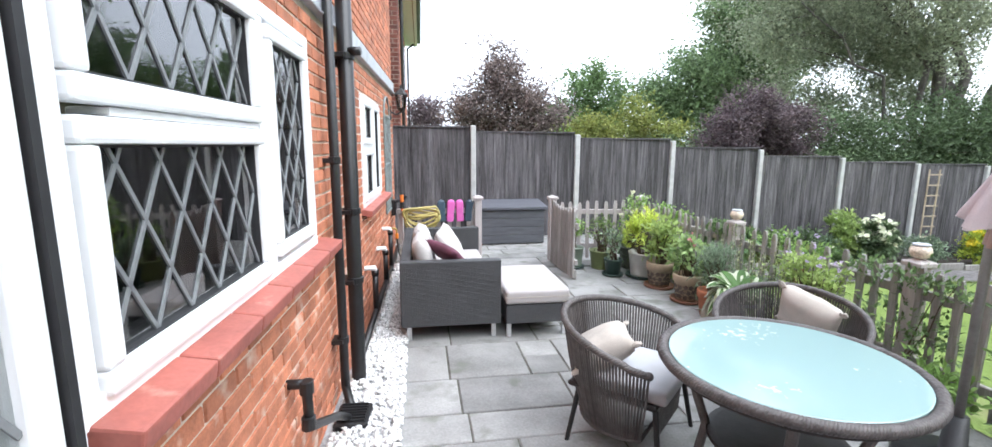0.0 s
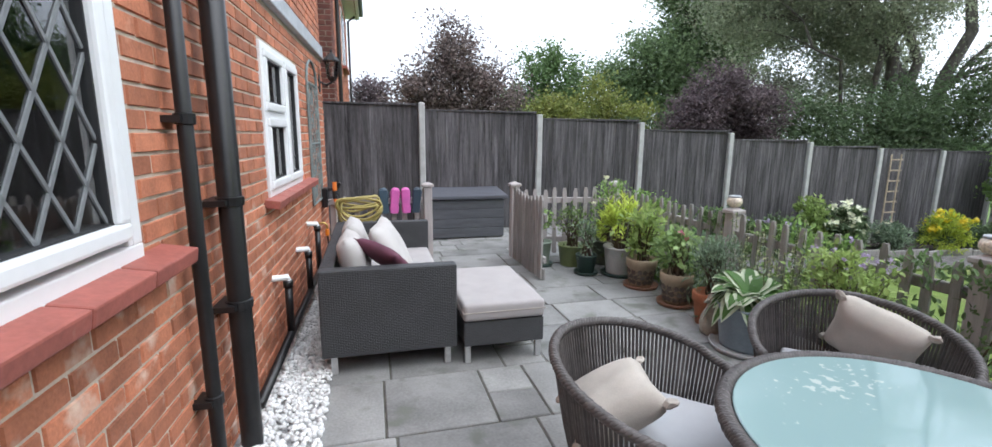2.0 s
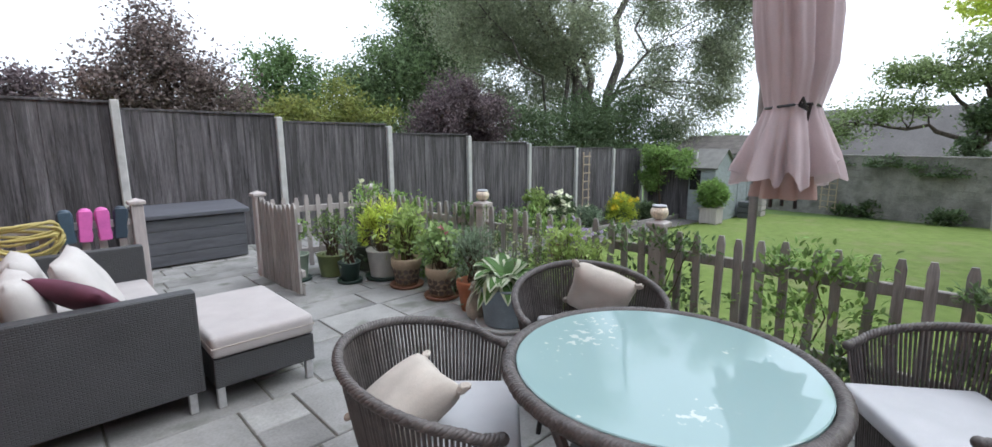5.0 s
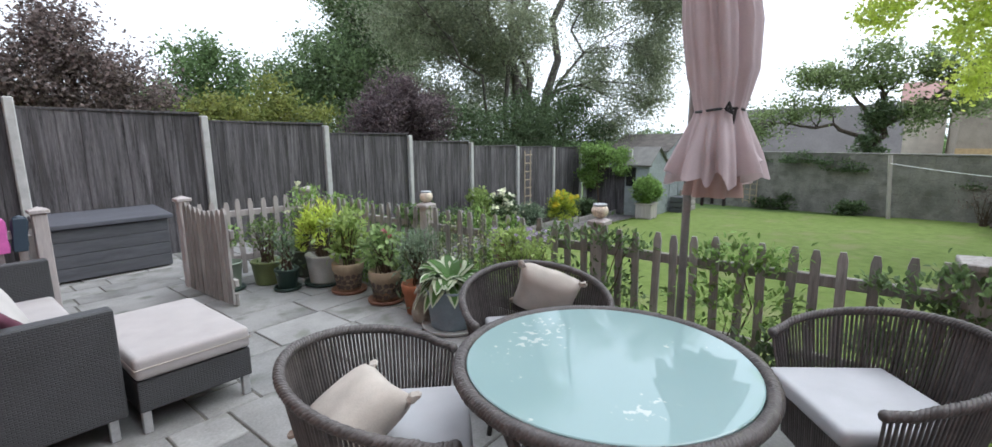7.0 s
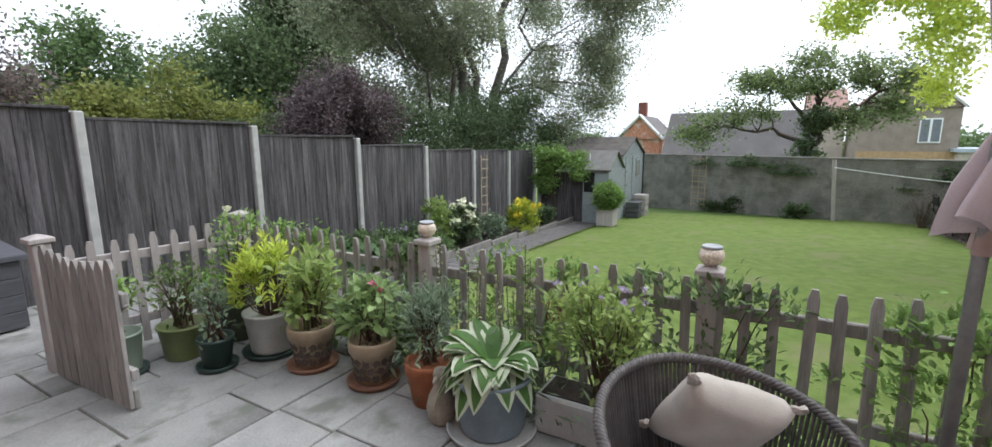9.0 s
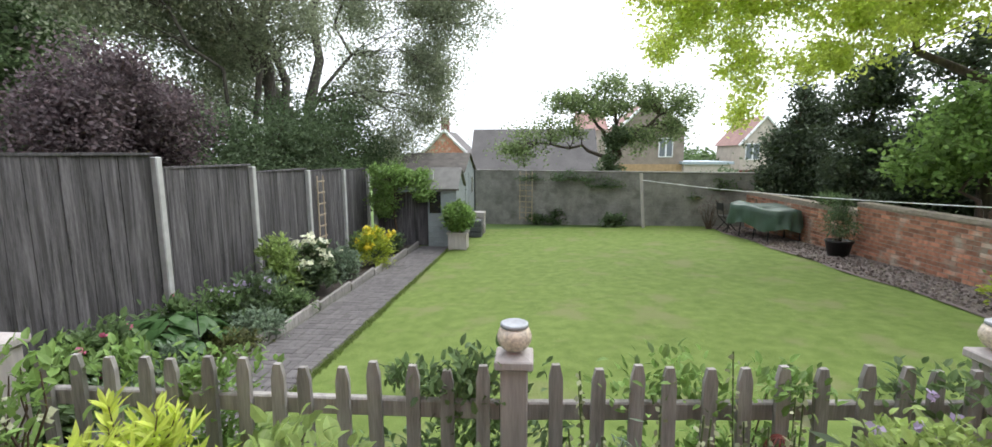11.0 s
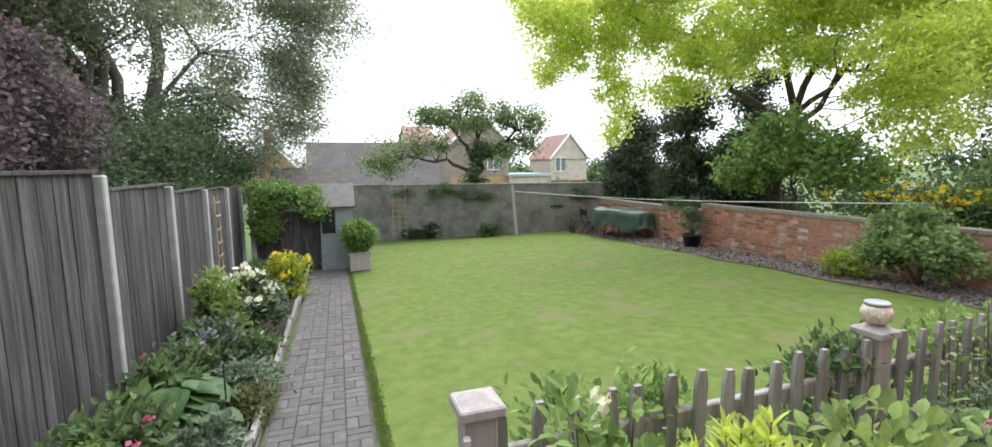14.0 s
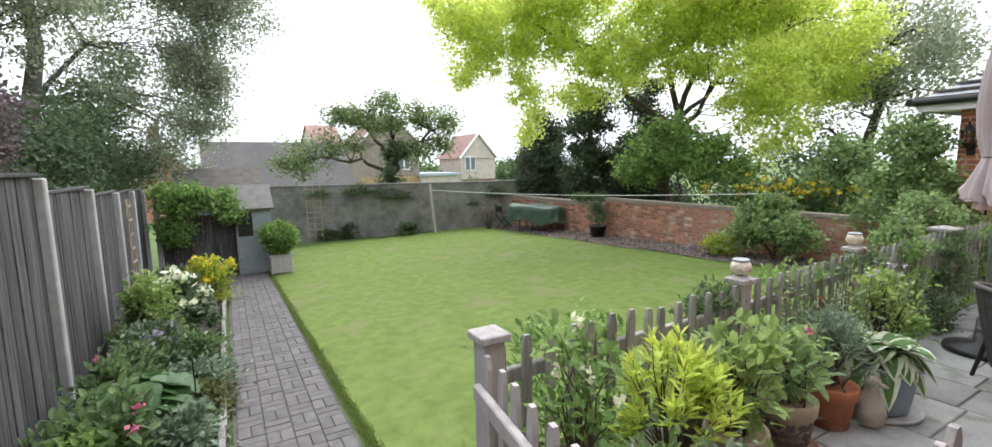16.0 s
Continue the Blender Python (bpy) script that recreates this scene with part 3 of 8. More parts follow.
def lattice(y0, y1, z0, z1, x, ny, w=0.011):
    """Diamond leading inside a pane."""
    bm = bmesh.new()
    p = (y1 - y0) / ny
    q = p * 1.62
    for s in (1, -1):
        for i in range(-30, 40):
            pts = []
            yc = y0 + i * p
            for k in range(61):
                z = z0 + (z1 - z0) * k / 60
                y = yc + s * (z - z0) / q * p
                if y0 <= y <= y1:
                    pts.append((y, z))
            if len(pts) < 2:
                continue
            (ya, za), (yb, zb) = pts[0], pts[-1]
            d = Vector((0, yb - ya, zb - za))
            ln = d.length
            if ln < 0.02:
                continue
            ang = math.atan2(d.z, d.y)
            mm = Matrix.Translation((x, (ya + yb) / 2, (za + zb) / 2)) @ Matrix.Rotation(ang, 4, "X")
            box(bm, (0, 0, 0), (0.005, ln, w), mm)
    return bm


def frame_ring(y0, y1, z0, z1, x, w, d, bev=0.006):
    """Four mitred bars round an opening."""
    return boxes(((x, (y0 + y1) / 2, z0 + w / 2), (d, y1 - y0, w)), ((x, (y0 + y1) / 2, z1 - w / 2), (d, y1 - y0, w)),
                 ((x, y0 + w / 2, (z0 + z1) / 2), (d - 0.002, w, z1 - z0 - 2 * w)), ((x, y1 - w / 2, (z0 + z1) / 2), (d - 0.002, w, z1 - z0 - 2 * w)), bevel=bev, seg=2)


def window(name, o, panes, label, sashes, leaded=6):
    y0, y1, z0, z1 = o
    t = thing(name, label, "window", H, kind="structure")
    part("window_frame", frame_ring(y0, y1, z0, z1, -0.02, 0.055, 0.09), M_upvc, t, smooth=False)
    for a, b_, c, d in sashes:
        part("mullion", boxes(((-0.02, (a + b_) / 2, (c + d) / 2), (0.086, b_ - a, d - c)), bevel=0.006, seg=2), M_upvc, t)
    for a, b_, c, d, n in panes:
        part("sash", frame_ring(a, b_, c, d, 0.008, 0.055, 0.07, 0.012), M_upvc, t)
        part("gasket", frame_ring(a + 0.05, b_ - 0.05, c + 0.05, d - 0.05, 0.0, 0.012, 0.04, 0.0), M_gasket, t)
        g = part("pane", boxes(((-0.004, (a + b_) / 2, (c + d) / 2), (0.016, b_ - a - 0.11, d - c - 0.11))), M_glass, t)
        g.visible_shadow = False
        if n:
            part("leading", lattice(a + 0.058, b_ - 0.058, c + 0.058, d - 0.058, 0.007, n), M_lead, t, "grey diamond leading")
    return t


window("window_1", W1, [(0.985, 1.935, 1.16, 1.718, 5), (0.985, 1.935, 1.742, 2.16, 5), (2.04, 2.595, 1.2, 2.125, 3)],
       "white plastic casement window with diamond leading", [(1.937, 2.038, 1.176, 2.144), (1.105, 1.936, 1.72, 1.74), (2.597, 2.625, 1.176, 2.144)], 6)
window("window_2", W2, [(4.41, 4.96, 1.15, 1.62, 0), (4.41, 4.96, 1.67, 2.06, 0), (5.02, 5.5, 1.15, 2.06, 0)],
       "smaller white plastic casement window in the brick wall", [(4.965, 5.015, 1.155, 2.045), (4.415, 4.965, 1.622, 1.668)])


def sill(name, y0, y1, z, dep):
    t = thing(name, "dull red tiled sill under the window", "sill", H, kind="structure")
    n = max(2, round((y1 - y0) / 0.3))
    for i in range(n):
        a, b_ = y0 + (y1 - y0) * i / n, y0 + (y1 - y0) * (i + 1) / n
        bm = bmesh.new()
        m = Matrix.Translation((dep / 2 - 0.02, (a + b_) / 2, z - 0.03)) @ Matrix.Rotation(radians(9), 4, "Y")
        box(bm, (0, 0, 0), (dep + 0.04, b_ - a - 0.004, 0.055), m, 0.008, 2)
        part("tile", bm, M_sill, t)
    return t


sill("sill_1", 0.93, 2.85, 1.13, 0.12)
sill("sill_2", 4.26, 5.95, 1.1, 0.1)


def open_door():
    """The white leaf stands open, back against the wall."""
    m = H @ Matrix.Translation((0.06, 0.79, 0.0)) @ Matrix.Rotation(radians(-7), 4, "Z")
    jamb = part("door_jamb", boxes(((-0.03, 0.855, 1.05), (0.14, 0.11, 2.1)), bevel=0.006), M_upvc)
    jamb.matrix_basis = H
    tagged(jamb, "white plastic jamb beside the garden door", "door frame", kind="structure")
    t = thing("door_1", "white plastic garden door with leaded glass, standing open", "door", m, kind="structure")
    part("door_frame", frame_ring(-0.82, -0.02, 0.02, 2.06, 0.03, 0.05, 0.06, 0.008), M_upvc, t)
    part("rail", boxes(((0.03, -0.42, 0.95), (0.058, 0.7, 0.14)), bevel=0.008), M_upvc, t)
    part("panel", boxes(((0.03, -0.42, 0.49), (0.03, 0.7, 0.83)), bevel=0.004), M_upvc, t)
    g = part("pane", boxes(((0.03, -0.42, 1.5), (0.014, 0.7, 1.0))), M_glass, t)
    g.visible_shadow = False
    part("leading", lattice(-0.77, -0.07, 1.02, 2.0, 0.042, 5), M_lead, t)
    part("gasket", frame_ring(-0.81, 0.0, 0.03, 2.05, -0.008, 0.025, 0.014, 0.0), M_gasket, t)
    part("edge_seal", boxes(((0.03, -0.006, 1.04), (0.075, 0.016, 2.04))), M_gasket, t, "black rubber edge seal")
    h = bmesh.new()
    tube(h, [(0.07, -0.72, 1.05), (0.11, -0.72, 1.05), (0.11, -0.6, 1.05)], 0.01, 8)
    part("handle", h, M_legmetal, t, "brushed steel lever handle")


open_door()
b = boxes(((-0.02, 0.86, 1.05), (0.08, 0.07, 2.1)), ((-0.02, -0.11, 1.05), (0.08, 0.07, 2.1)), ((-0.02, 0.375, 2.065), (0.08, 0.9, 0.07)), bevel=0.006)
w = tagged(part("door_frame", b, M_upvc), "white plastic frame of the garden doorway", "door frame", kind="structure")
w.matrix_basis = H
b = boxes(((0.02, 0.375, 0.02), (0.3, 1.0, 0.06)), bevel=0.008)
w = tagged(part("doorstep", b, M_sill), "low red doorstep below the garden door", "step", kind="structure")
w.matrix_basis = H


def kitchen():
    t = thing("worktop", "pale kitchen worktop behind the window", "worktop", H)
    part("slab", boxes(((-0.56, 1.9, 1.1), (0.62, 2.9, 0.04)), bevel=0.004), M_upvc, t)
    part("cabinet_front", boxes(((-0.56, 1.9, 0.54), (0.56, 2.86, 1.08))), mat("kitchen_front", (0.5, 0.48, 0.44), 0.5, 0.05), t)
    s = thing("sink", "steel sink bowl set in the worktop", "sink", H @ Matrix.Translation((-0.54, 1.62, 1.122)))
    part("bowl", lathe(bmesh.new(), [(0.2, 0.0), (0.22, 0.004), (0.2, 0.006), (0.17, 0.004)], 24), M_legmetal, s, smooth=True)
    f = thing("tap", "chrome spring-neck kitchen tap", "tap", H @ Matrix.Translation((-0.42, 1.35, 1.12)))
    bm = bmesh.new()
    tube(bm, [(0, 0, 0), (0, 0, 0.42), (-0.03, 0.0, 0.48), (-0.1, 0, 0.5), (-0.17, 0, 0.46), (-0.18, 0, 0.36)], 0.013, 10)
    tube(bm, [(0, 0, 0.12), (-0.12, 0.02, 0.14)], 0.01, 8)
    part("neck", bm, mat("chrome", (0.8, 0.8, 0.82), 0.12, 0.02, metal=1.0), f, smooth=True)
    part("base", lathe(bmesh.new(), [(0.035, 0), (0.035, 0.01), (0.022, 0.05)], 16), M_legmetal, f)
    f2 = thing("soap_bottle", "small clear soap bottle by the sink", "bottle", H @ Matrix.Translation((-0.38, 1.75, 1.12)))
    part("body", lathe(bmesh.new(), [(0.03, 0), (0.032, 0.01), (0.032, 0.1), (0.012, 0.13)], 14), M_seat, f2, smooth=True)
    part("pump", lathe(bmesh.new(), [(0.012, 0.13), (0.012, 0.16), (0.02, 0.162), (0.02, 0.17)], 10), M_black, f2)


kitchen()


def downpipe(name, y, x, r, z0, z1, label, kick, brackets):
    t = thing(name, label, "pipe", H)
    bm = bmesh.new()
    pts = [(x, y, z1), (x, y, z0 + 0.14)] + kick
    tube(bm, pts, r, 14)
    part("pipe", bm, M_black, t, smooth=True)
    for z in brackets:
        c = bmesh.new()
        lathe(c, [(r + 0.001, 0), (r + 0.009, 0.003), (r + 0.009, 0.04), (r + 0.001, 0.043)], 14, (x, y, z))
        box(c, (x / 2, y, z + 0.02), (x + 0.01, r * 3.6, 0.026))
        part("bracket", c, M_black, t)
    return t


downpipe("rainwater_pipe", 2.98, 0.07, 0.028, 0.0, 5.0, "black plastic rainwater pipe clipped to the wall", [(0.075, 2.98, 0.1), (0.12, 2.88, 0.03), (0.13, 2.83, -0.03)], (0.42, 1.55, 2.6))
t = downpipe("soil_pipe", 3.3, 0.1, 0.05, -0.1, 5.0, "thick black soil pipe on the house wall", [(0.1, 3.3, -0.06)], (0.72, 1.2, 2.2))
bm = bmesh.new()
tube(bm, [(0.0, 3.38, 2.2), (0.09, 3.34, 2.2)], 0.04, 12)
tube(bm, [(0.13, 3.28, 2.25), (0.2, 3.26, 2.25)], 0.028, 12)
part("branch", bm, M_black, t, smooth=True)
t = thing("waste_pipe", "short black waste pipe bending into the drain", "pipe", H)
bm = bmesh.new()
tube(bm, [(-0.01, 2.1, 0.6), (0.06, 2.1, 0.6), (0.085, 2.1, 0.585), (0.085, 2.11, 0.42), (0.09, 2.16, 0.36), (0.12, 2.5, 0.2), (0.13, 2.72, 0.06)], 0.023, 12)
part("pipe", bm, M_black, t, smooth=True)
for z in (0.585, 0.41):
    bm = lathe(bmesh.new(), [(0.024, -0.03), (0.032, -0.028), (0.032, 0.03), (0.024, 0.032)], 14, (0.085, 2.1, z))
    part("collar", bm, M_black, t)
t = thing("drain_gully", "black drain gully in the pebbles", "drain", H @ Matrix.Translation((0.15, 2.78, 0.0)))
part("body", boxes(((0, 0, 0.02), (0.2, 0.24, 0.06)), bevel=0.012), M_black, t)
part("grid", boxes(*[((0, -0.09 + 0.03 * i, 0.055), (0.16, 0.012, 0.012)) for i in range(7)]), M_black, t)
t = thing("waste_run", "long black waste pipe low along the wall", "pipe", H)
bm = bmesh.new()
tube(bm, [(0.09, 3.5, 0.1), (0.09, 4.6, 0.16), (0.09, 5.7, 0.2), (0.09, 6.9, 0.26)], 0.027, 12)
part("pipe", bm, M_black, t, smooth=True)
for y, z in ((4.36, 0.5), (5.2, 0.5), (5.75, 0.62)):
    bm = bmesh.new()
    tube(bm, [(0.09, y, 0.15), (0.09, y, z)], 0.026, 12)
    tube(bm, [(0.09, y, z - 0.02), (0.09, y, z + 0.03)], 0.033, 12)
    part("riser", bm, M_black, t, smooth=True)
    bm = bmesh.new()
    tube(bm, [(0.09, y, z + 0.03), (0.09, y, z + 0.05), (-0.01, y - 0.06, z + 0.06)], 0.022, 10)
    part("elbow", bm, M_upvc, t, "white plastic elbow")
t = thing("garden_tap", "brass outdoor tap with an orange hose connector", "tap", H @ Matrix.Translation((0.04, 6.05, 0.62)))
bm = bmesh.new()
tube(bm, [(-0.04, 0, 0), (0.08, 0, 0), (0.1, 0, -0.02), (0.1, 0, -0.06)], 0.012, 10)
part("spout", bm, mat("brass", (0.5, 0.36, 0.12), 0.35, 0.1, metal=0.9), t, smooth=True)
part("connector", lathe(bmesh.new(), [(0.016, -0.13), (0.02, -0.12), (0.02, -0.07), (0.014, -0.06)], 12, (0.1, 0, 0)), mat("orange_plastic", (0.75, 0.22, 0.02), 0.4, 0.05), t)
bm = bmesh.new()
tube(bm, [(0.1, 0, -0.12), (0.11, 0.05, -0.3), (0.12, 0.25, -0.45), (0.16, 0.5, -0.58)], 0.009, 8)
part("hose", bm, M_black, t)


def wall_trellis():
    m = H @ Matrix.Translation((0.02, 6.42, 0.8))
    t = thing("metal_trellis", "grey wrought-iron trellis panel hung on the brick wall", "trellis", m)
    mm = mat("grey_green_iron", (0.2, 0.24, 0.24), 0.6, 0.15, 12, 0.1)
    bm = bmesh.new()
    w, h = 0.32, 1.42
    for y in (-w, w):
        tube(bm, [(0, y, 0), (0, y, h - 0.2)], 0.013, 6)
    tube(bm, [(0, w * math.cos(a), h - 0.2 + 0.24 * math.sin(a)) for a in [i * math.pi / 12 for i in range(13)]], 0.013, 6)
    for z in (0.0, 0.62, h - 0.2):
        tube(bm, [(0, -w, z), (0, w, z)], 0.011, 6)
    part("border", bm, mm, t)
    for i in range(1, 6):
        bm = bmesh.new()
        y = -w + 2 * w * i / 6
        tube(bm, [(0, y, 0), (0, y, h - 0.2)], 0.006, 5)
        part("bar", bm, mm, t)
    for i in range(10):
        bm = bmesh.new()
        cz, cy = 0.12 + 0.12 * i, (-0.16, 0.16)[i % 2]
        tube(bm, [(0.004, cy + (0.012 + 0.0075 * k) * math.cos(k * 0.6), cz + (0.012 + 0.0075 * k) * math.sin(k * 0.6)) for k in range(15)], 0.005, 5)
        part("scroll", bm, mm, t)


wall_trellis()


def lantern(m, label):
    t = thing("wall_lantern", label, "lantern", m)
    bm = bmesh.new()
    box(bm, (0.01, 0, 0.0), (0.02, 0.09, 0.2), None, 0.004)
    tube(bm, [(0.01, 0, 0.02), (0.09, 0, -0.02), (0.16, 0, 0.02)], 0.012, 8)
    part("bracket", bm, M_iron, t)
    part("base", lathe(bmesh.new(), [(0.02, 0.02), (0.055, 0.06), (0.06, 0.075)], 6, (0.16, 0, 0)), M_iron, t)
    g = part("pane", lathe(bmesh.new(), [(0.052, 0.075), (0.075, 0.25)], 6, (0.16, 0, 0)), M_glass, t)
    g.visible_shadow = False
    for i in range(6):
        bm = bmesh.new()
        a = i * math.pi / 3
        tube(bm, [(0.16 + 0.055 * math.cos(a), 0.055 * math.sin(a), 0.07), (0.16 + 0.08 * math.cos(a), 0.08 * math.sin(a), 0.255)], 0.006, 5)
        part("glazing_bar", bm, M_iron, t)
    part("cap", lathe(bmesh.new(), [(0.095, 0.25), (0.09, 0.265), (0.03, 0.33), (0.012, 0.35), (0.018, 0.37), (0.004, 0.39)], 6, (0.16, 0, 0)), M_iron, t)


lantern(H @ Matrix.Translation((0.0, 7.05, 2.1)), "black iron wall lantern on the house corner")

# ---- the house's single-storey wing behind the patio ----
E0 = Matrix.Translation((0.0, -2.15, 0)) @ Matrix.Rotation(radians(90), 4, "Z")


def wing():
    wl_ = bmesh.new()
    box(wl_, (-2.0, -2.45, 1.1), (4.0, 4.9, 2.7))
    w_ = part("wall_south", wl_, M_mortar)
    w_.matrix_basis = E0
    tagged(w_, "orange-red brick wall of the single-storey wing", "wall", kind="structure")
    lay_bricks(brick_run(-4.9, -0.0, -0.2, 2.44, []), lambda y, z: False, w_, M_brick_far, seed=9)
    r = bmesh.new()
    m_ = mat("roof_tile_wing", (0.14, 0.12, 0.11), 0.8, 0.2, 8, 0.2, 60, islandvar=0.25)
    t_ = thing("wing_roof", "grey-brown tiled hipped roof with black gutter", "roof", Matrix.Translation((0, 0, 0)), kind="structure")
    for i in range(14):
        f = i / 14
        z = 2.5 + 1.5 * f
        xe, ye = 5.35 - 2.6 * f, -1.85 - 2.6 * f
        n = int((xe + 0.3) / 0.3)
        for k in range(n):
            box(r, (xe - 0.15 - 0.3 * k, ye - 0.09, z), (0.292, 0.27, 0.03), None)
        for k in range(10):
            box(r, (xe - 0.09, ye - 0.15 - 0.3 * k, z), (0.27, 0.292, 0.03), None)
    part("tiles", r, m_, t_)
    s = bmesh.new()
    v = [s.verts.new(p) for p in ((-0.2, -1.83, 2.47), (5.37, -1.83, 2.47), (5.37, -7.4, 2.47), (-0.2, -7.4, 2.47), (2.75, -4.45, 3.97), (-0.2, -4.45, 3.97))]
    s.faces.new((v[0], v[1], v[4], v[5]))
    s.faces.new((v[1], v[2], v[4]))
    s.faces.new((v[2], v[3], v[5], v[4]))
    part("roof_deck", s, M_band, t_)
    part("fascia", boxes(((2.55, -1.9, 2.39), (5.5, 0.03, 0.16)), ((5.31, -4.6, 2.39), (0.03, 5.4, 0.16)), ((2.55, -2.02, 2.32), (5.5, 0.25, 0.02))), M_upvc, t_)
    g = bmesh.new()
    tube(g, [(-0.1, -1.83, 2.45), (5.35, -1.83, 2.45)], 0.055, 10)
    tube(g, [(5.4, -1.8, 2.45), (5.4, -7.2, 2.45)], 0.055, 10)
    part("gutter", g, M_black, t_)


wing()
lantern(Matrix.Translation((4.75, -2.14, 1.75)) @ Matrix.Rotation(radians(90), 4, "Z"), "black iron lantern on the wing's brick wall")

# ---- boarded fence ----
def fence_y(x):
    return 8.5 + 0.022 * (x - 2)


POSTS = [(-0.2, 2.0), (1.66, 2.0), (3.58, 1.86), (5.48, 1.76), (7.38, 1.6), (9.28, 1.44), (11.16, 1.32), (13.0, 1.27), (14.7, 1.22)]


def fence():
    t = thing("fence", "weathered grey boarded fence between pale concrete posts", "fence")
    rng = random.Random(11)
    shapes = {}
    for (xa, za), (xb, zb) in zip(POSTS, POSTS[1:]):
        ya = fence_y(xa)
        yb = fence_y(xb)
        top = (za + zb) / 2 + 0.02 if abs(za - zb) < 0.05 else zb + 0.08
        lo = min(lawn_z(max(xa, 4), 8.5), lawn_z(max(xb, 4), 8.5)) - 0.05
        top -= 0.06
        b = boxes((((xa + xb) / 2, (ya + yb) / 2, lo + 0.15), (xb - xa - 0.1, 0.05, 0.34)), bevel=0.006)
        part("gravel_board", b, M_fence, t)
        b = boxes((((xa + xb) / 2, (ya + yb) / 2 - 0.012, top + 0.01), (xb - xa - 0.1, 0.05, 0.03)), bevel=0.004)
        part("capping", b, M_fence, t)
        n = 17
        w = (xb - xa - 0.1) / n
        key = (round(w, 3), round(top - lo, 2))
        if key not in shapes:
            ms = []
            for v in range(3):
                bm = bmesh.new()
                box(bm, (0, 0, 0), (w + 0.012, 0.016, top - lo - 0.3), Matrix.Rotation(radians(2.6), 4, "Z"), 0.003)
                me = bpy.data.meshes.new("board")
                bm.to_mesh(me)
                bm.free()
                me.materials.append(M_fence)
                ms.append(me)
            shapes[key] = ms
        for i in range(n):
            ob = new("board", rng.choice(shapes[key]))
            ob.parent = t
            f = (i + 0.5) / n
            ob.location = (xa + 0.05 + (xb - xa - 0.1) * f, ya + (yb - ya) * f - 0.005 + rng.uniform(-0.004, 0.004), (top + lo + 0.3) / 2 + rng.uniform(-0.004, 0.006))
            ob.rotation_euler = (0, rng.uniform(-0.004, 0.004), 0)
    for x, z in POSTS:
        lo = lawn_z(max(x, 4), 8.5) - 0.1
        bm = bmesh.new()
        box(bm, (x, fence_y(x) - 0.02, (z + lo) / 2), (0.092, 0.12, z - lo), None, 0.012)
        part("post", bm, M_post, t)


fence()


def side_fence():
    """The short run by the shed, across the bed's end."""
    t = thing("side_fence", "short dark boarded fence beside the shed", "fence")
    for i in range(13):
        y = 7.12 + 0.11 * i
        bm = bmesh.new()
        zb = lawn_z(14.6, y)
        box(bm, (14.68, y, zb + 0.72), (0.018, 0.115, 1.44), Matrix.Identity(4), 0.003)
        part("board", bm, M_fence, t)
    for y in (7.0, 8.52):
        bm = bmesh.new()
        box(bm, (14.62, y, lawn_z(14.6, y) + 0.98), (0.1, 0.1, 2.0), None, 0.008)
        part("post", bm, M_post, t)


side_fence()

# ---- far wall of rendered blocks ----
M_render = mat("grey_render", (0.25, 0.24, 0.228), 0.9, 0.2, 2.6, 0.25, 30, stain=(1.7, (0.13, 0.125, 0.112), 0.54))



def far_wall():
    t = thing("wall_east", "tall grey rendered block wall at the garden's end", "wall", kind="structure")
    A_, B_ = Vector((20.3, 6.9, 0)), Vector((17.3, -2.3, 0))
    d = (B_ - A_)
    ln = d.length
    m = Matrix.Translation(A_) @ Matrix.Rotation(math.atan2(d.y, d.x), 4, "Z")
    rng = random.Random(2)
    zt = 0.98
    bm = bmesh.new()
    box(bm, (ln / 2, 0, (zt - 1.3) / 2), (ln, 0.2, zt + 1.3))
    part("core", bm, M_render, t).matrix_basis = m
    vs, fs = [], []
    z, i = -1.2, 0
    while z < zt - 0.05:
        x = -0.22 * (i % 2)
        while x < ln:
            a, b_ = max(0, x), min(ln, x + 0.44)
            o = len(vs)
            y = -0.1 - 0.006 - rng.uniform(0, 0.003)
            e = 0.004
            vs += [(a + e, y, z + e), (b_ - e, y, z + e), (b_ - e, y, min(z + 0.215, zt) - e), (a + e, y, min(z + 0.215, zt) - e), (a, -0.09, z), (b_, -0.09, z), (b_, -0.09, min(z + 0.215, zt)), (a, -0.09, min(z + 0.215, zt))]
            fs += [tuple(o + q for q in f) for f in BRICK_F]
            x += 0.44
        z += 0.22
        i += 1
    ob = tagged(data_part("blocks", vs, fs, M_render, t), kind="stuff")
    ob.matrix_basis = m
    bm = bmesh.new()
    box(bm, (ln / 2, 0, zt + 0.025), (ln + 0.02, 0.26, 0.05), None, 0.01)
    part("coping", bm, M_render, t).matrix_basis = m
    p = thing("washing_line_post", "grey wooden post leaning on the far wall", "post", Matrix.Translation((17.62, 0.85, -0.76)))
    bm = bmesh.new()
    tube(bm, [(0, 0, 0), (0.08, 0.12, 1.75)], 0.05, 10)
    part("pole", bm, M_picketw, p)
    ln_ = thing("washing_line", "pale washing line stretched across the lawn", "washing line", Matrix.Translation((17.6, 0.95, 0.78)))
    bm = bmesh.new()
    pts = []
    for k in range(17):
        f = k / 16
        pts.append((-10.2 * f, -3.15 * f, 0.2 * f - 0.1 * math.sin(math.pi * f)))
    tube(bm, pts, 0.008, 6)
    part("line", bm, M_upvc, ln_)


far_wall()


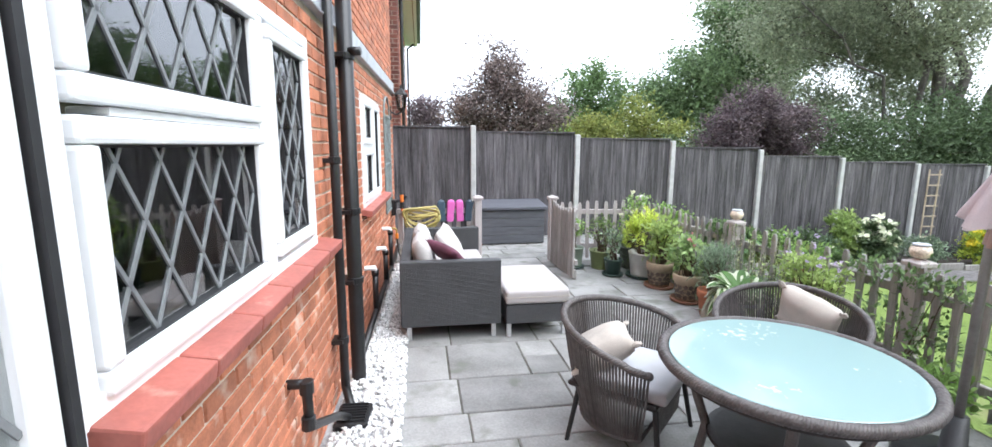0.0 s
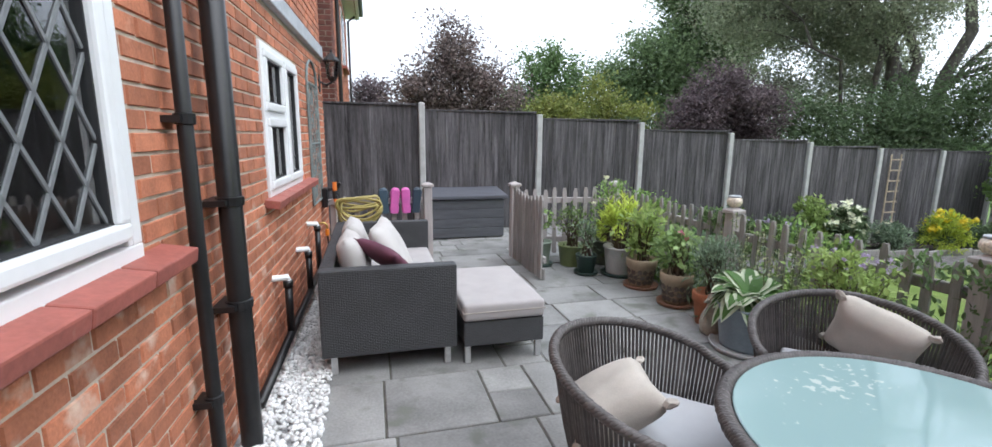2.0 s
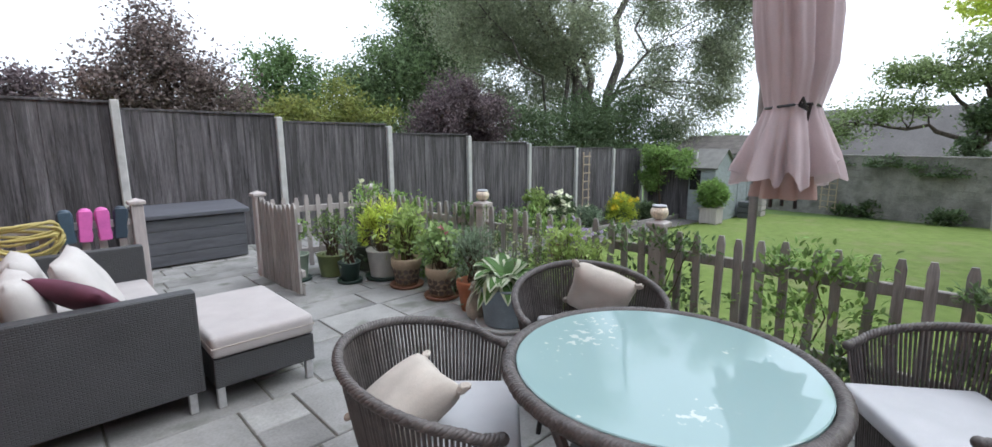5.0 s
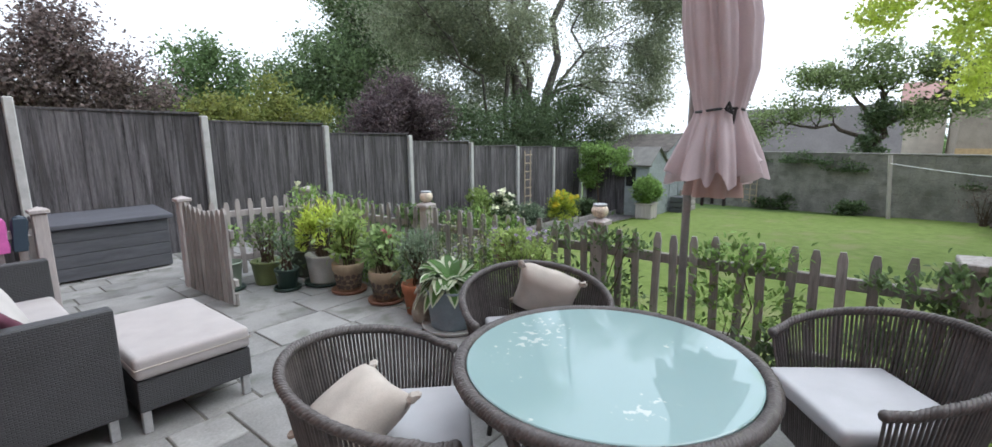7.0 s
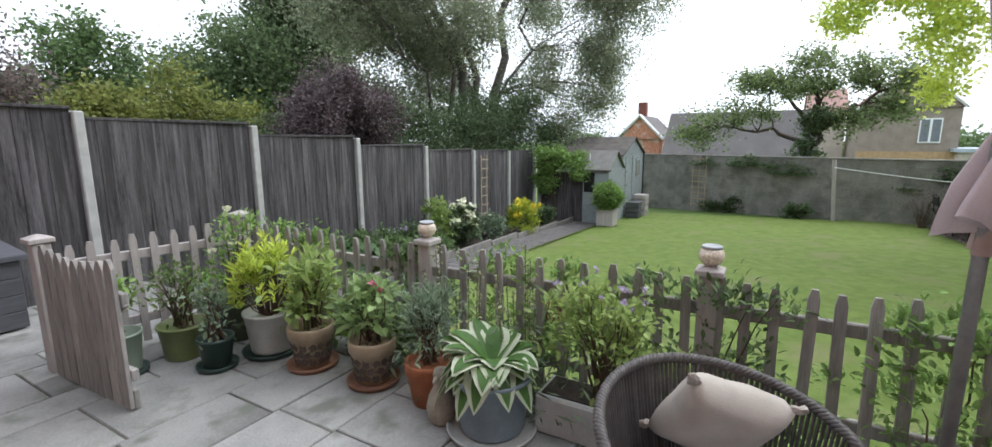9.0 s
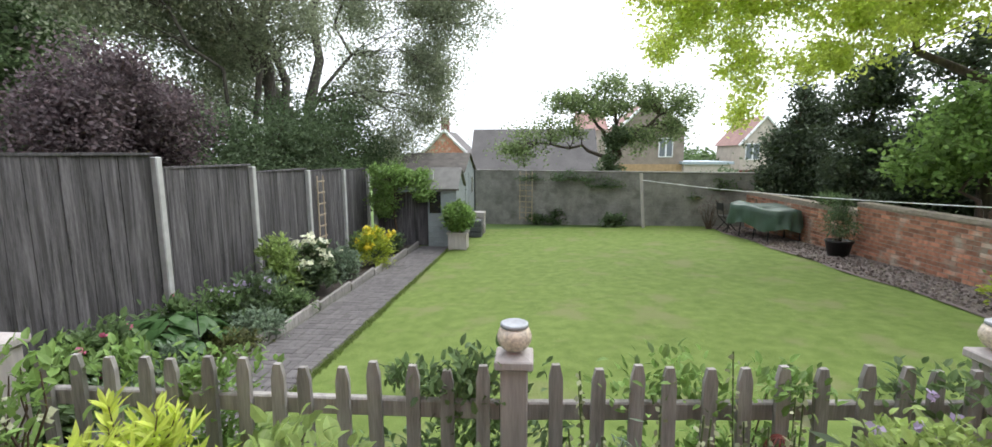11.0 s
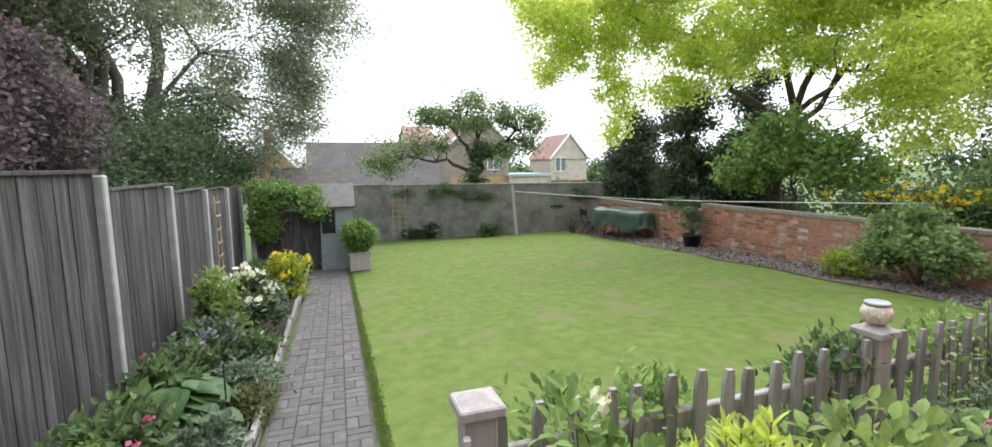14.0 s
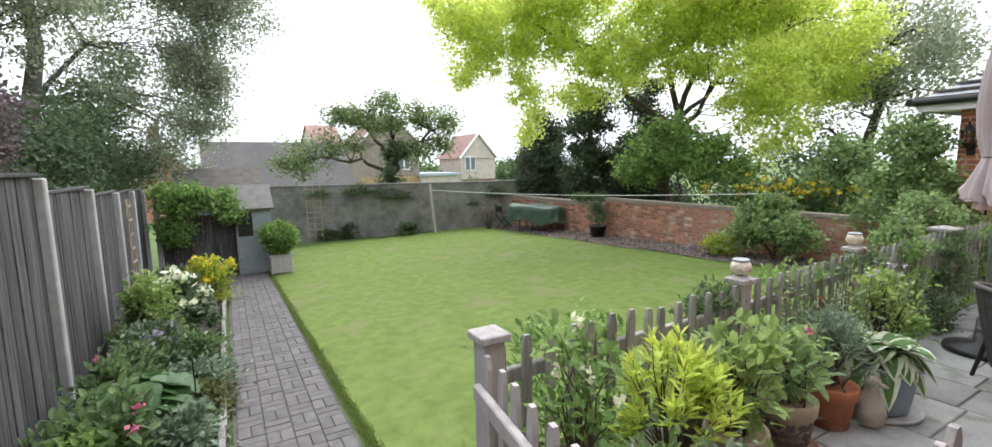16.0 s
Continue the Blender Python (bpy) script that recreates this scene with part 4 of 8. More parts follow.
def boundary_wall():
    for x0, x1, zt, nm in ((4.95, 12.3, 0.58, "a"), (12.3, 17.3, 0.42, "b")):
        m = Matrix.Translation((0, -2.1, 0)) @ Matrix.Rotation(radians(90), 4, "Z")
        zl = lawn_z(x1, -2.1) - 0.2
        bm = bmesh.new()
        box(bm, (-0.11, -(x0 + x1) / 2, (zt + zl) / 2), (0.22, x1 - x0, zt - zl))
        w_ = tagged(part("boundary_wall", bm, M_mortar_dark), "low weathered red brick garden wall with stone coping", "wall", kind="structure")
        w_.matrix_basis = m
        lay_bricks(brick_run(-x1, -x0, zl, zt, []), lambda y, z: y > -9.6 and z > -0.2, w_, M_brick_old, seed=21)
        bm = bmesh.new()
        n = int((x1 - x0) / 0.6)
        for i in range(n):
            box(bm, (-0.11, -x0 - (x1 - x0) * (i + 0.5) / n, zt + 0.035), (0.27, (x1 - x0) / n - 0.008, 0.06), None)
        part("coping", bm, M_mortar_dark, w_)


# ---- brick path of small blocks and its edging ----
M_paver = mat("block_paver", (0.135, 0.124, 0.124), 0.8, 0.15, 12, 0.15, 100, objvar=0.16)
M_paver_j = mat("block_paver_joined", (0.135, 0.124, 0.124), 0.8, 0.15, 12, 0.15, 100, islandvar=0.16)


def path_y(x):
    return 6.52 - 0.01 * (x - 6)


def path():
    sl = Matrix.Rotation(math.atan(0.038), 4, "Y")
    bm = bmesh.new()
    x0, x1 = 4.0, 14.5
    v = []
    for x in (x0, x1):
        for y in (path_y(x), path_y(x) + 0.86):
            v.append(bm.verts.new((x, y, lawn_z(x, 6.9) + 0.0)))
    bm.faces.new((v[0], v[2], v[3], v[1]))
    p = tagged(part("path", bm, M_joint), "grey block-paved path along the flower bed", "path", kind="structure")
    me = bpy.data.meshes.new("paver")
    b2 = bmesh.new()
    box(b2, (0, 0, 0), (0.194, 0.094, 0.05), None, 0.005)
    b2.to_mesh(me)
    vv, ff = [tuple(q.co) for q in b2.verts], [tuple(w_.index for w_ in f.verts) for f in b2.faces]
    b2.free()
    me.materials.append(M_paver)
    rng = random.Random(3)
    vs, fs, cnt = [], [], 0
    x = x0 + 0.1
    i = 0
    while x < x1 - 0.15:
        pair = []
        for k in range(4):
            yy = path_y(x) + 0.1 + 0.2 * k
            if (i + k) % 2 == 0:
                pair += [(x, yy - 0.05, 0), (x, yy + 0.05, 0)]
            else:
                pair += [(x - 0.05, yy, 90), (x + 0.05, yy, 90)]
        for a, b_, r_ in pair:
            z = lawn_z(a, 6.9) - 0.012 + rng.uniform(-0.003, 0.003)
            mm = Matrix.Translation((a, b_ + 0.03, z)) @ sl @ Matrix.Rotation(radians(r_), 4, "Z")
            if 5.0 < a < 10.4 and cnt < 300:
                ob = new("paver", me)
                ob.parent = p
                ob.matrix_basis = mm
                cnt += 1
            else:
                o = len(vs)
                vs += [tuple(mm @ Vector(q)) for q in vv]
                fs += [tuple(o + q for q in f) for f in ff]
        x += 0.2
        i += 1
    tagged(data_part("pavers", vs, fs, M_paver_j, p), kind="stuff")
    e = thing("path_edging", "pale timber edging between path and flower bed", "edging", kind="structure")
    x = 5.2
    while x < 14:
        bm = bmesh.new()
        box(bm, (x + 0.58, path_y(x) + 0.92, lawn_z(x + 0.58, 7.4) + 0.05), (1.14, 0.05, 0.16), Matrix.Identity(4), 0.008)
        part("board", bm, M_picket, e)
        x += 1.16


path()


def beds():
    bm = bmesh.new()
    pts = []
    n = 24
    for i in range(n + 1):
        x = 3.6 + (14.6 - 3.6) * i / n
        pts.append([bm.verts.new((x, y, lawn_z(max(x, 4), y) + 0.06 + 0.05 * noise.noise((x * 2, y * 2, 1)))) for y in (7.4, 7.7, 8.0, 8.3, 8.5)])
    for a, c in zip(pts, pts[1:]):
        for k in range(4):
            bm.faces.new((a[k], c[k], c[k + 1], a[k + 1]))
    tagged(part("soil_bed", bm, M_soil, smooth=True), "dark soil of the flower bed along the fence", "soil", kind="structure")
    gm = mat("bark_gravel", (0.2, 0.165, 0.15), 0.95, 0.25, 25, 0.4, 90, col2=(0.1, 0.08, 0.07))
    bm = bmesh.new()
    pts = []
    for i in range(n + 1):
        x = 5.0 + (17.4 - 5.0) * i / n
        pts.append([bm.verts.new((x, y, lawn_z(x, y) + 0.02 + 0.02 * noise.noise((x * 3, y * 3, 2)))) for y in (-2.05, -1.7, -1.3, -0.98 + 0.06 * math.sin(i * 1.3))])
    for a, c in zip(pts, pts[1:]):
        for k in range(3):
            bm.faces.new((a[k], c[k], c[k + 1], a[k + 1]))
    g = tagged(part("gravel_border", bm, gm, smooth=True), "brown gravel border below the brick wall", "gravel", kind="structure")
    k = 5000
    rng = np.random.default_rng(8)
    c = np.stack([rng.uniform(5, 17.2, k), rng.uniform(-2.0, -1.0, k), np.zeros(k)], 1)
    c[:, 2] = -0.5 - 0.038 * (c[:, 0] - 7.3) - 0.03 * (c[:, 1] - 6.4) + 0.03
    tagged(quads_part("stones", leaf_quads(c, 0.05, 0.7, 0.8, 0, rng), mat("border_stones", (0.24, 0.2, 0.18), 0.9, 0.2, islandvar=0.5), g), kind="stuff")


beds()
# steps from the gate strip down to the path
t = thing("garden_step", "stone step from the patio down to the path", "step", kind="structure")
part("tread", boxes(((4.15, 7.0, -0.27), (0.35, 1.0, 0.2)), bevel=0.01), M_slab, t)

# ---- picket fences, gate, posts with urns ----
def picket_shape(h, w=0.05, d=0.02, flat=0.028):
    bm = bmesh.new()
    prof = [(-w / 2, 0), (w / 2, 0), (w / 2, h - 0.05), (flat / 2, h), (-flat / 2, h), (-w / 2, h - 0.05)]
    a = [bm.verts.new((0, y, z)) for y, z in prof]
    c = [bm.verts.new((d, y, z)) for y, z in prof]
    bm.faces.new(a[::-1])
    bm.faces.new(c)
    for i in range(6):
        bm.faces.new((a[i], a[(i + 1) % 6], c[(i + 1) % 6], c[i]))
    bmesh.ops.recalc_face_normals(bm, faces=bm.faces)
    return bm


def pickets(t, a, b_, n, h, m, rails, seed=1, d=0.02, base=0.04, w=0.05):
    """Pales and rails between two points of the plan."""
    a, b_ = Vector((*a, 0)), Vector((*b_, 0))
    v = b_ - a
    ang = math.atan2(v.y, v.x) - math.pi / 2
    rng = random.Random(seed)
    shapes = []
    for k in range(3):
        bm = picket_shape(h - base - 0.01 * k, w)
        me = bpy.data.meshes.new("pale")
        bm.to_mesh(me)
        bm.free()
        me.materials.append(m)
        shapes.append(me)
    for i in range(n):
        ob = new("pale", rng.choice(shapes))
        ob.parent = t
        p = a + v * ((i + 0.5) / n)
        ob.matrix_basis = Matrix.Translation((p.x, p.y, base + rng.uniform(-0.008, 0.008))) @ Matrix.Rotation(ang, 4, "Z") @ Matrix.Rotation(rng.uniform(-0.025, 0.025), 4, "X")
    for z in rails:
        bm = bmesh.new()
        box(bm, (-0.022, v.length / 2, z), (0.036, v.length, 0.07), None, 0.006)
        ob = part("rail", bm, m, t)
        ob.matrix_basis = Matrix.Translation(a) @ Matrix.Rotation(ang, 4, "Z")


def capped_post(x, y, h, m, label, s=0.1, z0=0.0):
    t = thing("fence_post", label, "post", Matrix.Translation((x, y, z0)), "posts of the picket fence")
    part("shaft", boxes(((0, 0, (h - 0.05 - z0) / 2), (s, s, h - 0.05 - z0)), bevel=0.006), m, t)
    bm = bmesh.new()
    hh = h - z0
    box(bm, (0, 0, hh - 0.032), (s + 0.04, s + 0.04, 0.036), None, 0.006)
    vs = [bm.verts.new(p) for p in ((-s / 2 - 0.01, -s / 2 - 0.01, hh - 0.014), (s / 2 + 0.01, -s / 2 - 0.01, hh - 0.014), (s / 2 + 0.01, s / 2 + 0.01, hh - 0.014), (-s / 2 - 0.01, s / 2 + 0.01, hh - 0.014), (0, 0, hh + 0.012))]
    for k in range(4):
        bm.faces.new((vs[k], vs[(k + 1) % 4], vs[4]))
    part("cap", bm, m, t)
    return t


pf = thing("picket_fence", "weathered grey wooden picket fence along the patio edge", "fence")
FX = ((3.94, 6.34), (3.95, 4.5), (4.07, 2.7), (4.1, 0.7), (4.12, -1.9))
for (p, q), n, sd in zip(zip(FX, FX[1:]), (14, 13, 15, 19), (1, 2, 3, 4)):
    pickets(pf, p, q, n, 0.87, M_picket, (0.68, 0.2), sd)
pg = thing("picket_fence", "short grey picket fence between gate and corner post", "fence")
pickets(pg, (2.68, 6.6), (3.82, 6.44), 9, 0.88, M_picketw, (0.72, 0.22), 5)
pl = thing("picket_fence", "short grey picket fence between house and gate", "fence")
pickets(pl, (1.48, 6.74), (0.36, 6.76), 8, 0.8, M_picketw, (0.74, 0.24), 6, w=0.06)
capped_post(3.86, 6.38, 0.965, M_picketw, "pale grey corner post with a flat cap")
capped_post(1.54, 6.72, 0.95, M_picketw, "pale grey gate post with a flat cap")
capped_post(2.61, 6.62, 0.95, M_picketw, "pale grey gate post carrying the open gate")
for x, y in ((3.98, 4.45), (4.1, 2.68)):
    t = capped_post(x, y, 0.91, M_picketw, "grey post in the picket fence under a glass urn", 0.1)
    u = thing("candle_urn", "small crackled white glass candle pot on a fence post", "candle holder", Matrix.Translation((x, y, 0.918)) @ Matrix.Diagonal((0.8, 0.8, 0.8, 1)), "candle pots on the posts")
    um = mat("crackled_glass", (0.72, 0.62, 0.5), 0.25, 0.18, 60, 0.15, 60, col2=(0.5, 0.42, 0.34))
    part("bowl", lathe(bmesh.new(), [(0.045, 0), (0.062, 0.012), (0.078, 0.04), (0.08, 0.065), (0.07, 0.095), (0.058, 0.105)], 22), um, u, smooth=True)
    part("rim", lathe(bmesh.new(), [(0.058, 0.105), (0.064, 0.108), (0.064, 0.122), (0.056, 0.126), (0.05, 0.118)], 22), M_band, u, "tarnished metal rim", True)


def gate():
    m = Matrix.Translation((2.6, 6.5, 0.0)) @ Matrix.Rotation(radians(-178), 4, "Z")
    t = thing("garden_gate", "weathered grey picket gate standing open", "gate", m)
    for i in range(9):
        h = 0.86 + 0.05 * (abs(i - 4) / 4) ** 1.5
        bm = picket_shape(h - 0.02, 0.086, 0.022, 0.03)
        ob = part("pale", bm, M_picket, t)
        ob.location = (0.02, 0.06 + 0.104 * i, 0.02)
    for z in (0.22, 0.68):
        part("rail", boxes(((-0.002, 0.48, z), (0.04, 0.94, 0.07)), bevel=0.006), M_picket, t)
    bm = bmesh.new()
    box(bm, (0, 0, 0), (0.036, 1.02, 0.065), Matrix.Translation((-0.002, 0.48, 0.45)) @ Matrix.Rotation(radians(25), 4, "X"), 0.006)
    part("brace", bm, M_picket, t)
    part("foot_block", boxes(((-0.004, 0.9, 0.06), (0.03, 0.05, 0.118)), bevel=0.004), M_picket, t, "small wooden stop under the gate")
    for z in (0.24, 0.7):
        bm = bmesh.new()
        box(bm, (-0.026, 0.08, z), (0.006, 0.3, 0.03))
        part("hinge", bm, M_iron, t, "black iron strap hinge")


gate()


def storage_box():
    t = thing("storage_box", "dark grey stained timber storage box with a lid", "storage box", Matrix.Translation((2.25, 8.1, 0.0)))
    for i in range(4):
        part("front_board", boxes(((0, -0.3, 0.09 + 0.142 * i), (1.1, 0.024, 0.137)), bevel=0.005), M_boxgrey, t)
    for x in (-0.545, 0.545):
        for i in range(4):
            part("side_board", boxes(((x, 0.01, 0.09 + 0.142 * i), (0.022, 0.58, 0.137)), bevel=0.005), M_boxgrey, t)
    part("back_board", boxes(((0, 0.29, 0.3), (1.08, 0.02, 0.56))), M_boxgrey, t)
    bm = bmesh.new()
    box(bm, (0, 0, 0), (1.2, 0.7, 0.05), Matrix.Translation((0, -0.01, 0.65)) @ Matrix.Rotation(radians(5), 4, "X"), 0.01, 2)
    part("lid", bm, mat("blue_grey_lid", (0.1, 0.104, 0.122), 0.6, 0.12, 5, 0.08, stretch=(0.6, 5, 5)), t)


storage_box()


def hung_things():
    t = thing("garden_hose", "coiled yellow hose hung over the picket panel", "hose", Matrix.Translation((0.74, 6.68, 0.8)))
    hm = mat("yellow_hose", (0.45, 0.38, 0.13), 0.5, 0.12, 10, 0.05)
    for k in range(7):
        bm = bmesh.new()
        w, h = 0.21 + 0.014 * (k % 4), 0.2 + 0.035 * k
        pts = [(w * math.cos(a) + 0.01 * math.sin(3 * a + k), -0.04 - 0.012 * (k % 3) + 0.02 * math.cos(2 * a + k), 0.05 - (h * 0.5 * (1 + math.sin(a)) if math.sin(a) > -0.3 else h * 0.35) + 0.04 * math.cos(a + k)) for a in [j * math.pi / 14 for j in range(28)]]
        pts.append(pts[0])
        tube(bm, pts, 0.0135, 7)
        part("loop", bm, hm, t, smooth=True)
    cols = ((0.05, 0.085, 0.12), (0.62, 0.13, 0.42), (0.62, 0.13, 0.42), (0.03, 0.05, 0.075))
    for i, x in enumerate((1.02, 1.145, 1.275, 1.4)):
        nm = ("navy blue", "bright pink", "bright pink", "navy blue")[i]
        t = thing("clog", nm + " rubber garden clog hung on a pale", "shoe", Matrix.Translation((x, 6.7, 0.74)) @ Matrix.Rotation(radians((-3, 4, -2, 5)[i]), 4, "Y") @ Matrix.Diagonal((1.3, 1.1, 1.12, 1)), "clogs on the picket panel")
        cm = mat("rubber_" + nm.split()[0] + str(i), cols[i], 0.5, 0.08, 10, 0.04)
        bm = bmesh.new()
        rings = []
        for z, rx, ry in ((-0.13, 0.02, 0.02), (-0.125, 0.036, 0.034), (-0.08, 0.043, 0.042), (-0.02, 0.036, 0.036), (0.05, 0.044, 0.05), (0.1, 0.044, 0.05), (0.135, 0.03, 0.034), (0.145, 0.012, 0.014)):
            rings.append([bm.verts.new((rx * math.cos(a), -0.02 + ry * math.sin(a) * (0.55 if math.sin(a) < 0 else 0.9), z)) for a in [k * math.pi / 8 for k in range(16)]])
        for r0, r1 in zip(rings, rings[1:]):
            for k in range(16):
                bm.faces.new((r0[k], r0[(k + 1) % 16], r1[(k + 1) % 16], r1[k]))
        bm.faces.new(rings[0][::-1])
        bm.faces.new(rings[-1])
        part("upper", bm, cm, t, smooth=True)
        part("sole", boxes(((0, -0.05, 0.0), (0.07, 0.014, 0.25)), bevel=0.006, seg=2), cm, t)
    t = thing("grabber", "long-handled tool with an orange grip leaning by the wall", "garden tool", Matrix.Translation((0.5, 6.55, 0.0)))
    bm = bmesh.new()
    tube(bm, [(0, 0, 0), (-0.02, 0.1, 0.78)], 0.011, 8)
    part("shaft", bm, M_legmetal, t)
    bm = bmesh.new()
    tube(bm, [(-0.02, 0.1, 0.76), (-0.025, 0.12, 0.98)], [0.02, 0.026], 10)
    part("grip", bm, mat("orange_grip", (0.75, 0.2, 0.03), 0.5, 0.05), t, "orange plastic grip")
    bm = bmesh.new()
    tube(bm, [(-0.021, 0.104, 0.79), (-0.024, 0.114, 0.88)], 0.027, 10)
    part("collar", bm, M_black, t)
    t = thing("hose_reel", "black wall-mounted hose bracket by the house corner", "bracket", H @ Matrix.Translation((0.02, 6.75, 0.8)))
    part("plate", boxes(((0.03, 0, 0), (0.06, 0.16, 0.22)), bevel=0.012), M_black, t)
    bm = bmesh.new()
    tube(bm, [(0.05, 0, 0.08), (0.16, 0, 0.1), (0.2, 0, 0.16)], 0.02, 8)
    part("hook", bm, M_black, t)


hung_things()


# ---- woven sofa, ottoman ----
def weave(name, col, sx=42, sz=70, bump=0.7):
    """Flat-band basket weave as relief."""
    m = mat(name, col, 0.55, 0.12, 5, 0.0, 60)
    n, l = m.node_tree.nodes, m.node_tree.links
    tcx = n.new("ShaderNodeTexCoord")
    br = n.new("ShaderNodeTexBrick")
    br.inputs["Scale"].default_value = 1.0
    br.inputs["Brick Width"].default_value, br.inputs["Row Height"].default_value = 0.03, 0.011
    br.inputs["Mortar Size"].default_value, br.inputs["Mortar Smooth"].default_value = 0.0035, 1.0
    sep, comb, add = n.new("ShaderNodeSeparateXYZ"), n.new("ShaderNodeCombineXYZ"), n.new("ShaderNodeMath")
    l.new(tcx.outputs["Object"], sep.inputs[0])
    l.new(sep.outputs["X"], add.inputs[0])
    l.new(sep.outputs["Y"], add.inputs[1])
    l.new(add.outputs[0], comb.inputs["X"])
    l.new(sep.outputs["Z"], comb.inputs["Y"])
    l.new(comb.outputs[0], br.inputs["Vector"])
    bp = n.new("ShaderNodeBump")
    bp.inputs["Strength"].default_value, bp.inputs["Distance"].default_value = bump, 0.004
    bp.invert = True
    l.new(br.outputs["Fac"], bp.inputs["Height"])
    l.new(bp.outputs["Normal"], n["Principled BSDF"].inputs["Normal"])
    return m


M_weave = weave("charcoal_weave", (0.042, 0.043, 0.046))


def leg(t, x, y, h=0.13, s=0.04, m=None):
    part("leg", boxes(((x, y, h / 2), (s, s, h)), bevel=0.003), m or M_legmetal, t)


def sofa():
    t = thing("garden_sofa", "charcoal woven two-seat garden sofa with pale cushions", "sofa", Matrix.Translation((0.98, 4.78, 0.0)))
    hy = 0.82
    for s in (-1, 1):
        part("arm", boxes(((0.0, s * hy, 0.41), (0.86, 0.1, 0.57)), bevel=0.012, seg=2), M_weave, t)
    part("backrest", boxes(((-0.385, 0, 0.41), (0.09, 2 * hy - 0.1, 0.57)), bevel=0.012, seg=2), M_weave, t)
    part("seat_frame", boxes(((0.04, 0, 0.22), (0.76, 2 * hy - 0.1, 0.18)), bevel=0.01, seg=2), M_weave, t)
    for x in (-0.36, 0.37):
        for s in (-1, 1):
            leg(t, x, s * (hy - 0.0))
    for s in (-1, 1):
        bm = bmesh.new()
        box(bm, (0.05, s * 0.382, 0.375), (0.74, 0.755, 0.13), None, 0.034, 4)
        part("seat_cushion", bm, M_ott, t, smooth=True)
    for y, tilt in ((-0.45, 16), (0.1, 14)):
        bm = bmesh.new()
        cushion(bm, (0.42, 0.46, 0.19), 0.4, 12, Matrix.Translation((-0.22, y, 0.64)) @ Matrix.Rotation(radians(90 - tilt), 4, "Y"))
        part("back_cushion", bm, M_pale, t, smooth=True)


sofa()
t = thing("scatter_cushion", "cream tufted scatter cushion propped on the sofa", "cushion", Matrix.Translation((1.02, 4.52, 0.66)) @ Matrix.Rotation(radians(-12), 4, "Z") @ Matrix.Rotation(radians(64), 4, "Y") @ Matrix.Rotation(radians(3), 4, "Z"))
part("cover", cushion(bmesh.new(), (0.5, 0.5, 0.17), 0.5, 14), M_pale, t, smooth=True)
t = thing("scatter_cushion", "small plum velvet cushion lying on the sofa", "cushion", Matrix.Translation((0.96, 4.2, 0.7)) @ Matrix.Rotation(radians(30), 4, "Z") @ Matrix.Rotation(radians(40), 4, "Y") @ Matrix.Rotation(radians(20), 4, "Z"))
part("cover", cushion(bmesh.new(), (0.3, 0.38, 0.11), 0.5, 12), M_plum, t, smooth=True)
t = thing("ottoman", "charcoal woven ottoman with a pale box cushion", "footstool", Matrix.Translation((1.73, 4.32, 0.0)))
part("body", boxes(((0, 0, 0.21), (0.56, 0.88, 0.17)), bevel=0.012, seg=2), M_weave, t)
for x in (-0.25, 0.25):
    for y in (-0.4, 0.4):
        leg(t, x, y)
part("cushion", boxes(((0, 0, 0.362), (0.57, 0.9, 0.125)), bevel=0.034, seg=4), M_ott, t, smooth=True)
bm = bmesh.new()
q = [(0.285 * cx, 0.452 * cy, 0.365) for cx, cy in ((-1, -1), (1, -1), (1, 1), (-1, 1), (-1, -1))]
tube(bm, q, 0.0035, 5)
part("piping", bm, M_cream, t)

# ---- wicker tub chairs and table ----
M_wick = mat("brown_wicker", (0.085, 0.075, 0.072), 0.5, 0.2, 20, 0.1, 120, islandvar=0.3)
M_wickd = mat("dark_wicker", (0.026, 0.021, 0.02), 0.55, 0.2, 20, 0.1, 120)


def braid(bm, pts, r, strand, turns, n=5):
    """A plaited rim: three strands wound round a path."""
    P = [Vector(p) for p in pts]
    ln = [0.0]
    for a, b_ in zip(P, P[1:]):
        ln.append(ln[-1] + (b_ - a).length)
    K = len(P)
    for s in range(4):
        out = []
        for i, p in enumerate(P):
            d = (P[min(i + 1, K - 1)] - P[max(i - 1, 0)]).normalized()
            u = d.cross(Vector((0, 0, 1))).normalized()
            v = u.cross(d)
            a = 2 * math.pi * (turns * ln[i] / ln[-1] + s / 4)
            out.append(p + r * (math.cos(a) * u + math.sin(a) * v))
        tube(bm, out, strand, n, False)
    return bm


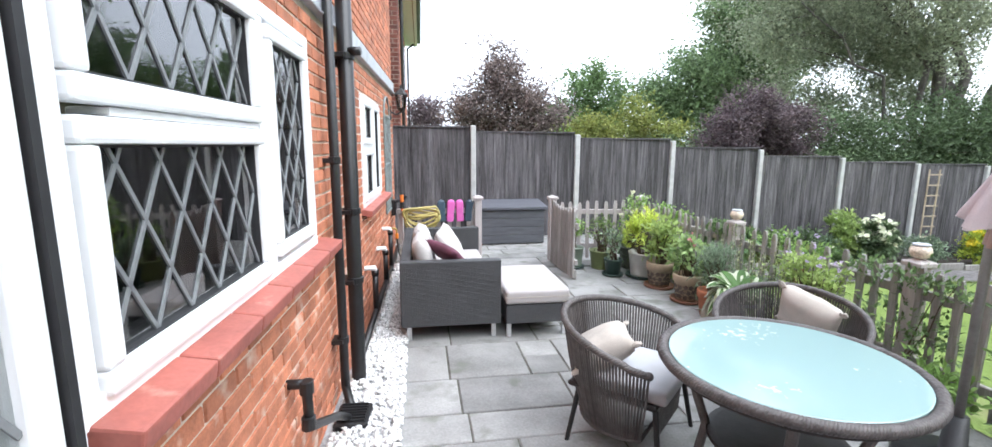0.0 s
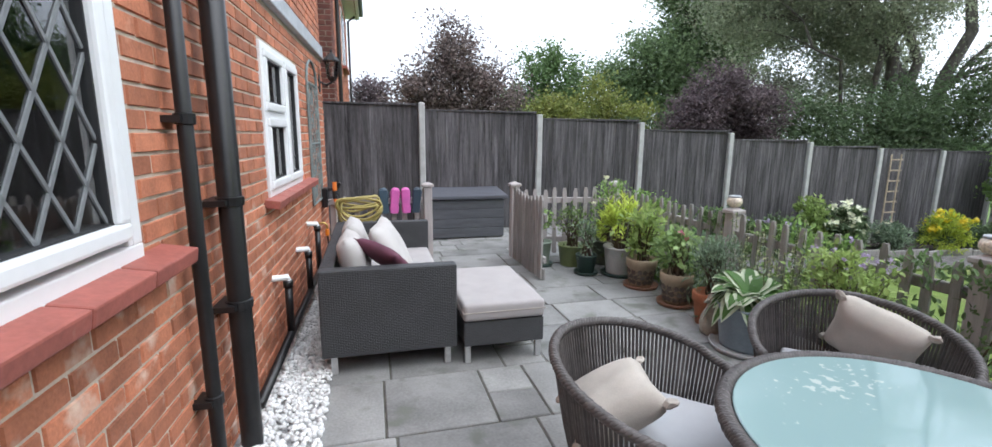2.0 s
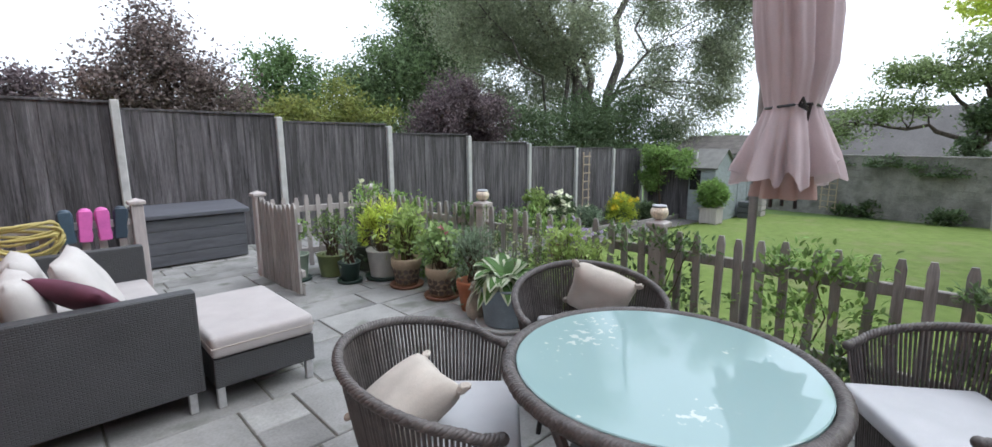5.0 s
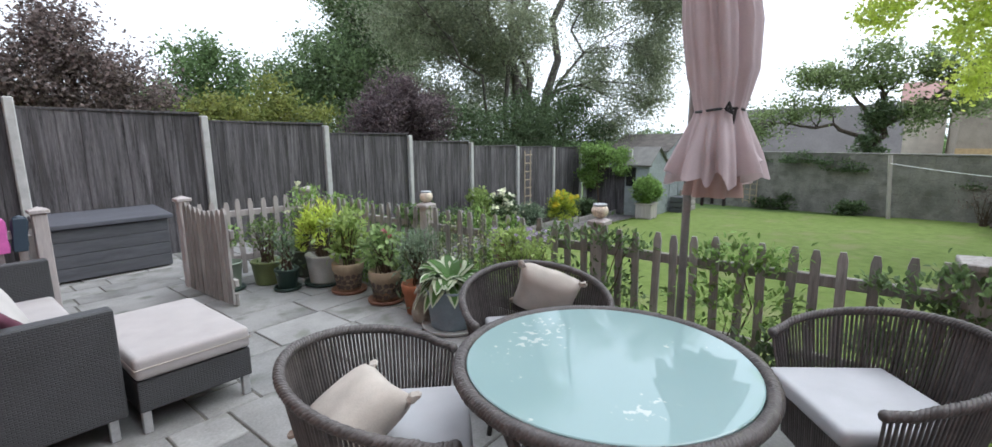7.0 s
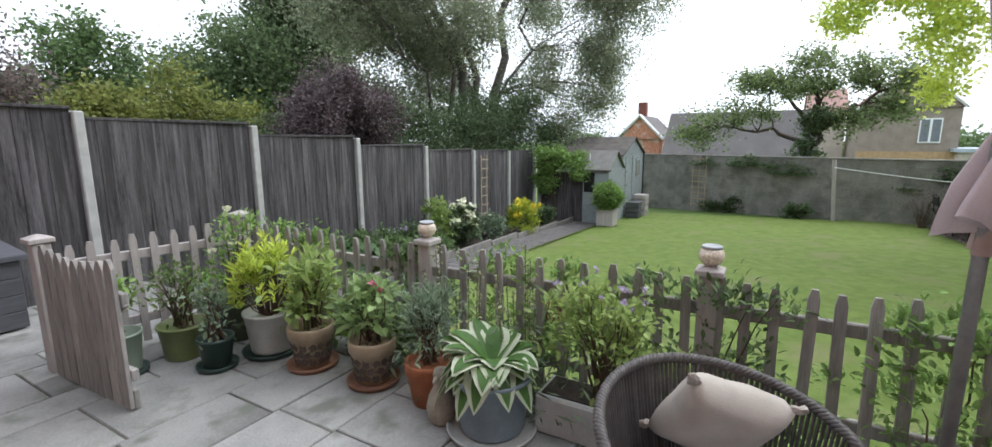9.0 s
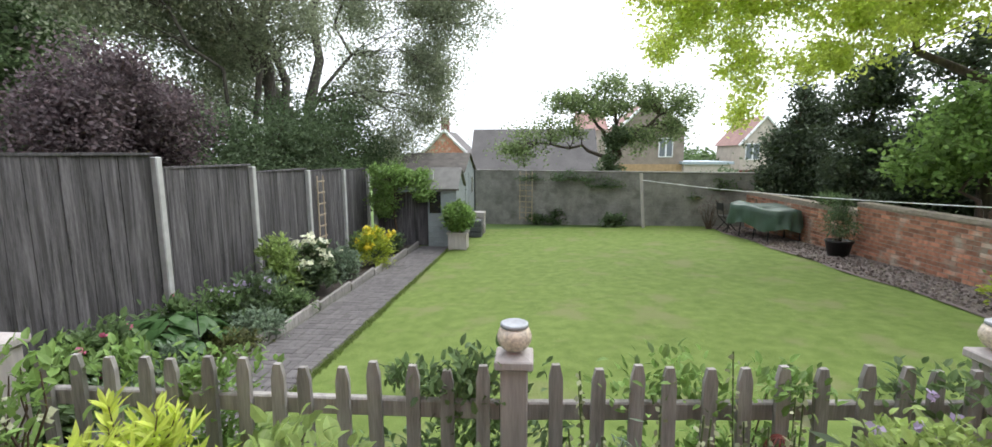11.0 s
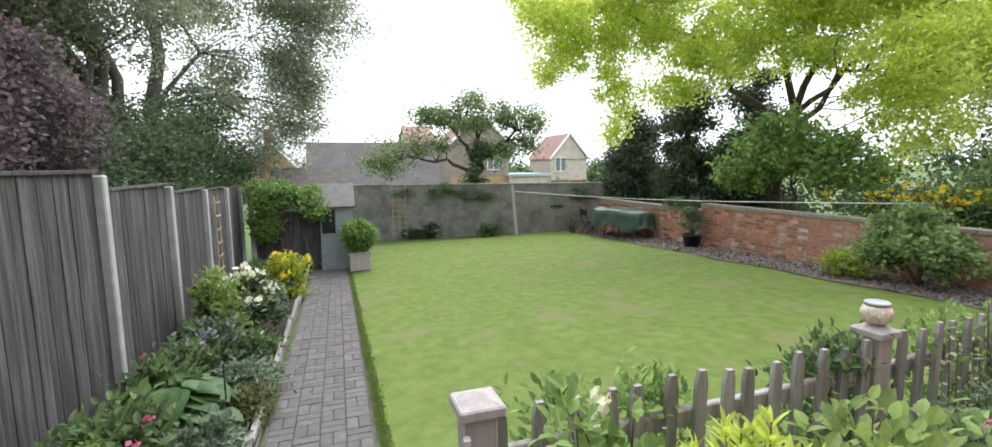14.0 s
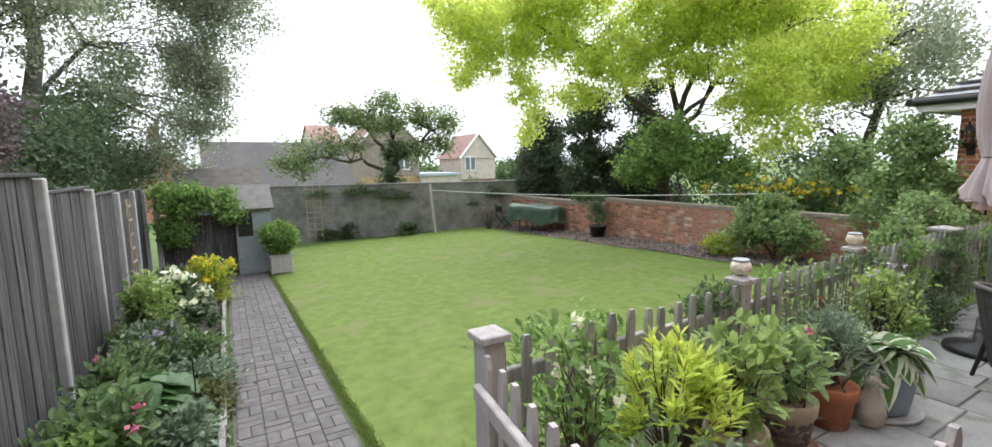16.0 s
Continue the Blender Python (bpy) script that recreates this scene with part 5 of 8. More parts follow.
def tub_chair():
    """Local: the sitter faces +y; the back is at -y."""
    t = thing("wicker_chair", "brown wicker tub armchair with a white seat pad", "chair", group="chairs round the table")

    def rim(a):
        # a from -1 (one arm tip) to 1 (the other); 0 is the middle of the back
        th = a * radians(121)
        z = 0.6 + 0.128 * (1 - min(1, abs(a) / 0.9) ** 1.8) - 0.03 * max(0, abs(a) - 0.85) / 0.15
        rx, ry = 0.385 + 0.03 * abs(a), 0.4
        return Vector((rx * math.sin(th), -ry * math.cos(th) + 0.02, z))

    def foot(a):
        th = a * radians(121)
        return Vector((0.29 * math.sin(th), -0.28 * math.cos(th) + 0.02, 0.15))

    N = 96
    vs, fs = [], []
    bm = bmesh.new()
    for i in range(N + 1):
        a = -1 + 2 * i / N
        p, q = rim(a), foot(a)
        mid = p.lerp(q, 0.5)
        mid += Vector((mid.x, mid.y, 0)) * 0.03
        tube(bm, [p, p.lerp(mid, 0.5) + 0.003 * Vector((p.x, p.y, 0)), mid, q], 0.0064, 6, False)
    tagged(part("backrest", bm, M_wick, t, "vertical wicker strands"), kind="stuff")
    bm = bmesh.new()
    pts = [rim(-1 + 2 * i / 150) for i in range(151)]
    braid(bm, pts, 0.011, 0.0112, 26)
    for s in (0, -1):
        p = pts[s]
        bmesh.ops.create_icosphere(bm, subdivisions=2, radius=0.023, matrix=Matrix.Translation(p))
    part("rim", bm, M_wick, t, "plaited wicker rim", True)
    bm = bmesh.new()
    for k in range(4):
        z = 0.16 + 0.02 * k
        tube(bm, [foot(-1 + 2 * i / 40) * 1.0 + Vector((0, 0, 0.02 * k)) for i in range(41)], 0.011, 6)
    tube(bm, [foot(-1), foot(1)], 0.012, 6)
    part("base_band", bm, M_wick, t)
    bm = bmesh.new()
    for i in range(29):
        x = -0.19 + 0.38 * i / 28
        tube(bm, [(x * 1.12, 0.235, 0.37), (x * 1.05, 0.225, 0.15)], 0.0075, 5, False)
    tagged(part("apron", bm, M_wick, t), kind="stuff")
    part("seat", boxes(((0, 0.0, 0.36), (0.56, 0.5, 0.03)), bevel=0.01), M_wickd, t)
    for x, y in ((-0.24, 0.23), (0.24, 0.23), (-0.21, -0.2), (0.21, -0.2)):
        bm = bmesh.new()
        tube(bm, [(x, y, 0.36), (x * 1.25, y * 1.25, 0.0)], [0.016, 0.013], 8)
        part("leg", bm, M_iron, t, "dark painted metal leg")
    bm = bmesh.new()
    box(bm, (0, 0.03, 0.41), (0.52, 0.52, 0.075), None, 0.03, 4)
    part("seat_pad", bm, M_seat, t, "white canvas seat pad", True)
    return t


def facing(x, y, tx, ty, off=0.0):
    return Matrix.Translation((x, y, 0)) @ Matrix.Rotation(math.atan2(ty - y, tx - x) - math.pi / 2 + radians(off), 4, "Z")


TX, TY = 2.32, 1.745
chair = tub_chair()
CH = [facing(1.9, 2.4, TX, TY, 12), facing(2.98, 2.5, TX, TY, -2), facing(3.24, 1.0, TX, TY, -14), facing(2.0, 0.7, TX, TY, 2)]
chair.matrix_basis = CH[0]
for m in CH[1:]:
    copy_thing(chair, m)


def pillow(m, label):
    t = thing("pillow", label, "cushion", m, "cream pillows on the chairs")
    part("cover", cushion(bmesh.new(), (0.36, 0.36, 0.17), 0.34, 16), M_cream, t, smooth=True)
    for sx, sy in ((1, 1), (-1, -1), (1, -1), (-1, 1)):
        bm = bmesh.new()
        bmesh.ops.create_icosphere(bm, subdivisions=2, radius=0.02, matrix=Matrix.Translation((0.178 * sx, 0.178 * sy, 0)) @ Matrix.Rotation(math.atan2(sy, sx), 4, "Z") @ Matrix.Diagonal((1.6, 1.0, 0.7, 1)))
        for v in bm.verts:
            v.co += 0.009 * Vector(noise.noise_vector(v.co * 55))
        part("corner_tie", bm, M_cream, t, "knotted cotton corner")


pillow(CH[0] @ Matrix.Translation((0.08, -0.14, 0.53)) @ Matrix.Rotation(radians(24), 4, "Z") @ Matrix.Rotation(radians(28), 4, "X") @ Matrix.Rotation(radians(8), 4, "Z"), "cream cotton pillow with knotted corners on a chair")
pillow(CH[1] @ Matrix.Translation((-0.1, -0.15, 0.6)) @ Matrix.Rotation(radians(-30), 4, "Z") @ Matrix.Rotation(radians(58), 4, "X") @ Matrix.Rotation(radians(20), 4, "Z"), "cream cotton pillow standing on its corner in a chair")


def table():
    t = thing("round_table", "round wicker table with a frosted pale-blue glass top", "table", Matrix.Translation((TX, TY, 0)))
    gm = bpy.data.materials.new("frosted_glass")
    gm.use_nodes = True
    p = gm.node_tree.nodes["Principled BSDF"]
    p.inputs["Roughness"].default_value = 0.055
    p.inputs["IOR"].default_value = 1.55
    n, l = gm.node_tree.nodes, gm.node_tree.links
    nz = n.new("ShaderNodeTexNoise")
    nz.inputs["Scale"].default_value, nz.inputs["Detail"].default_value = 14, 6
    mr = n.new("ShaderNodeMapRange")
    mr.inputs["From Min"].default_value, mr.inputs["From Max"].default_value = 0.5, 0.75
    mr.inputs["To Min"].default_value, mr.inputs["To Max"].default_value = 0.02, 0.09
    sp = n.new("ShaderNodeTexNoise")
    sp.inputs["Scale"].default_value, sp.inputs["Detail"].default_value = 34, 4
    wide = n.new("ShaderNodeTexNoise")
    wide.inputs["Scale"].default_value = 3.2
    both = n.new("ShaderNodeMath")
    both.operation = "MULTIPLY"
    l.new(sp.outputs["Fac"], both.inputs[0])
    l.new(wide.outputs["Fac"], both.inputs[1])
    cut = n.new("ShaderNodeMapRange")
    cut.inputs["From Min"].default_value, cut.inputs["From Max"].default_value = 0.375, 0.42
    cut.inputs["To Max"].default_value = 0.6
    l.new(both.outputs[0], cut.inputs["Value"])
    dust = n.new("ShaderNodeMix")
    dust.data_type = "RGBA"
    dust.inputs["A"].default_value = (0.25, 0.36, 0.36, 1)
    dust.inputs["B"].default_value = (0.6, 0.62, 0.6, 1)
    l.new(cut.outputs["Result"], dust.inputs["Factor"])
    l.new(dust.outputs["Result"], p.inputs["Base Color"])
    l.new(nz.outputs["Fac"], mr.inputs["Value"])
    l.new(mr.outputs["Result"], p.inputs["Roughness"])
    part("tabletop", lathe(bmesh.new(), [(0.485, 0.725), (0.49, 0.727), (0.49, 0.737), (0.486, 0.74)], 72), gm, t, "frosted pale-blue glass disc")
    bm = bmesh.new()
    pts = [(0.515 * math.cos(a), 0.515 * math.sin(a), 0.722) for a in [2 * math.pi * i / 500 for i in range(501)]]
    braid(bm, pts, 0.014, 0.0135, 64)
    part("rim", bm, M_wick, t, "plaited wicker rim", True)
    bm = bmesh.new()
    lathe(bm, [(0.47, 0.67), (0.5, 0.675), (0.5, 0.712), (0.47, 0.715)], 48)
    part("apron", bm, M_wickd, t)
    for k in range(4):
        a = radians(45 + 90 * k + 10)
        bm = bmesh.new()
        tube(bm, [(0.42 * math.cos(a), 0.42 * math.sin(a), 0.69), (0.3 * math.cos(a), 0.3 * math.sin(a), 0.35), (0.36 * math.cos(a), 0.36 * math.sin(a), 0.0)], 0.022, 10)
        part("leg", bm, M_wick, t)
    bm = bmesh.new()
    lathe(bm, [(0.27, 0.33), (0.3, 0.335), (0.3, 0.355), (0.27, 0.36)], 40)
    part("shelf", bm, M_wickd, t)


table()


def umbrella():
    base, top = Vector((3.46, 1.86, 0)), Vector((3.47, 1.85, 2.98))
    t = thing("garden_umbrella", "closed dusty-pink garden umbrella tied with a cord", "umbrella", Matrix.Translation(base))
    ax = (top - base)
    at = lambda z: ax * (z / ax.z)
    bm = bmesh.new()
    tube(bm, [(0, 0, 0.05), at(2.95)], 0.021, 14)
    part("pole", bm, mat("grey_pole", (0.3, 0.29, 0.28), 0.45, 0.12, 10, 0.02, metal=0.3), t, smooth=True)
    part("base", lathe(bmesh.new(), [(0.24, 0.0), (0.25, 0.02), (0.24, 0.05), (0.06, 0.09), (0.045, 0.3), (0.03, 0.3)], 32), M_iron, t, "dark round umbrella base", True)
    cm = mat("dusty_pink_canvas", (0.64, 0.55, 0.56), 0.9, 0.08, 5, 0.1, 200, col2=(0.56, 0.47, 0.475), trans=0.3)
    bm = bmesh.new()
    n = 96
    rings = []
    prof = [(2.9, 0.03, 0.2), (2.6, 0.085, 0.25), (2.3, 0.125, 0.3), (2.05, 0.14, 0.3), (1.82, 0.132, 0.24), (1.68, 0.112, 0.14), (1.63, 0.104, 0.1), (1.59, 0.112, 0.14), (1.5, 0.138, 0.26), (1.42, 0.158, 0.36), (1.35, 0.172, 0.42), (1.3, 0.178, 0.46)]
    for j, (z, r, f) in enumerate(prof):
        c = at(z) + Vector((0.03, -0.12, 0)) * min(1, max(0, (2.9 - z) / 1.0))
        ring = []
        for k in range(n):
            a = 2 * math.pi * k / n
            fold = f * 0.45 * (math.sin(9 * a + 0.9 * math.sin(3 * a) + 0.5 * z) + 0.8 * math.sin(17 * a + 1.3 + 2 * z))
            rr = 1.08 * r * (1 + 1.15 * fold)
            dz = (0.035 * math.sin(9 * a + 0.9 * math.sin(3 * a) + 2.2) + 0.03 * math.sin(3 * a) + 0.025 * math.sin(15 * a)) * (1 if j == len(prof) - 1 else 0.5 if j == len(prof) - 2 else 0)
            ring.append(bm.verts.new((c.x + rr * math.cos(a), c.y + rr * math.sin(a), z + dz)))
        rings.append(ring)
    for r0, r1 in zip(rings, rings[1:]):
        for k in range(n):
            bm.faces.new((r0[k], r0[(k + 1) % n], r1[(k + 1) % n], r1[k]))
    part("canopy", bm, cm, t, "folded dusty-pink canopy", True)
    bm = bmesh.new()
    rings = []
    for z, r in ((1.45, 0.08), (1.34, 0.105), (1.25, 0.12), (1.2, 0.125)):
        c = at(z) + Vector((0.03, -0.12, 0))
        rings.append([bm.verts.new((c.x + r * (1 + 0.22 * math.sin(7 * a + z)) * math.cos(a), c.y + r * (1 + 0.22 * math.sin(7 * a + z)) * math.sin(a), z + (0.035 * math.sin(5 * a + 1) if z < 1.15 else 0))) for a in [2 * math.pi * k / 64 for k in range(64)]])
    for r0, r1 in zip(rings, rings[1:]):
        for k in range(64):
            bm.faces.new((r0[k], r0[(k + 1) % 64], r1[(k + 1) % 64], r1[k]))
    part("inner_fold", bm, mat("pink_canvas_inside", (0.5, 0.36, 0.32), 0.9, 0.08, 5, 0.1, 200, trans=0.2), t, "browner inner folds", True)
    bm = bmesh.new()
    c = at(1.63) + Vector((0.03, -0.12, 0))
    tube(bm, [(c.x + 0.113 * math.cos(a), c.y + 0.113 * math.sin(a), 1.63 + 0.006 * math.sin(2 * a)) for a in [2 * math.pi * i / 40 for i in range(41)]], 0.007, 6)
    part("cord", bm, M_black, t, "dark tie cord")
    bm = bmesh.new()
    kx, ky = c.x - 0.1, c.y - 0.055
    tube(bm, [(kx, ky, 1.63), (kx - 0.03, ky - 0.02, 1.66), (kx - 0.015, ky - 0.035, 1.61), (kx, ky, 1.63), (kx + 0.03, ky - 0.04, 1.64), (kx + 0.02, ky - 0.03, 1.56)], 0.008, 6)
    part("knot", bm, M_black, t)
    for a in (0.3, 2.4, 4.5):
        bm = bmesh.new()
        tube(bm, [(at(1.5).x + 0.03 + 0.05 * math.cos(a), at(1.5).y - 0.12 + 0.05 * math.sin(a), 1.5), (at(1.15).x + 0.03 + 0.06 * math.cos(a), at(1.15).y - 0.12 + 0.06 * math.sin(a), 1.15)], 0.009, 8)
        part("rib", bm, M_wickd, t)


umbrella()


# ---- pots ----
def pot(x, y, r, h, m, label, kind="plain", saucer=None, z0=0.0):
    t = thing("plant_pot", label, "plant pot", Matrix.Translation((x, y, z0)), "pots along the picket fence")
    if kind == "rim":
        prof = [(r * 0.72, 0.0), (r * 0.92, h * 0.72), (r * 1.0, h * 0.73), (r * 1.02, h * 0.96), (r, h), (r * 0.9, h), (r * 0.86, h * 0.9)]
    elif kind == "tub":
        prof = [(r * 0.78, 0.0), (r * 0.8, h * 0.06), (r * 0.97, h * 0.93), (r * 1.02, h * 0.94), (r * 1.02, h), (r * 0.93, h), (r * 0.9, h * 0.88)]
    else:
        prof = [(r * 0.7, 0.0), (r * 0.74, h * 0.03), (r * 0.96, h * 0.9), (r, h * 0.91), (r, h), (r * 0.9, h), (r * 0.87, h * 0.88)]
    zz = 0.025 if saucer else 0.0
    part("shell", lathe(bmesh.new(), [(a, b_ + zz) for a, b_ in prof], 32), m, t, smooth=True)
    bm = bmesh.new()
    lathe(bm, [(r * 0.89, h * 0.84 + zz), (r * 0.6, h * 0.87 + zz), (r * 0.1, h * 0.88 + zz)], 20)
    part("soil", bm, M_soil, t)
    if saucer:
        part("saucer", lathe(bmesh.new(), [(r * 0.85, 0.0), (r * 1.08, 0.006), (r * 1.14, 0.035), (r * 1.1, 0.037), (r * 1.02, 0.02), (r * 0.8, 0.018)], 32), saucer, t, smooth=True)
    return t


M_terra = mat("terracotta", (0.42, 0.15, 0.07), 0.8, 0.15, 8, 0.1, 60, stain=(6, (0.5, 0.36, 0.28), 0.66))
M_sage = mat("sage_glaze", (0.23, 0.28, 0.22), 0.5, 0.1, 8, 0.04)
M_olive = mat("olive_glaze", (0.2, 0.24, 0.09), 0.35, 0.1, 8, 0.03)
M_dkgreen = mat("dark_green_plastic", (0.03, 0.055, 0.045), 0.4, 0.1, 8, 0.03)
M_grygreen = mat("grey_green_pot", (0.14, 0.16, 0.13), 0.6, 0.12, 8, 0.05)
M_potw = mat("white_glaze", (0.56, 0.56, 0.54), 0.5, 0.08, 8, 0.05, stain=(5, (0.4, 0.39, 0.36), 0.64))
M_potblue = mat("blue_grey_glaze", (0.22, 0.27, 0.31), 0.45, 0.1, 8, 0.04)
M_tan = mat("tan_stoneware", (0.42, 0.33, 0.23), 0.7, 0.12, 9, 0.08)
M_brownp = mat("dark_fretwork", (0.1, 0.075, 0.06), 0.7, 0.15, 12, 0.08)
M_saucer = mat("brown_saucer", (0.24, 0.12, 0.075), 0.7, 0.15, 9, 0.06)
pot(2.8, 6.16, 0.135, 0.27, M_sage, "sage green pot by the picket panel", "tub", M_dkgreen)
pot(3.18, 6.1, 0.17, 0.25, M_olive, "olive green glazed pot on the patio", "tub")
pot(3.18, 5.7, 0.12, 0.2, M_dkgreen, "dark green pot in a wide saucer", "plain", M_dkgreen)
pot(3.6, 6.08, 0.17, 0.3, M_grygreen, "large grey-green pot in the corner", "tub")
pot(3.54, 5.6, 0.185, 0.3, M_potw, "white glazed pot with a golden shrub", "tub", M_dkgreen)


def fret_pot(x, y, r, h):
    t = pot(x, y, r, h, M_tan, "tan stoneware pot with a pierced dark pattern", "rim", M_saucer)
    k = 14
    for row in range(3):
        for i in range(k):
            a = 2 * math.pi * (i + 0.5 * (row % 2)) / k
            z = h * (0.16 + 0.19 * row) + 0.025
            rr = r * (0.72 + 0.2 * (z - 0.025) / (0.72 * h)) + 0.002
            bm = bmesh.new()
            s = 0.024
            pr = [(-s, -s * 0.9), (s * 0.1, -s * 1.3), (s, -s * 0.6), (s * 0.7, s), (0, s * 0.5), (-s * 0.8, s * 1.1)]
            mm = Matrix.Translation((rr * math.cos(a), rr * math.sin(a), z)) @ Matrix.Rotation(a, 4, "Z") @ Matrix.Rotation(radians(12), 4, "Y") @ Matrix.Rotation(i * 2.1 + row, 4, "X")
            va = [bm.verts.new(mm @ Vector((0.001, p, q))) for p, q in pr]
            vb = [bm.verts.new(mm @ Vector((-0.004, p, q))) for p, q in pr]
            bm.faces.new(va)
            for j in range(6):
                bm.faces.new((va[j], vb[j], vb[(j + 1) % 6], va[(j + 1) % 6]))
            part("fret", bm, M_brownp, t)


fret_pot(3.53, 5.14, 0.155, 0.28)
fret_pot(3.57, 4.6, 0.152, 0.28)
pot(3.56, 4.13, 0.145, 0.27, M_terra, "plain terracotta pot with lavender", "rim")
pot(3.5, 3.66, 0.22, 0.32, M_potblue, "blue-grey pot holding a variegated hosta", "tub", M_post)
t = thing("duck_ornament", "pale stone duck ornament between two pots", "ornament", Matrix.Translation((3.42, 3.94, 0.0)))
bm = bmesh.new()
lathe(bm, [(0.05, 0.0), (0.075, 0.03), (0.085, 0.09), (0.07, 0.16), (0.04, 0.22), (0.035, 0.25), (0.045, 0.28), (0.035, 0.315), (0.005, 0.325)], 18)
tube(bm, [(-0.03, 0, 0.28), (-0.08, -0.01, 0.27)], [0.02, 0.008], 8)
part("body", bm, mat("pale_stone", (0.38, 0.34, 0.28), 0.85, 0.15, 10, 0.15), t, smooth=True)
t = thing("trough", "weathered pale planter trough with purple-flowered herbs", "planter", Matrix.Translation((3.72, 3.1, 0.0)))
part("shell", boxes(((0, 0, 0.11), (0.26, 0.7, 0.22)), bevel=0.012), M_post, t)
part("soil", boxes(((0, 0, 0.222), (0.2, 0.64, 0.012))), M_soil, t)
capped_post(4.14, 0.6, 0.9, M_picket, "broad weathered end post of the picket fence", 0.2)

# ---- the far end: shed, planter, covered furniture ----
def shed():
    sm = mat("grey_shiplap", (0.24, 0.27, 0.275), 0.7, 0.1, 5, 0.08, 40, islandvar=0.1)
    fm = mat("roofing_felt", (0.13, 0.115, 0.105), 0.95, 0.2, 4, 0.2, 60)
    z0 = lawn_z(15.5, 6.7)
    t = thing("garden_shed", "grey painted timber shed with felt roof and porch", "shed", Matrix.Translation((15.8, 7.35, z0)))
    # main room: x 0..2.6, y -1.0..0.9, ridge along y; porch in front: x -1.42..0, y -1.02..-0.3

    def boarded(x0, x1, y0, y1, h, n):
        for i in range(n):
            z = h * (i + 0.5) / n
            xm, ym, dz = (x0 + x1) / 2, (y0 + y1) / 2, h / n - 0.006
            for c, d in (((xm, y0, z), (x1 - x0, 0.024, dz)), ((xm, y1, z), (x1 - x0, 0.024, dz)), ((x0, ym, z), (0.024, y1 - y0, dz)), ((x1, ym, z), (0.024, y1 - y0, dz))):
                part("board", boxes((c, d)), sm, t)

    def gable_at(x0, x1, y, h, up):
        bm = bmesh.new()
        v = [bm.verts.new(p) for p in ((x0, y, h), (x1, y, h), ((x0 + x1) / 2, y, h + up))]
        w_ = [bm.verts.new(p) for p in ((x0, y + 0.02, h), (x1, y + 0.02, h), ((x0 + x1) / 2, y + 0.02, h + up))]
        bm.faces.new(v)
        bm.faces.new(w_[::-1])
        for k in range(3):
            bm.faces.new((v[k], v[(k + 1) % 3], w_[(k + 1) % 3], w_[k]))
        part("gable", bm, sm, t)

    def slopes(x0, x1, y0, y1, h, up, m_, nm):
        hw = (x1 - x0) / 2
        for s in (-1, 1):
            bm = bmesh.new()
            ln = math.hypot(hw, up) + 0.12
            m = Matrix.Translation(((x0 + x1) / 2 + s * (hw / 2 + 0.045), (y0 + y1) / 2, h + up / 2 + 0.005)) @ Matrix.Rotation(s * math.atan2(up, hw), 4, "Y")
            box(bm, (0, 0, 0), (ln, y1 - y0 + 0.14, 0.03), m, 0.005)
            part(nm, bm, m_, t)

    boarded(0, 2.6, -1.0, 0.9, 1.93, 14)
    gable_at(0, 2.6, -1.0, 1.93, 0.5)
    gable_at(0, 2.6, 0.9, 1.93, 0.5)
    slopes(0, 2.6, -1.0, 0.9, 1.93, 0.5, fm, "roof")
    boarded(-1.42, -0.03, -1.02, -0.3, 1.57, 11)
    gable_at(-1.42, -0.03, -1.02, 1.57, 0.46)
    slopes(-1.42, -0.03, -1.02, -0.3, 1.57, 0.46, mat("pale_felt", (0.2, 0.195, 0.185), 0.95, 0.15, 4, 0.2, 60), "porch_roof")
    part("porch_trim", boxes(((-1.49, -0.66, 1.54), (0.03, 0.9, 0.05))), fm, t, "dark felt edge")
    part("window", boxes(((-1.436, -0.48, 1.2), (0.016, 0.3, 0.55))), mat("dark_opening", (0.012, 0.013, 0.015), 0.25, 0.1), t, "dark window")
    for x in (0.35, 1.15):
        part("door_trim", boxes(((x, -1.018, 0.95), (0.05, 0.02, 1.85))), sm, t)
    part("window", boxes(((1.85, -1.018, 1.45), (0.5, 0.02, 0.6))), sm, t, "grey framed window")
    part("pane", boxes(((1.85, -1.032, 1.45), (0.4, 0.012, 0.5))), mat("shed_pane", (0.3, 0.31, 0.28), 0.15, 0.1), t)
    part("corner_post", boxes(((2.6, -1.02, 0.96), (0.05, 0.05, 1.92))), M_black, t, "dark corner batten")
    part("hinge", boxes(((0.37, -1.035, 1.4), (0.1, 0.02, 0.03))), M_black, t)


shed()
z0 = lawn_z(14.0, 6.2)
t = thing("square_planter", "pale grey square planter with a clipped bay ball", "planter", Matrix.Translation((14.0, 6.22, z0)))
part("shell", boxes(((0, 0, 0.22), (0.46, 0.46, 0.4)), bevel=0.012), M_picketw, t)
part("rim", boxes(((0, 0, 0.43), (0.52, 0.52, 0.04)), bevel=0.006), M_picketw, t)
for x in (-0.2, 0.2):
    for y in (-0.2, 0.2):
        part("foot", boxes(((x, y, 0.012), (0.05, 0.05, 0.05))), M_picketw, t)
for k, (dx, c) in enumerate(((0.9, M_boxgrey), (1.5, M_picketw))):
    t = thing("crate", ("dark slatted crate beside the shed", "pale stacked water butt boxes by the shed")[k], "crate", Matrix.Translation((14.9 + dx * 1.5, 6.06, lawn_z(15 + dx * 1.5, 6.1))))
    for i in range(3 + k):
        part("slat", boxes(((0, 0, 0.09 + 0.17 * i), (0.42, 0.4, 0.15)), bevel=0.01), c, t)


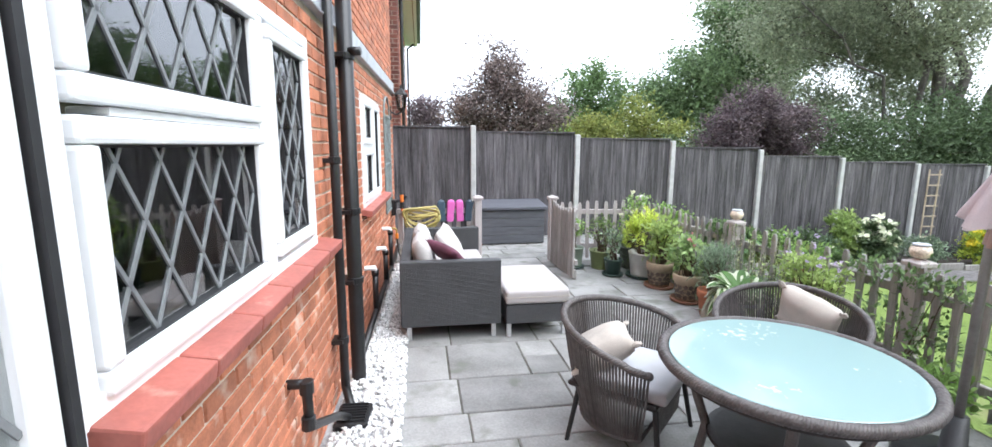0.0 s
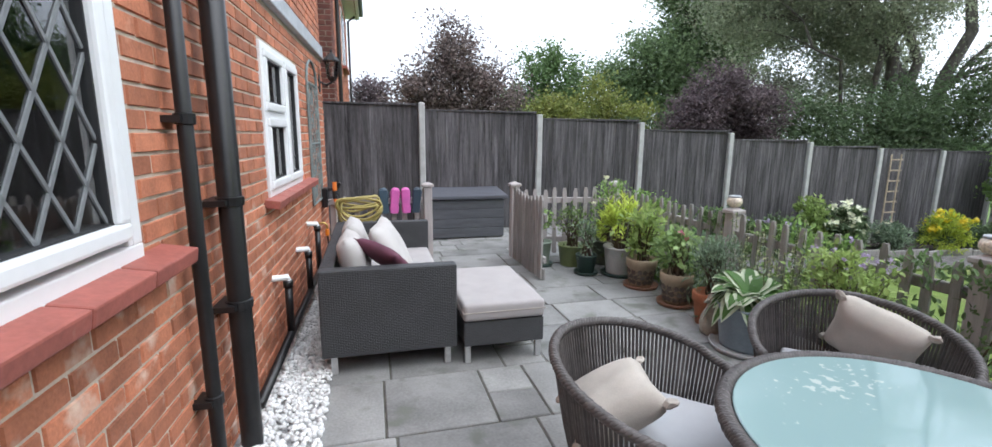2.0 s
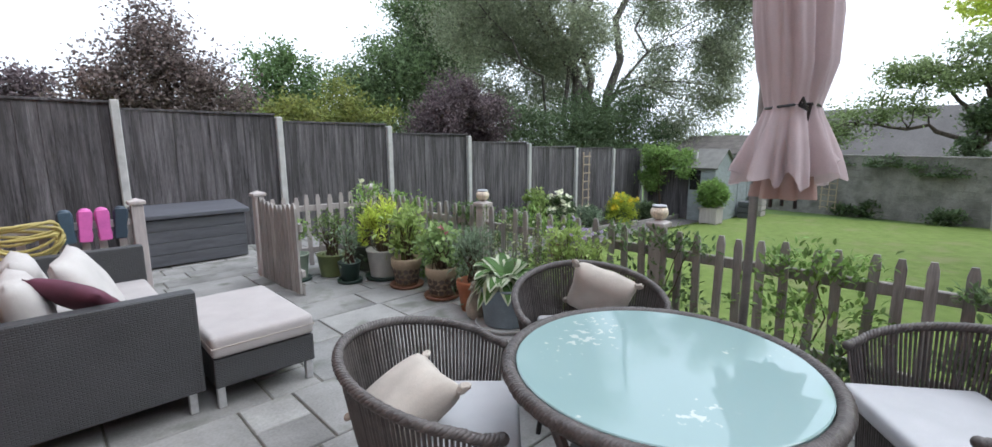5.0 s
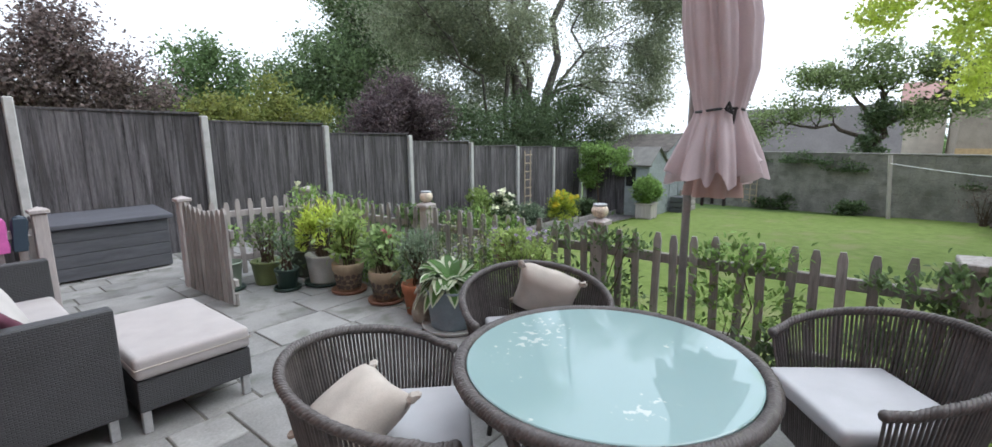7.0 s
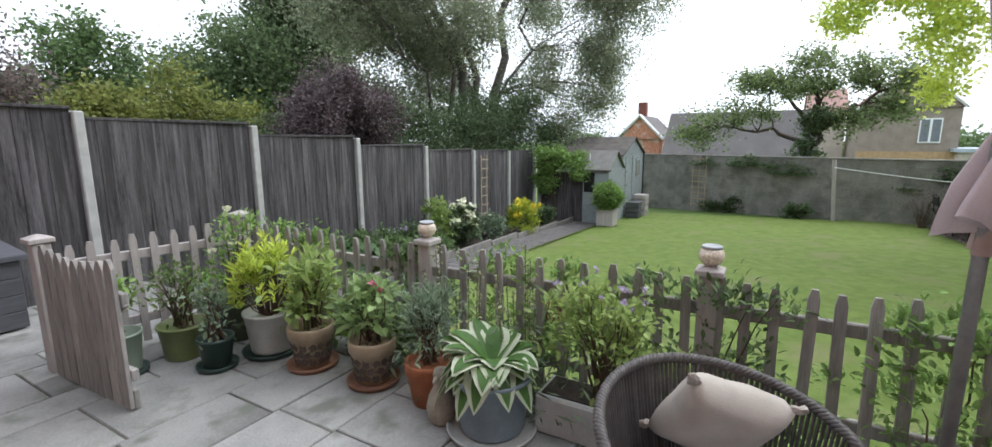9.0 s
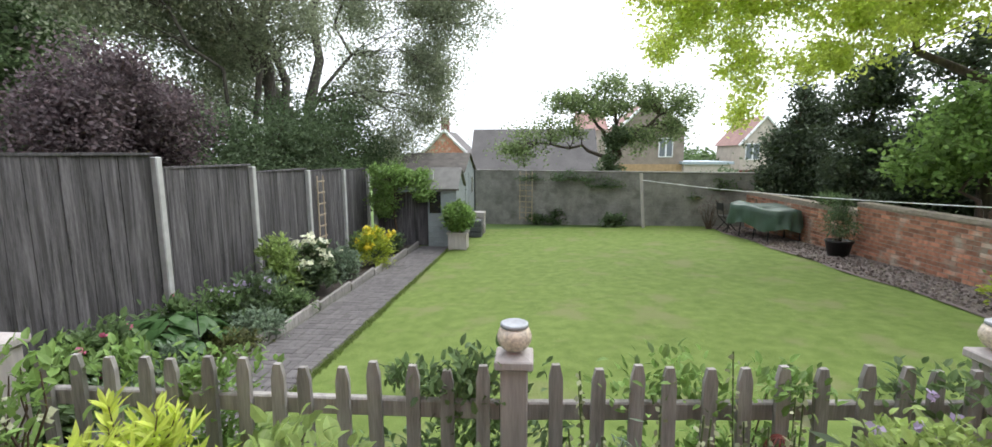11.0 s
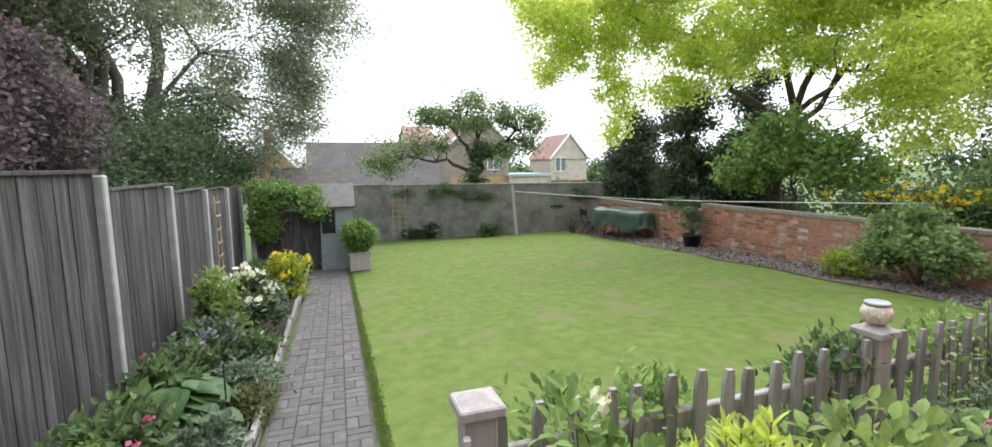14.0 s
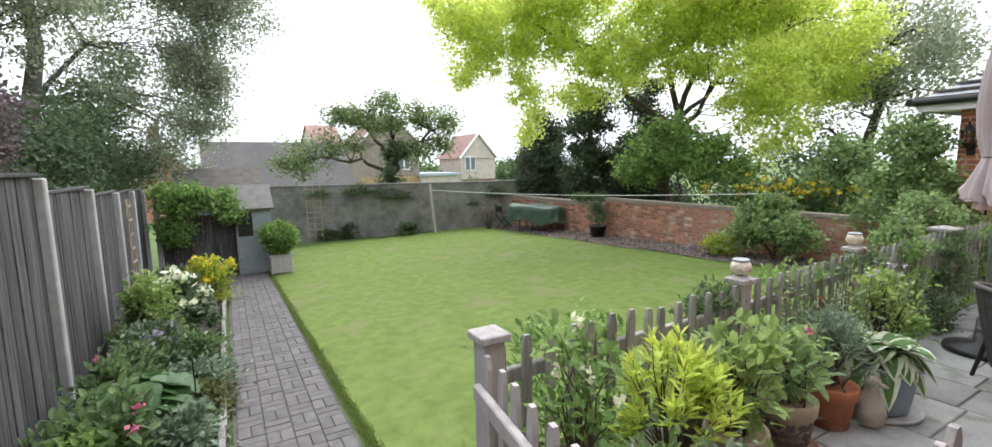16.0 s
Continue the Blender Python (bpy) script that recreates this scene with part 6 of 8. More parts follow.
def covered_table():
    z0 = lawn_z(14.9, -1.4)
    t = thing("covered_table", "garden table under a dark green weather cover", "table", Matrix.Translation((14.9, -1.5, z0)) @ Matrix.Rotation(radians(8), 4, "Z"))
    cm = mat("green_cover", (0.045, 0.085, 0.06), 0.5, 0.18, 3, 0.1, 30)
    bm = bmesh.new()
    n = 64
    rings = []
    for j, (f, z) in enumerate(((0.02, 0.84), (0.5, 0.85), (0.9, 0.85), (1.0, 0.82), (1.02, 0.7), (1.03, 0.55), (1.05, 0.42), (1.06, 0.36))):
        ring = []
        for k in range(n):
            a = 2 * math.pi * k / n
            wob = 1 + (0.04 * math.sin(9 * a + j) + 0.03 * math.sin(15 * a)) * (max(0, j - 2) / 4)
            ex = 1 / (abs(math.cos(a)) ** 3 + abs(math.sin(a)) ** 3) ** (1 / 3)
            zz = z + 0.03 * math.sin(4 * a + 1) * (1 if j < 3 else 0.6) + (0.05 * math.sin(5 * a) if j == 7 else 0) - (0.05 if f < 0.6 else 0)
            ring.append(bm.verts.new((1.05 * f * ex * math.cos(a) * wob, 0.5 * f * ex * math.sin(a) * wob, zz)))
        rings.append(ring)
    for r0, r1 in zip(rings, rings[1:]):
        for k in range(n):
            bm.faces.new((r0[k], r0[(k + 1) % n], r1[(k + 1) % n], r1[k]))
    bm.faces.new(rings[0])
    part("cover", bm, cm, t, "dark green weather cover", True)
    for x in (-0.85, -0.3, 0.3, 0.85):
        for y in (-0.38, 0.38):
            bm = bmesh.new()
            tube(bm, [(x, y, 0.5), (x * 1.04, y * 1.08, 0.0)], 0.016, 6)
            part("leg", bm, M_iron, t)
    c = thing("folded_chair", "dark metal garden chair beside the covered table", "chair", Matrix.Translation((16.3, -1.2, lawn_z(16.3, -1.2))))
    bm = bmesh.new()
    for x in (-0.22, 0.22):
        tube(bm, [(x, -0.22, 0), (x, 0.2, 0.45), (x, 0.25, 0.85)], 0.014, 6)
        tube(bm, [(x, 0.22, 0), (x, -0.2, 0.45)], 0.014, 6)
    part("frame", bm, M_iron, c)
    part("seat", boxes(((0, 0, 0.45), (0.44, 0.42, 0.02)), bevel=0.004), M_iron, c)
    part("backrest", boxes(((0, 0.24, 0.72), (0.44, 0.02, 0.2)), bevel=0.004), M_iron, c)


covered_table()


def ladder_trellis(m, w, h, n, label, mt):
    t = thing("trellis", label, "trellis", m)
    for x in (-w / 2, w / 2) + ((0,) if w > 0.35 else ()):
        part("upright", boxes(((x, 0, h / 2), (0.03, 0.02, h)), bevel=0.003), mt, t)
    for i in range(n):
        part("rung", boxes(((0, -0.016, h * (i + 0.5) / n), (w + 0.08, 0.016, 0.028)), bevel=0.003), mt, t)


M_lath = mat("pale_lath", (0.42, 0.34, 0.25), 0.85, 0.2, 6, 0.1, stretch=(3, 3, 0.6))
ladder_trellis(Matrix.Translation((11.5, fence_y(11.5) - 0.13, -0.35)), 0.26, 1.55, 7, "narrow wooden trellis leaning on the fence", M_lath)
ladder_trellis(Matrix.Translation((19.15, 4.6, -0.75)) @ Matrix.Rotation(radians(-108), 4, "Z"), 0.45, 1.75, 9, "tall wooden trellis on the far wall", M_lath)
t = thing("nursery_pot", "black plastic pot with a small fir tree", "plant pot", Matrix.Translation((12.15, -1.72, lawn_z(12.15, -1.72))))
part("shell", lathe(bmesh.new(), [(0.17, 0), (0.235, 0.3), (0.25, 0.3), (0.25, 0.34), (0.22, 0.34), (0.2, 0.28)], 24), M_black, t, smooth=True)
part("soil", lathe(bmesh.new(), [(0.22, 0.3), (0.1, 0.31)], 16), M_soil, t)

# ---- neighbouring houses ----
def next_house():
    t = thing("neighbour_house", "red brick neighbouring house with dark chimney breast and eaves", "house", Matrix.Translation((0.3, 9.1, 0)))
    b = bmesh.new()
    box(b, (-2.6, 3.0, 2.0), (5.3, 6.0, 5.2))
    part("wall", b, M_mortar, t)
    vs, fs = [], []
    rng = random.Random(4)
    for y, z, ln in brick_run(0.5, 6.0, 1.0, 4.5, [(3.2, 4.4, 3.0, 4.2)]):
        o = len(vs)
        vs += [(p[0] + 0.052, p[1], p[2]) for p in brick_verts(y, z, ln, 0.065, 0.008, rng)]
        fs += [tuple(o + q for q in f) for f in BRICK_F]
    tagged(data_part("bricks", vs, fs, M_brick_far, t), kind="stuff")
    b = bmesh.new()
    box(b, (-0.06, -0.05, 2.5), (0.3, 0.5, 5.6))
    part("chimney_breast", b, M_mortar_dark, t)
    vs, fs = [], []
    for i, face in enumerate(((0.094, 0), (0, 1))):
        for y, z, ln in brick_run(-0.3 if i == 0 else -0.21, 0.2 if i == 0 else 0.09, 1.0, 5.2, []):
            o = len(vs)
            for p in brick_verts(y, z, ln, 0.065, 0.008, rng):
                vs.append((0.092 + p[0], p[1], p[2]) if i == 0 else (p[1], -0.302 - p[0], p[2]))
            fs += [tuple(o + q for q in f) for f in BRICK_F]
    tagged(data_part("chimney_bricks", vs, fs, M_brick_dark, t), kind="stuff")
    part("window", boxes(((0.06, 3.8, 3.6), (0.03, 1.2, 1.2))), M_upvc, t)
    part("pane", boxes(((0.078, 3.5, 3.6), (0.01, 0.48, 1.05)), ((0.078, 4.1, 3.6), (0.01, 0.48, 1.05))), mat("dark_pane", (0.05, 0.06, 0.07), 0.1, 0.1), t)
    part("sill", boxes(((0.1, 3.8, 2.96), (0.12, 1.3, 0.06))), M_sill, t)
    g = bmesh.new()
    tube(g, [(0.13, 0.7, 0.5), (0.13, 0.7, 4.5)], 0.035, 10)
    part("downpipe", g, M_black, t)
    g = bmesh.new()
    tube(g, [(0.13, 5.6, 0.5), (0.13, 5.6, 4.4), (0.3, 5.7, 4.55)], 0.03, 10)
    part("downpipe", g, M_black, t)
    part("soffit", boxes(((0.2, 3.1, 4.62), (0.42, 6.4, 0.03)), ((0.4, 3.1, 4.72), (0.03, 6.4, 0.2))), M_upvc, t)
    g = bmesh.new()
    tube(g, [(0.46, -0.1, 4.74), (0.46, 6.3, 4.74)], 0.06, 10)
    part("gutter", g, M_black, t)
    b = bmesh.new()
    box(b, (0, 0, 0), (4.0, 6.6, 0.08), Matrix.Translation((-1.3, 3.1, 5.75)) @ Matrix.Rotation(radians(34), 4, "Y"))
    part("roof", b, M_brick_dark, t)


next_house()
M_tilegrey = mat("grey_roof_tiles", (0.13, 0.12, 0.118), 0.9, 0.12, 1.2, 0.15, 12)
M_tilered = mat("red_roof_tiles", (0.32, 0.19, 0.165), 0.85, 0.14, 1.5, 0.15, 12)
M_pebbledash = mat("brown_render", (0.3, 0.25, 0.21), 0.9, 0.12, 2, 0.15, 20)
M_yellowbrick = mat("buff_brick", (0.45, 0.31, 0.17), 0.9, 0.12, 6, 0.15, 40)
M_paleroom = mat("pale_render", (0.55, 0.48, 0.42), 0.9, 0.1, 2, 0.1, 20)


def gable_house(name, label, x, y, z, lx, ly, hw, hr, wallm, roofm, axis="y", extra=None):
    """A far house: walls, pitched roof with overhang, barge boards."""
    t = thing(name, label, "house", Matrix.Translation((x, y, z)))
    part("wall", boxes(((0, 0, hw / 2), (lx, ly, hw))), wallm, t)
    b = bmesh.new()
    if axis == "y":
        pr = [(-lx / 2 - 0.2, hw - 0.1), (lx / 2 + 0.2, hw - 0.1), (0, hw + hr)]
        A_ = [b.verts.new((p, -ly / 2 - 0.15, q)) for p, q in pr]
        B_ = [b.verts.new((p, ly / 2 + 0.15, q)) for p, q in pr]
    else:
        pr = [(-ly / 2 - 0.2, hw - 0.1), (ly / 2 + 0.2, hw - 0.1), (0, hw + hr)]
        A_ = [b.verts.new((-lx / 2 - 0.15, p, q)) for p, q in pr]
        B_ = [b.verts.new((lx / 2 + 0.15, p, q)) for p, q in pr]
    for i, j in ((1, 2), (2, 0), (0, 1)):
        b.faces.new((A_[i], A_[j], B_[j], B_[i]))
    part("roof", b, roofm, t)
    g = bmesh.new()
    for s in (-1, 1):
        if axis == "y":
            vv = [g.verts.new((p, s * (ly / 2 + 0.02), q)) for p, q in ((-lx / 2, hw - 0.1), (lx / 2, hw - 0.1), (0, hw + hr - 0.1))]
        else:
            vv = [g.verts.new((s * (lx / 2 + 0.02), p, q)) for p, q in ((-ly / 2, hw - 0.1), (ly / 2, hw - 0.1), (0, hw + hr - 0.1))]
        g.faces.new(vv)
    for f_ in list(g.faces):
        g2 = bmesh.new()
        g2.faces.new([g2.verts.new(v_.co) for v_ in f_.verts])
        part("gable", g2, wallm, t)
    g.free()
    if axis != "y":
        for s in (-1, 1):
            b = bmesh.new()
            tube(b, [(-lx / 2 - 0.16, s * (ly / 2 + 0.2), hw - 0.12), (-lx / 2 - 0.16, 0, hw + hr - 0.02)], 0.1, 4)
            part("barge_board", b, M_upvc, t)
    return t


def far_window(t, x, y, z, w, h):
    wt = part("window", boxes(((x, y, z), (0.08, w, h))), M_upvc, t)
    for s in (-1, 1):
        part("pane", boxes(((x - 0.045, y + s * w / 4, z), (0.02, w / 2 - 0.12, h - 0.16))), mat("far_pane", (0.16, 0.18, 0.2), 0.15, 0.1), wt)


gable_house("bungalow", "low house with a broad grey tiled roof beyond the wall", 32.5, 4.3, -1.6, 5.0, 7.2, 2.0, 2.7, M_pebbledash, M_tilegrey, "y")
t = gable_house("red_roof_house", "brown rendered house with buff brick base and red roof", 41.0, -4.2, -1.6, 6.0, 4.6, 5.0, 2.2, M_pebbledash, M_tilered, "x")
part("base_course", boxes(((-3.04, 0, 1.2), (0.08, 4.66, 2.4))), M_yellowbrick, t)
far_window(t, -3.05, -1.0, 3.6, 1.0, 1.4)
t = gable_house("gabled_house", "pale house with a red tiled gable roof", 44.5, -13.9, -1.6, 5.0, 3.6, 3.9, 2.2, M_paleroom, M_tilered, "x")
far_window(t, -2.55, 0.9, 3.3, 1.1, 1.3)
part("plinth", boxes(((-2.55, 0, 1.3), (0.1, 3.6, 1.1))), M_brick_dark, t)
gable_house("distant_house", "distant house with a weathered red tiled roof", 46.0, -0.6, -1.6, 6.0, 2.2, 5.2, 1.6, M_paleroom, M_tilered, "y")
t = gable_house("brick_house", "brick house end with white barge boards and chimney", 35.5, 10.0, -1.6, 5.0, 2.6, 3.3, 1.4, M_brick_old, M_tilegrey, "x")
bm = bmesh.new()
box(bm, (-1.0, 0.2, 4.9), (0.5, 0.5, 1.3))
part("chimney", bm, M_brick_dark, t)
t = thing("shed_roof", "long pale low roof in the distance", "building", Matrix.Translation((40, -8.0, -1.6)))
part("wall", boxes(((0, 0, 1.2), (5, 3.2, 2.4))), M_paleroom, t)
part("roof", boxes(((0, 0, 2.5), (5.4, 3.6, 0.2))), mat("blue_grey_sheet", (0.4, 0.46, 0.52), 0.6, 0.08), t)

# ---- trees ----
def S(a, b_, r):
    return (a, b_, r)


tree("copper_tree", "dark copper-leaved tree behind the fence", (3.5, 15.0, -0.5), [S((3.5, 15, -0.5), (3.4, 15, 3.2), 0.14), S((3.5, 15, 0.8), (4.5, 14.8, 3.0), 0.08), S((3.5, 15, 0.8), (2.4, 15.1, 3.2), 0.08)],
     [((3.4, 15, 3.1), (1.5, 1.2, 1.0)), ((3.0, 15, 4.0), (0.75, 0.7, 0.75)), ((4.5, 15, 2.6), (1.1, 1.0, 0.9)), ((2.3, 15, 2.6), (0.9, 0.9, 0.8)), ((3.5, 15, 2.0), (1.8, 1.2, 0.8))], 26000, 0.095, L_purple, M_bark, 230, 0.24, 21, 0.3, 60)
tree("plum_tree", "small dark purple tree beside the neighbouring house", (1.0, 19.0, -0.5), [S((1.0, 19, -0.5), (1.0, 19, 2.6), 0.1)], [((0.9, 19, 2.7), (0.9, 0.9, 0.9))], 4000, 0.12, L_purple2, M_bark, 50, 0.2, 22, 0.3, 10)
tree("hedge_tree", "pale green bushy tree beyond the fence", (5.4, 17.0, -0.5), [S((5.4, 17, -0.5), (5.4, 17, 2.4), 0.1)], [((5.0, 17, 1.9), (1.3, 1, 0.7)), ((6.3, 17, 1.9), (1.3, 1, 0.7))], 9000, 0.12, L_fresh, M_bark, 80, 0.2, 23, 0.3, 10)
tree("golden_shrub", "tall yellow-green shrub above the fence", (5.6, 11.4, -0.5), [S((5.2, 11.4, -0.5), (5.0, 11.4, 2.0), 0.05), S((5.9, 11.4, -0.5), (6.4, 11.4, 2.0), 0.05)],
     [((5.9, 11.4, 2.25), (0.8, 0.6, 0.55)), ((4.9, 11.3, 1.9), (0.9, 0.6, 0.5)), ((6.9, 11.3, 1.8), (1.0, 0.6, 0.5)), ((5.5, 11.2, 1.5), (1.9, 0.6, 0.6))], 16000, 0.085, leafmat("yellow_green_leaves", (0.26, 0.27, 0.075), (0.12, 0.17, 0.05), trans=0.45), M_twig, 130, 0.16, 24, 0.3, 20, "shrub")
tree("ivy_hedge", "dense dark green growth along the fence top", (8.5, 10.6, -0.5), [S((7, 10.6, -0.5), (7, 10.6, 1.6), 0.05), S((11, 10.6, -0.5), (11, 10.6, 1.6), 0.06)],
     [((7.2, 10.4, 1.5), (1.3, 0.6, 0.6)), ((9.9, 10.3, 1.4), (1.4, 0.6, 0.7)), ((12.0, 10.2, 1.4), (1.6, 0.6, 0.8)), ((13.8, 10, 1.2), (1.3, 0.6, 0.9)), ((10.8, 10.6, 2.0), (1.2, 0.6, 0.7))], 26000, 0.085, L_dark, M_twig, 200, 0.2, 25, 0.3, 16, "shrub")
tree("smoke_bush", "rounded dark purple smoke bush above the fence", (8.1, 9.7, -0.6), [S((8.1, 9.7, -0.6), (8.0, 9.7, 1.8), 0.06), S((8.2, 9.7, -0.4), (8.8, 9.7, 1.7), 0.05)],
     [((8.0, 9.65, 2.15), (0.95, 0.7, 0.8)), ((8.8, 9.7, 1.9), (0.8, 0.6, 0.65)), ((7.3, 9.6, 1.8), (0.6, 0.5, 0.5))], 34000, 0.06, L_purple2, M_twig, 170, 0.13, 26, 0.35, 40, "shrub")
tree("dense_tree", "tall dense dark green broadleaf tree beyond the fence", (12.3, 17.0, -0.8), [S((12.3, 17, -0.8), (12.3, 17, 5.5), 0.3), S((12.3, 17, 1.5), (10.6, 17, 4.2), 0.16)],
     [((12.6, 17, 6.3), (1.6, 1.5, 1.9)), ((10.8, 16.6, 4.2), (1.3, 1.4, 1.3)), ((13.2, 16.5, 4.8), (2.0, 1.5, 1.8)), ((9.9, 17.5, 3.2), (1.1, 1.1, 0.9)), ((11.8, 16.3, 2.8), (2.2, 1.2, 1.2)), ((14.4, 16, 6.6), (1.8, 1.5, 1.6))], 75000, 0.13, leafmat("deep_green_leaves", (0.19, 0.26, 0.13), (0.115, 0.17, 0.08), trans=0.45, var=0.5), M_bark, 340, 0.36, 27, 0.4, 40)
tree("distant_tree", "dark green tree further off behind the fence", (8.2, 20.5, -0.8), [S((8.2, 20.5, -0.8), (8.2, 20.5, 3.6), 0.2)], [((8.2, 20.5, 4.0), (1.4, 1.2, 1.1)), ((9.5, 20.5, 3.2), (1.4, 1.2, 1.0)), ((7.4, 20.5, 3.0), (1.2, 1.2, 0.9))], 12000, 0.15, L_green, M_bark, 90, 0.28, 28, 0.4, 14)
tree("birch_clump", "tall airy multi-stemmed tree with hanging grey-green leaves", (14.6, 11.0, -1.0),
     [S((14.2, 11.1, -1), (13.3, 10.9, 9.5), 0.19), S((14.6, 11.0, -1), (14.7, 10.7, 10.0), 0.21), S((15.0, 10.9, -1), (16.4, 9.9, 9.5), 0.19), S((14.9, 11.0, 1.0), (17.6, 9.2, 8.0), 0.07), S((14.3, 11, 1.0), (12.0, 11.6, 8.0), 0.09), S((14.5, 11, -1), (15.4, 11.4, 9.0), 0.16), S((14.2, 11, 0.8), (10.6, 12.0, 5.6), 0.06)],
     [((13.0, 12.2, 6.3), (1.8, 1.2, 2.4)), ((15.2, 11.8, 7.6), (2.0, 1.3, 2.2)), ((16.8, 9.6, 6.2), (1.5, 1.3, 2.4)), ((11.6, 12.4, 5.4), (1.7, 1.2, 2.0)), ((15.0, 12.2, 4.0), (2.2, 0.9, 1.4)), ((16.4, 9.3, 3.8), (1.2, 1.0, 1.4)), ((15.0, 11, 9.6), (3.0, 2.0, 1.5)), ((17.6, 7.8, 6.2), (1.2, 1.1, 2.0)), ((17.3, 7.9, 4.2), (0.8, 0.7, 1.5)), ((18.0, 6.9, 6.8), (1.0, 1.0, 1.6)), ((17.2, 7.3, 3.6), (0.5, 0.5, 1.2)), ((16.8, 8.5, 2.3), (0.9, 0.7, 1.2)), ((13.2, 12.3, 4.2), (1.8, 0.8, 1.4)), ((12.6, 11.4, 8.6), (1.8, 1.6, 1.8)), ((17.8, 6.2, 6.2), (0.8, 0.8, 1.6)), ((17.5, 7.2, 5.0), (0.8, 0.8, 1.4)), ((17.3, 7.9, 2.8), (0.6, 0.6, 1.2)), ((10.6, 12.6, 4.6), (1.4, 0.9, 1.5)), ((12.2, 12.6, 3.0), (1.8, 0.8, 1.1)), ((9.8, 12.8, 6.6), (1.5, 1.0, 1.6)), ((12.6, 10.4, 6.4), (1.4, 1.0, 1.8)), ((13.4, 10.9, 4.6), (0.8, 0.9, 1.2)), ((12.8, 11.6, 5.0), (1.2, 1.0, 1.4)), ((13.4, 9.8, 4.6), (0.9, 0.8, 1.1)), ((13.6, 11.8, 2.6), (1.8, 0.6, 0.9))],
     205000, 0.08, L_willow, M_barkg, 900, 0.3, 29, 0.15, 150, droop=0.7, lr=0.2)
tree("understorey", "dark green bushes below the tall trees", (14.4, 10.2, -1.0), [S((13, 10.2, -1), (13, 10.2, 1.8), 0.06), S((15.6, 10, -1), (15.7, 10, 1.8), 0.06)],
     [((13.2, 10.0, 2.3), (1.4, 0.7, 0.9)), ((15.4, 9.8, 2.4), (1.5, 0.7, 1.1)), ((14.4, 10.0, 1.2), (2.0, 0.7, 0.8)), ((16.8, 9.2, 1.6), (1.0, 0.7, 1.0))], 26000, 0.08, L_dark, M_twig, 190, 0.24, 30, 0.3, 16, "shrub")
tree("apple_tree", "gnarled apple tree with an ivy-clad trunk beyond the wall", (20.6, 1.5, -1.2), [S((20.6, 1.5, -1.2), (20.5, 1.3, 2.6), 0.2), S((20.5, 1.4, 1.4), (20.2, 4.2, 2.0), 0.08), S((20.5, 1.4, 1.7), (20.4, -0.8, 3.2), 0.09), S((20.5, 1.4, 1.8), (20.8, 2.6, 3.6), 0.08)],
     [((20.4, 1.8, 3.2), (0.9, 1.2, 0.6)), ((20.3, 3.4, 2.5), (0.8, 1.1, 0.45)), ((20.2, 4.6, 1.6), (0.7, 0.7, 0.4)), ((20.4, 0.2, 3.6), (0.9, 1.1, 0.6)), ((20.4, -0.6, 2.6), (0.7, 0.6, 0.5)), ((20.5, 1.6, 4.1), (0.8, 1.1, 0.4)), ((20.4, 3.0, 3.4), (0.7, 1.0, 0.5)), ((20.3, 4.4, 2.3), (0.6, 0.8, 0.4)), ((20.4, -1.0, 3.4), (0.7, 0.7, 0.7)), ((20.3, 5.2, 1.7), (0.5, 0.6, 0.3)), ((20.4, 0.4, 2.2), (0.6, 0.8, 0.6))], 15000, 0.115, L_orchard, M_bark, 230, 0.22, 31, 0.2, 90)
tree("trunk_ivy", "dark ivy covering the apple tree's trunk", (20.3, 1.5, -1.2), [S((20.35, 1.5, -1.2), (20.3, 1.45, 1.8), 0.05)], [((20.3, 1.5, 1.0), (0.4, 0.5, 1.1)), ((20.3, 1.3, 2.2), (0.4, 0.4, 0.6))], 5000, 0.11, L_dark, M_bark, 60, 0.12, 32, 0.4, 5, "ivy")
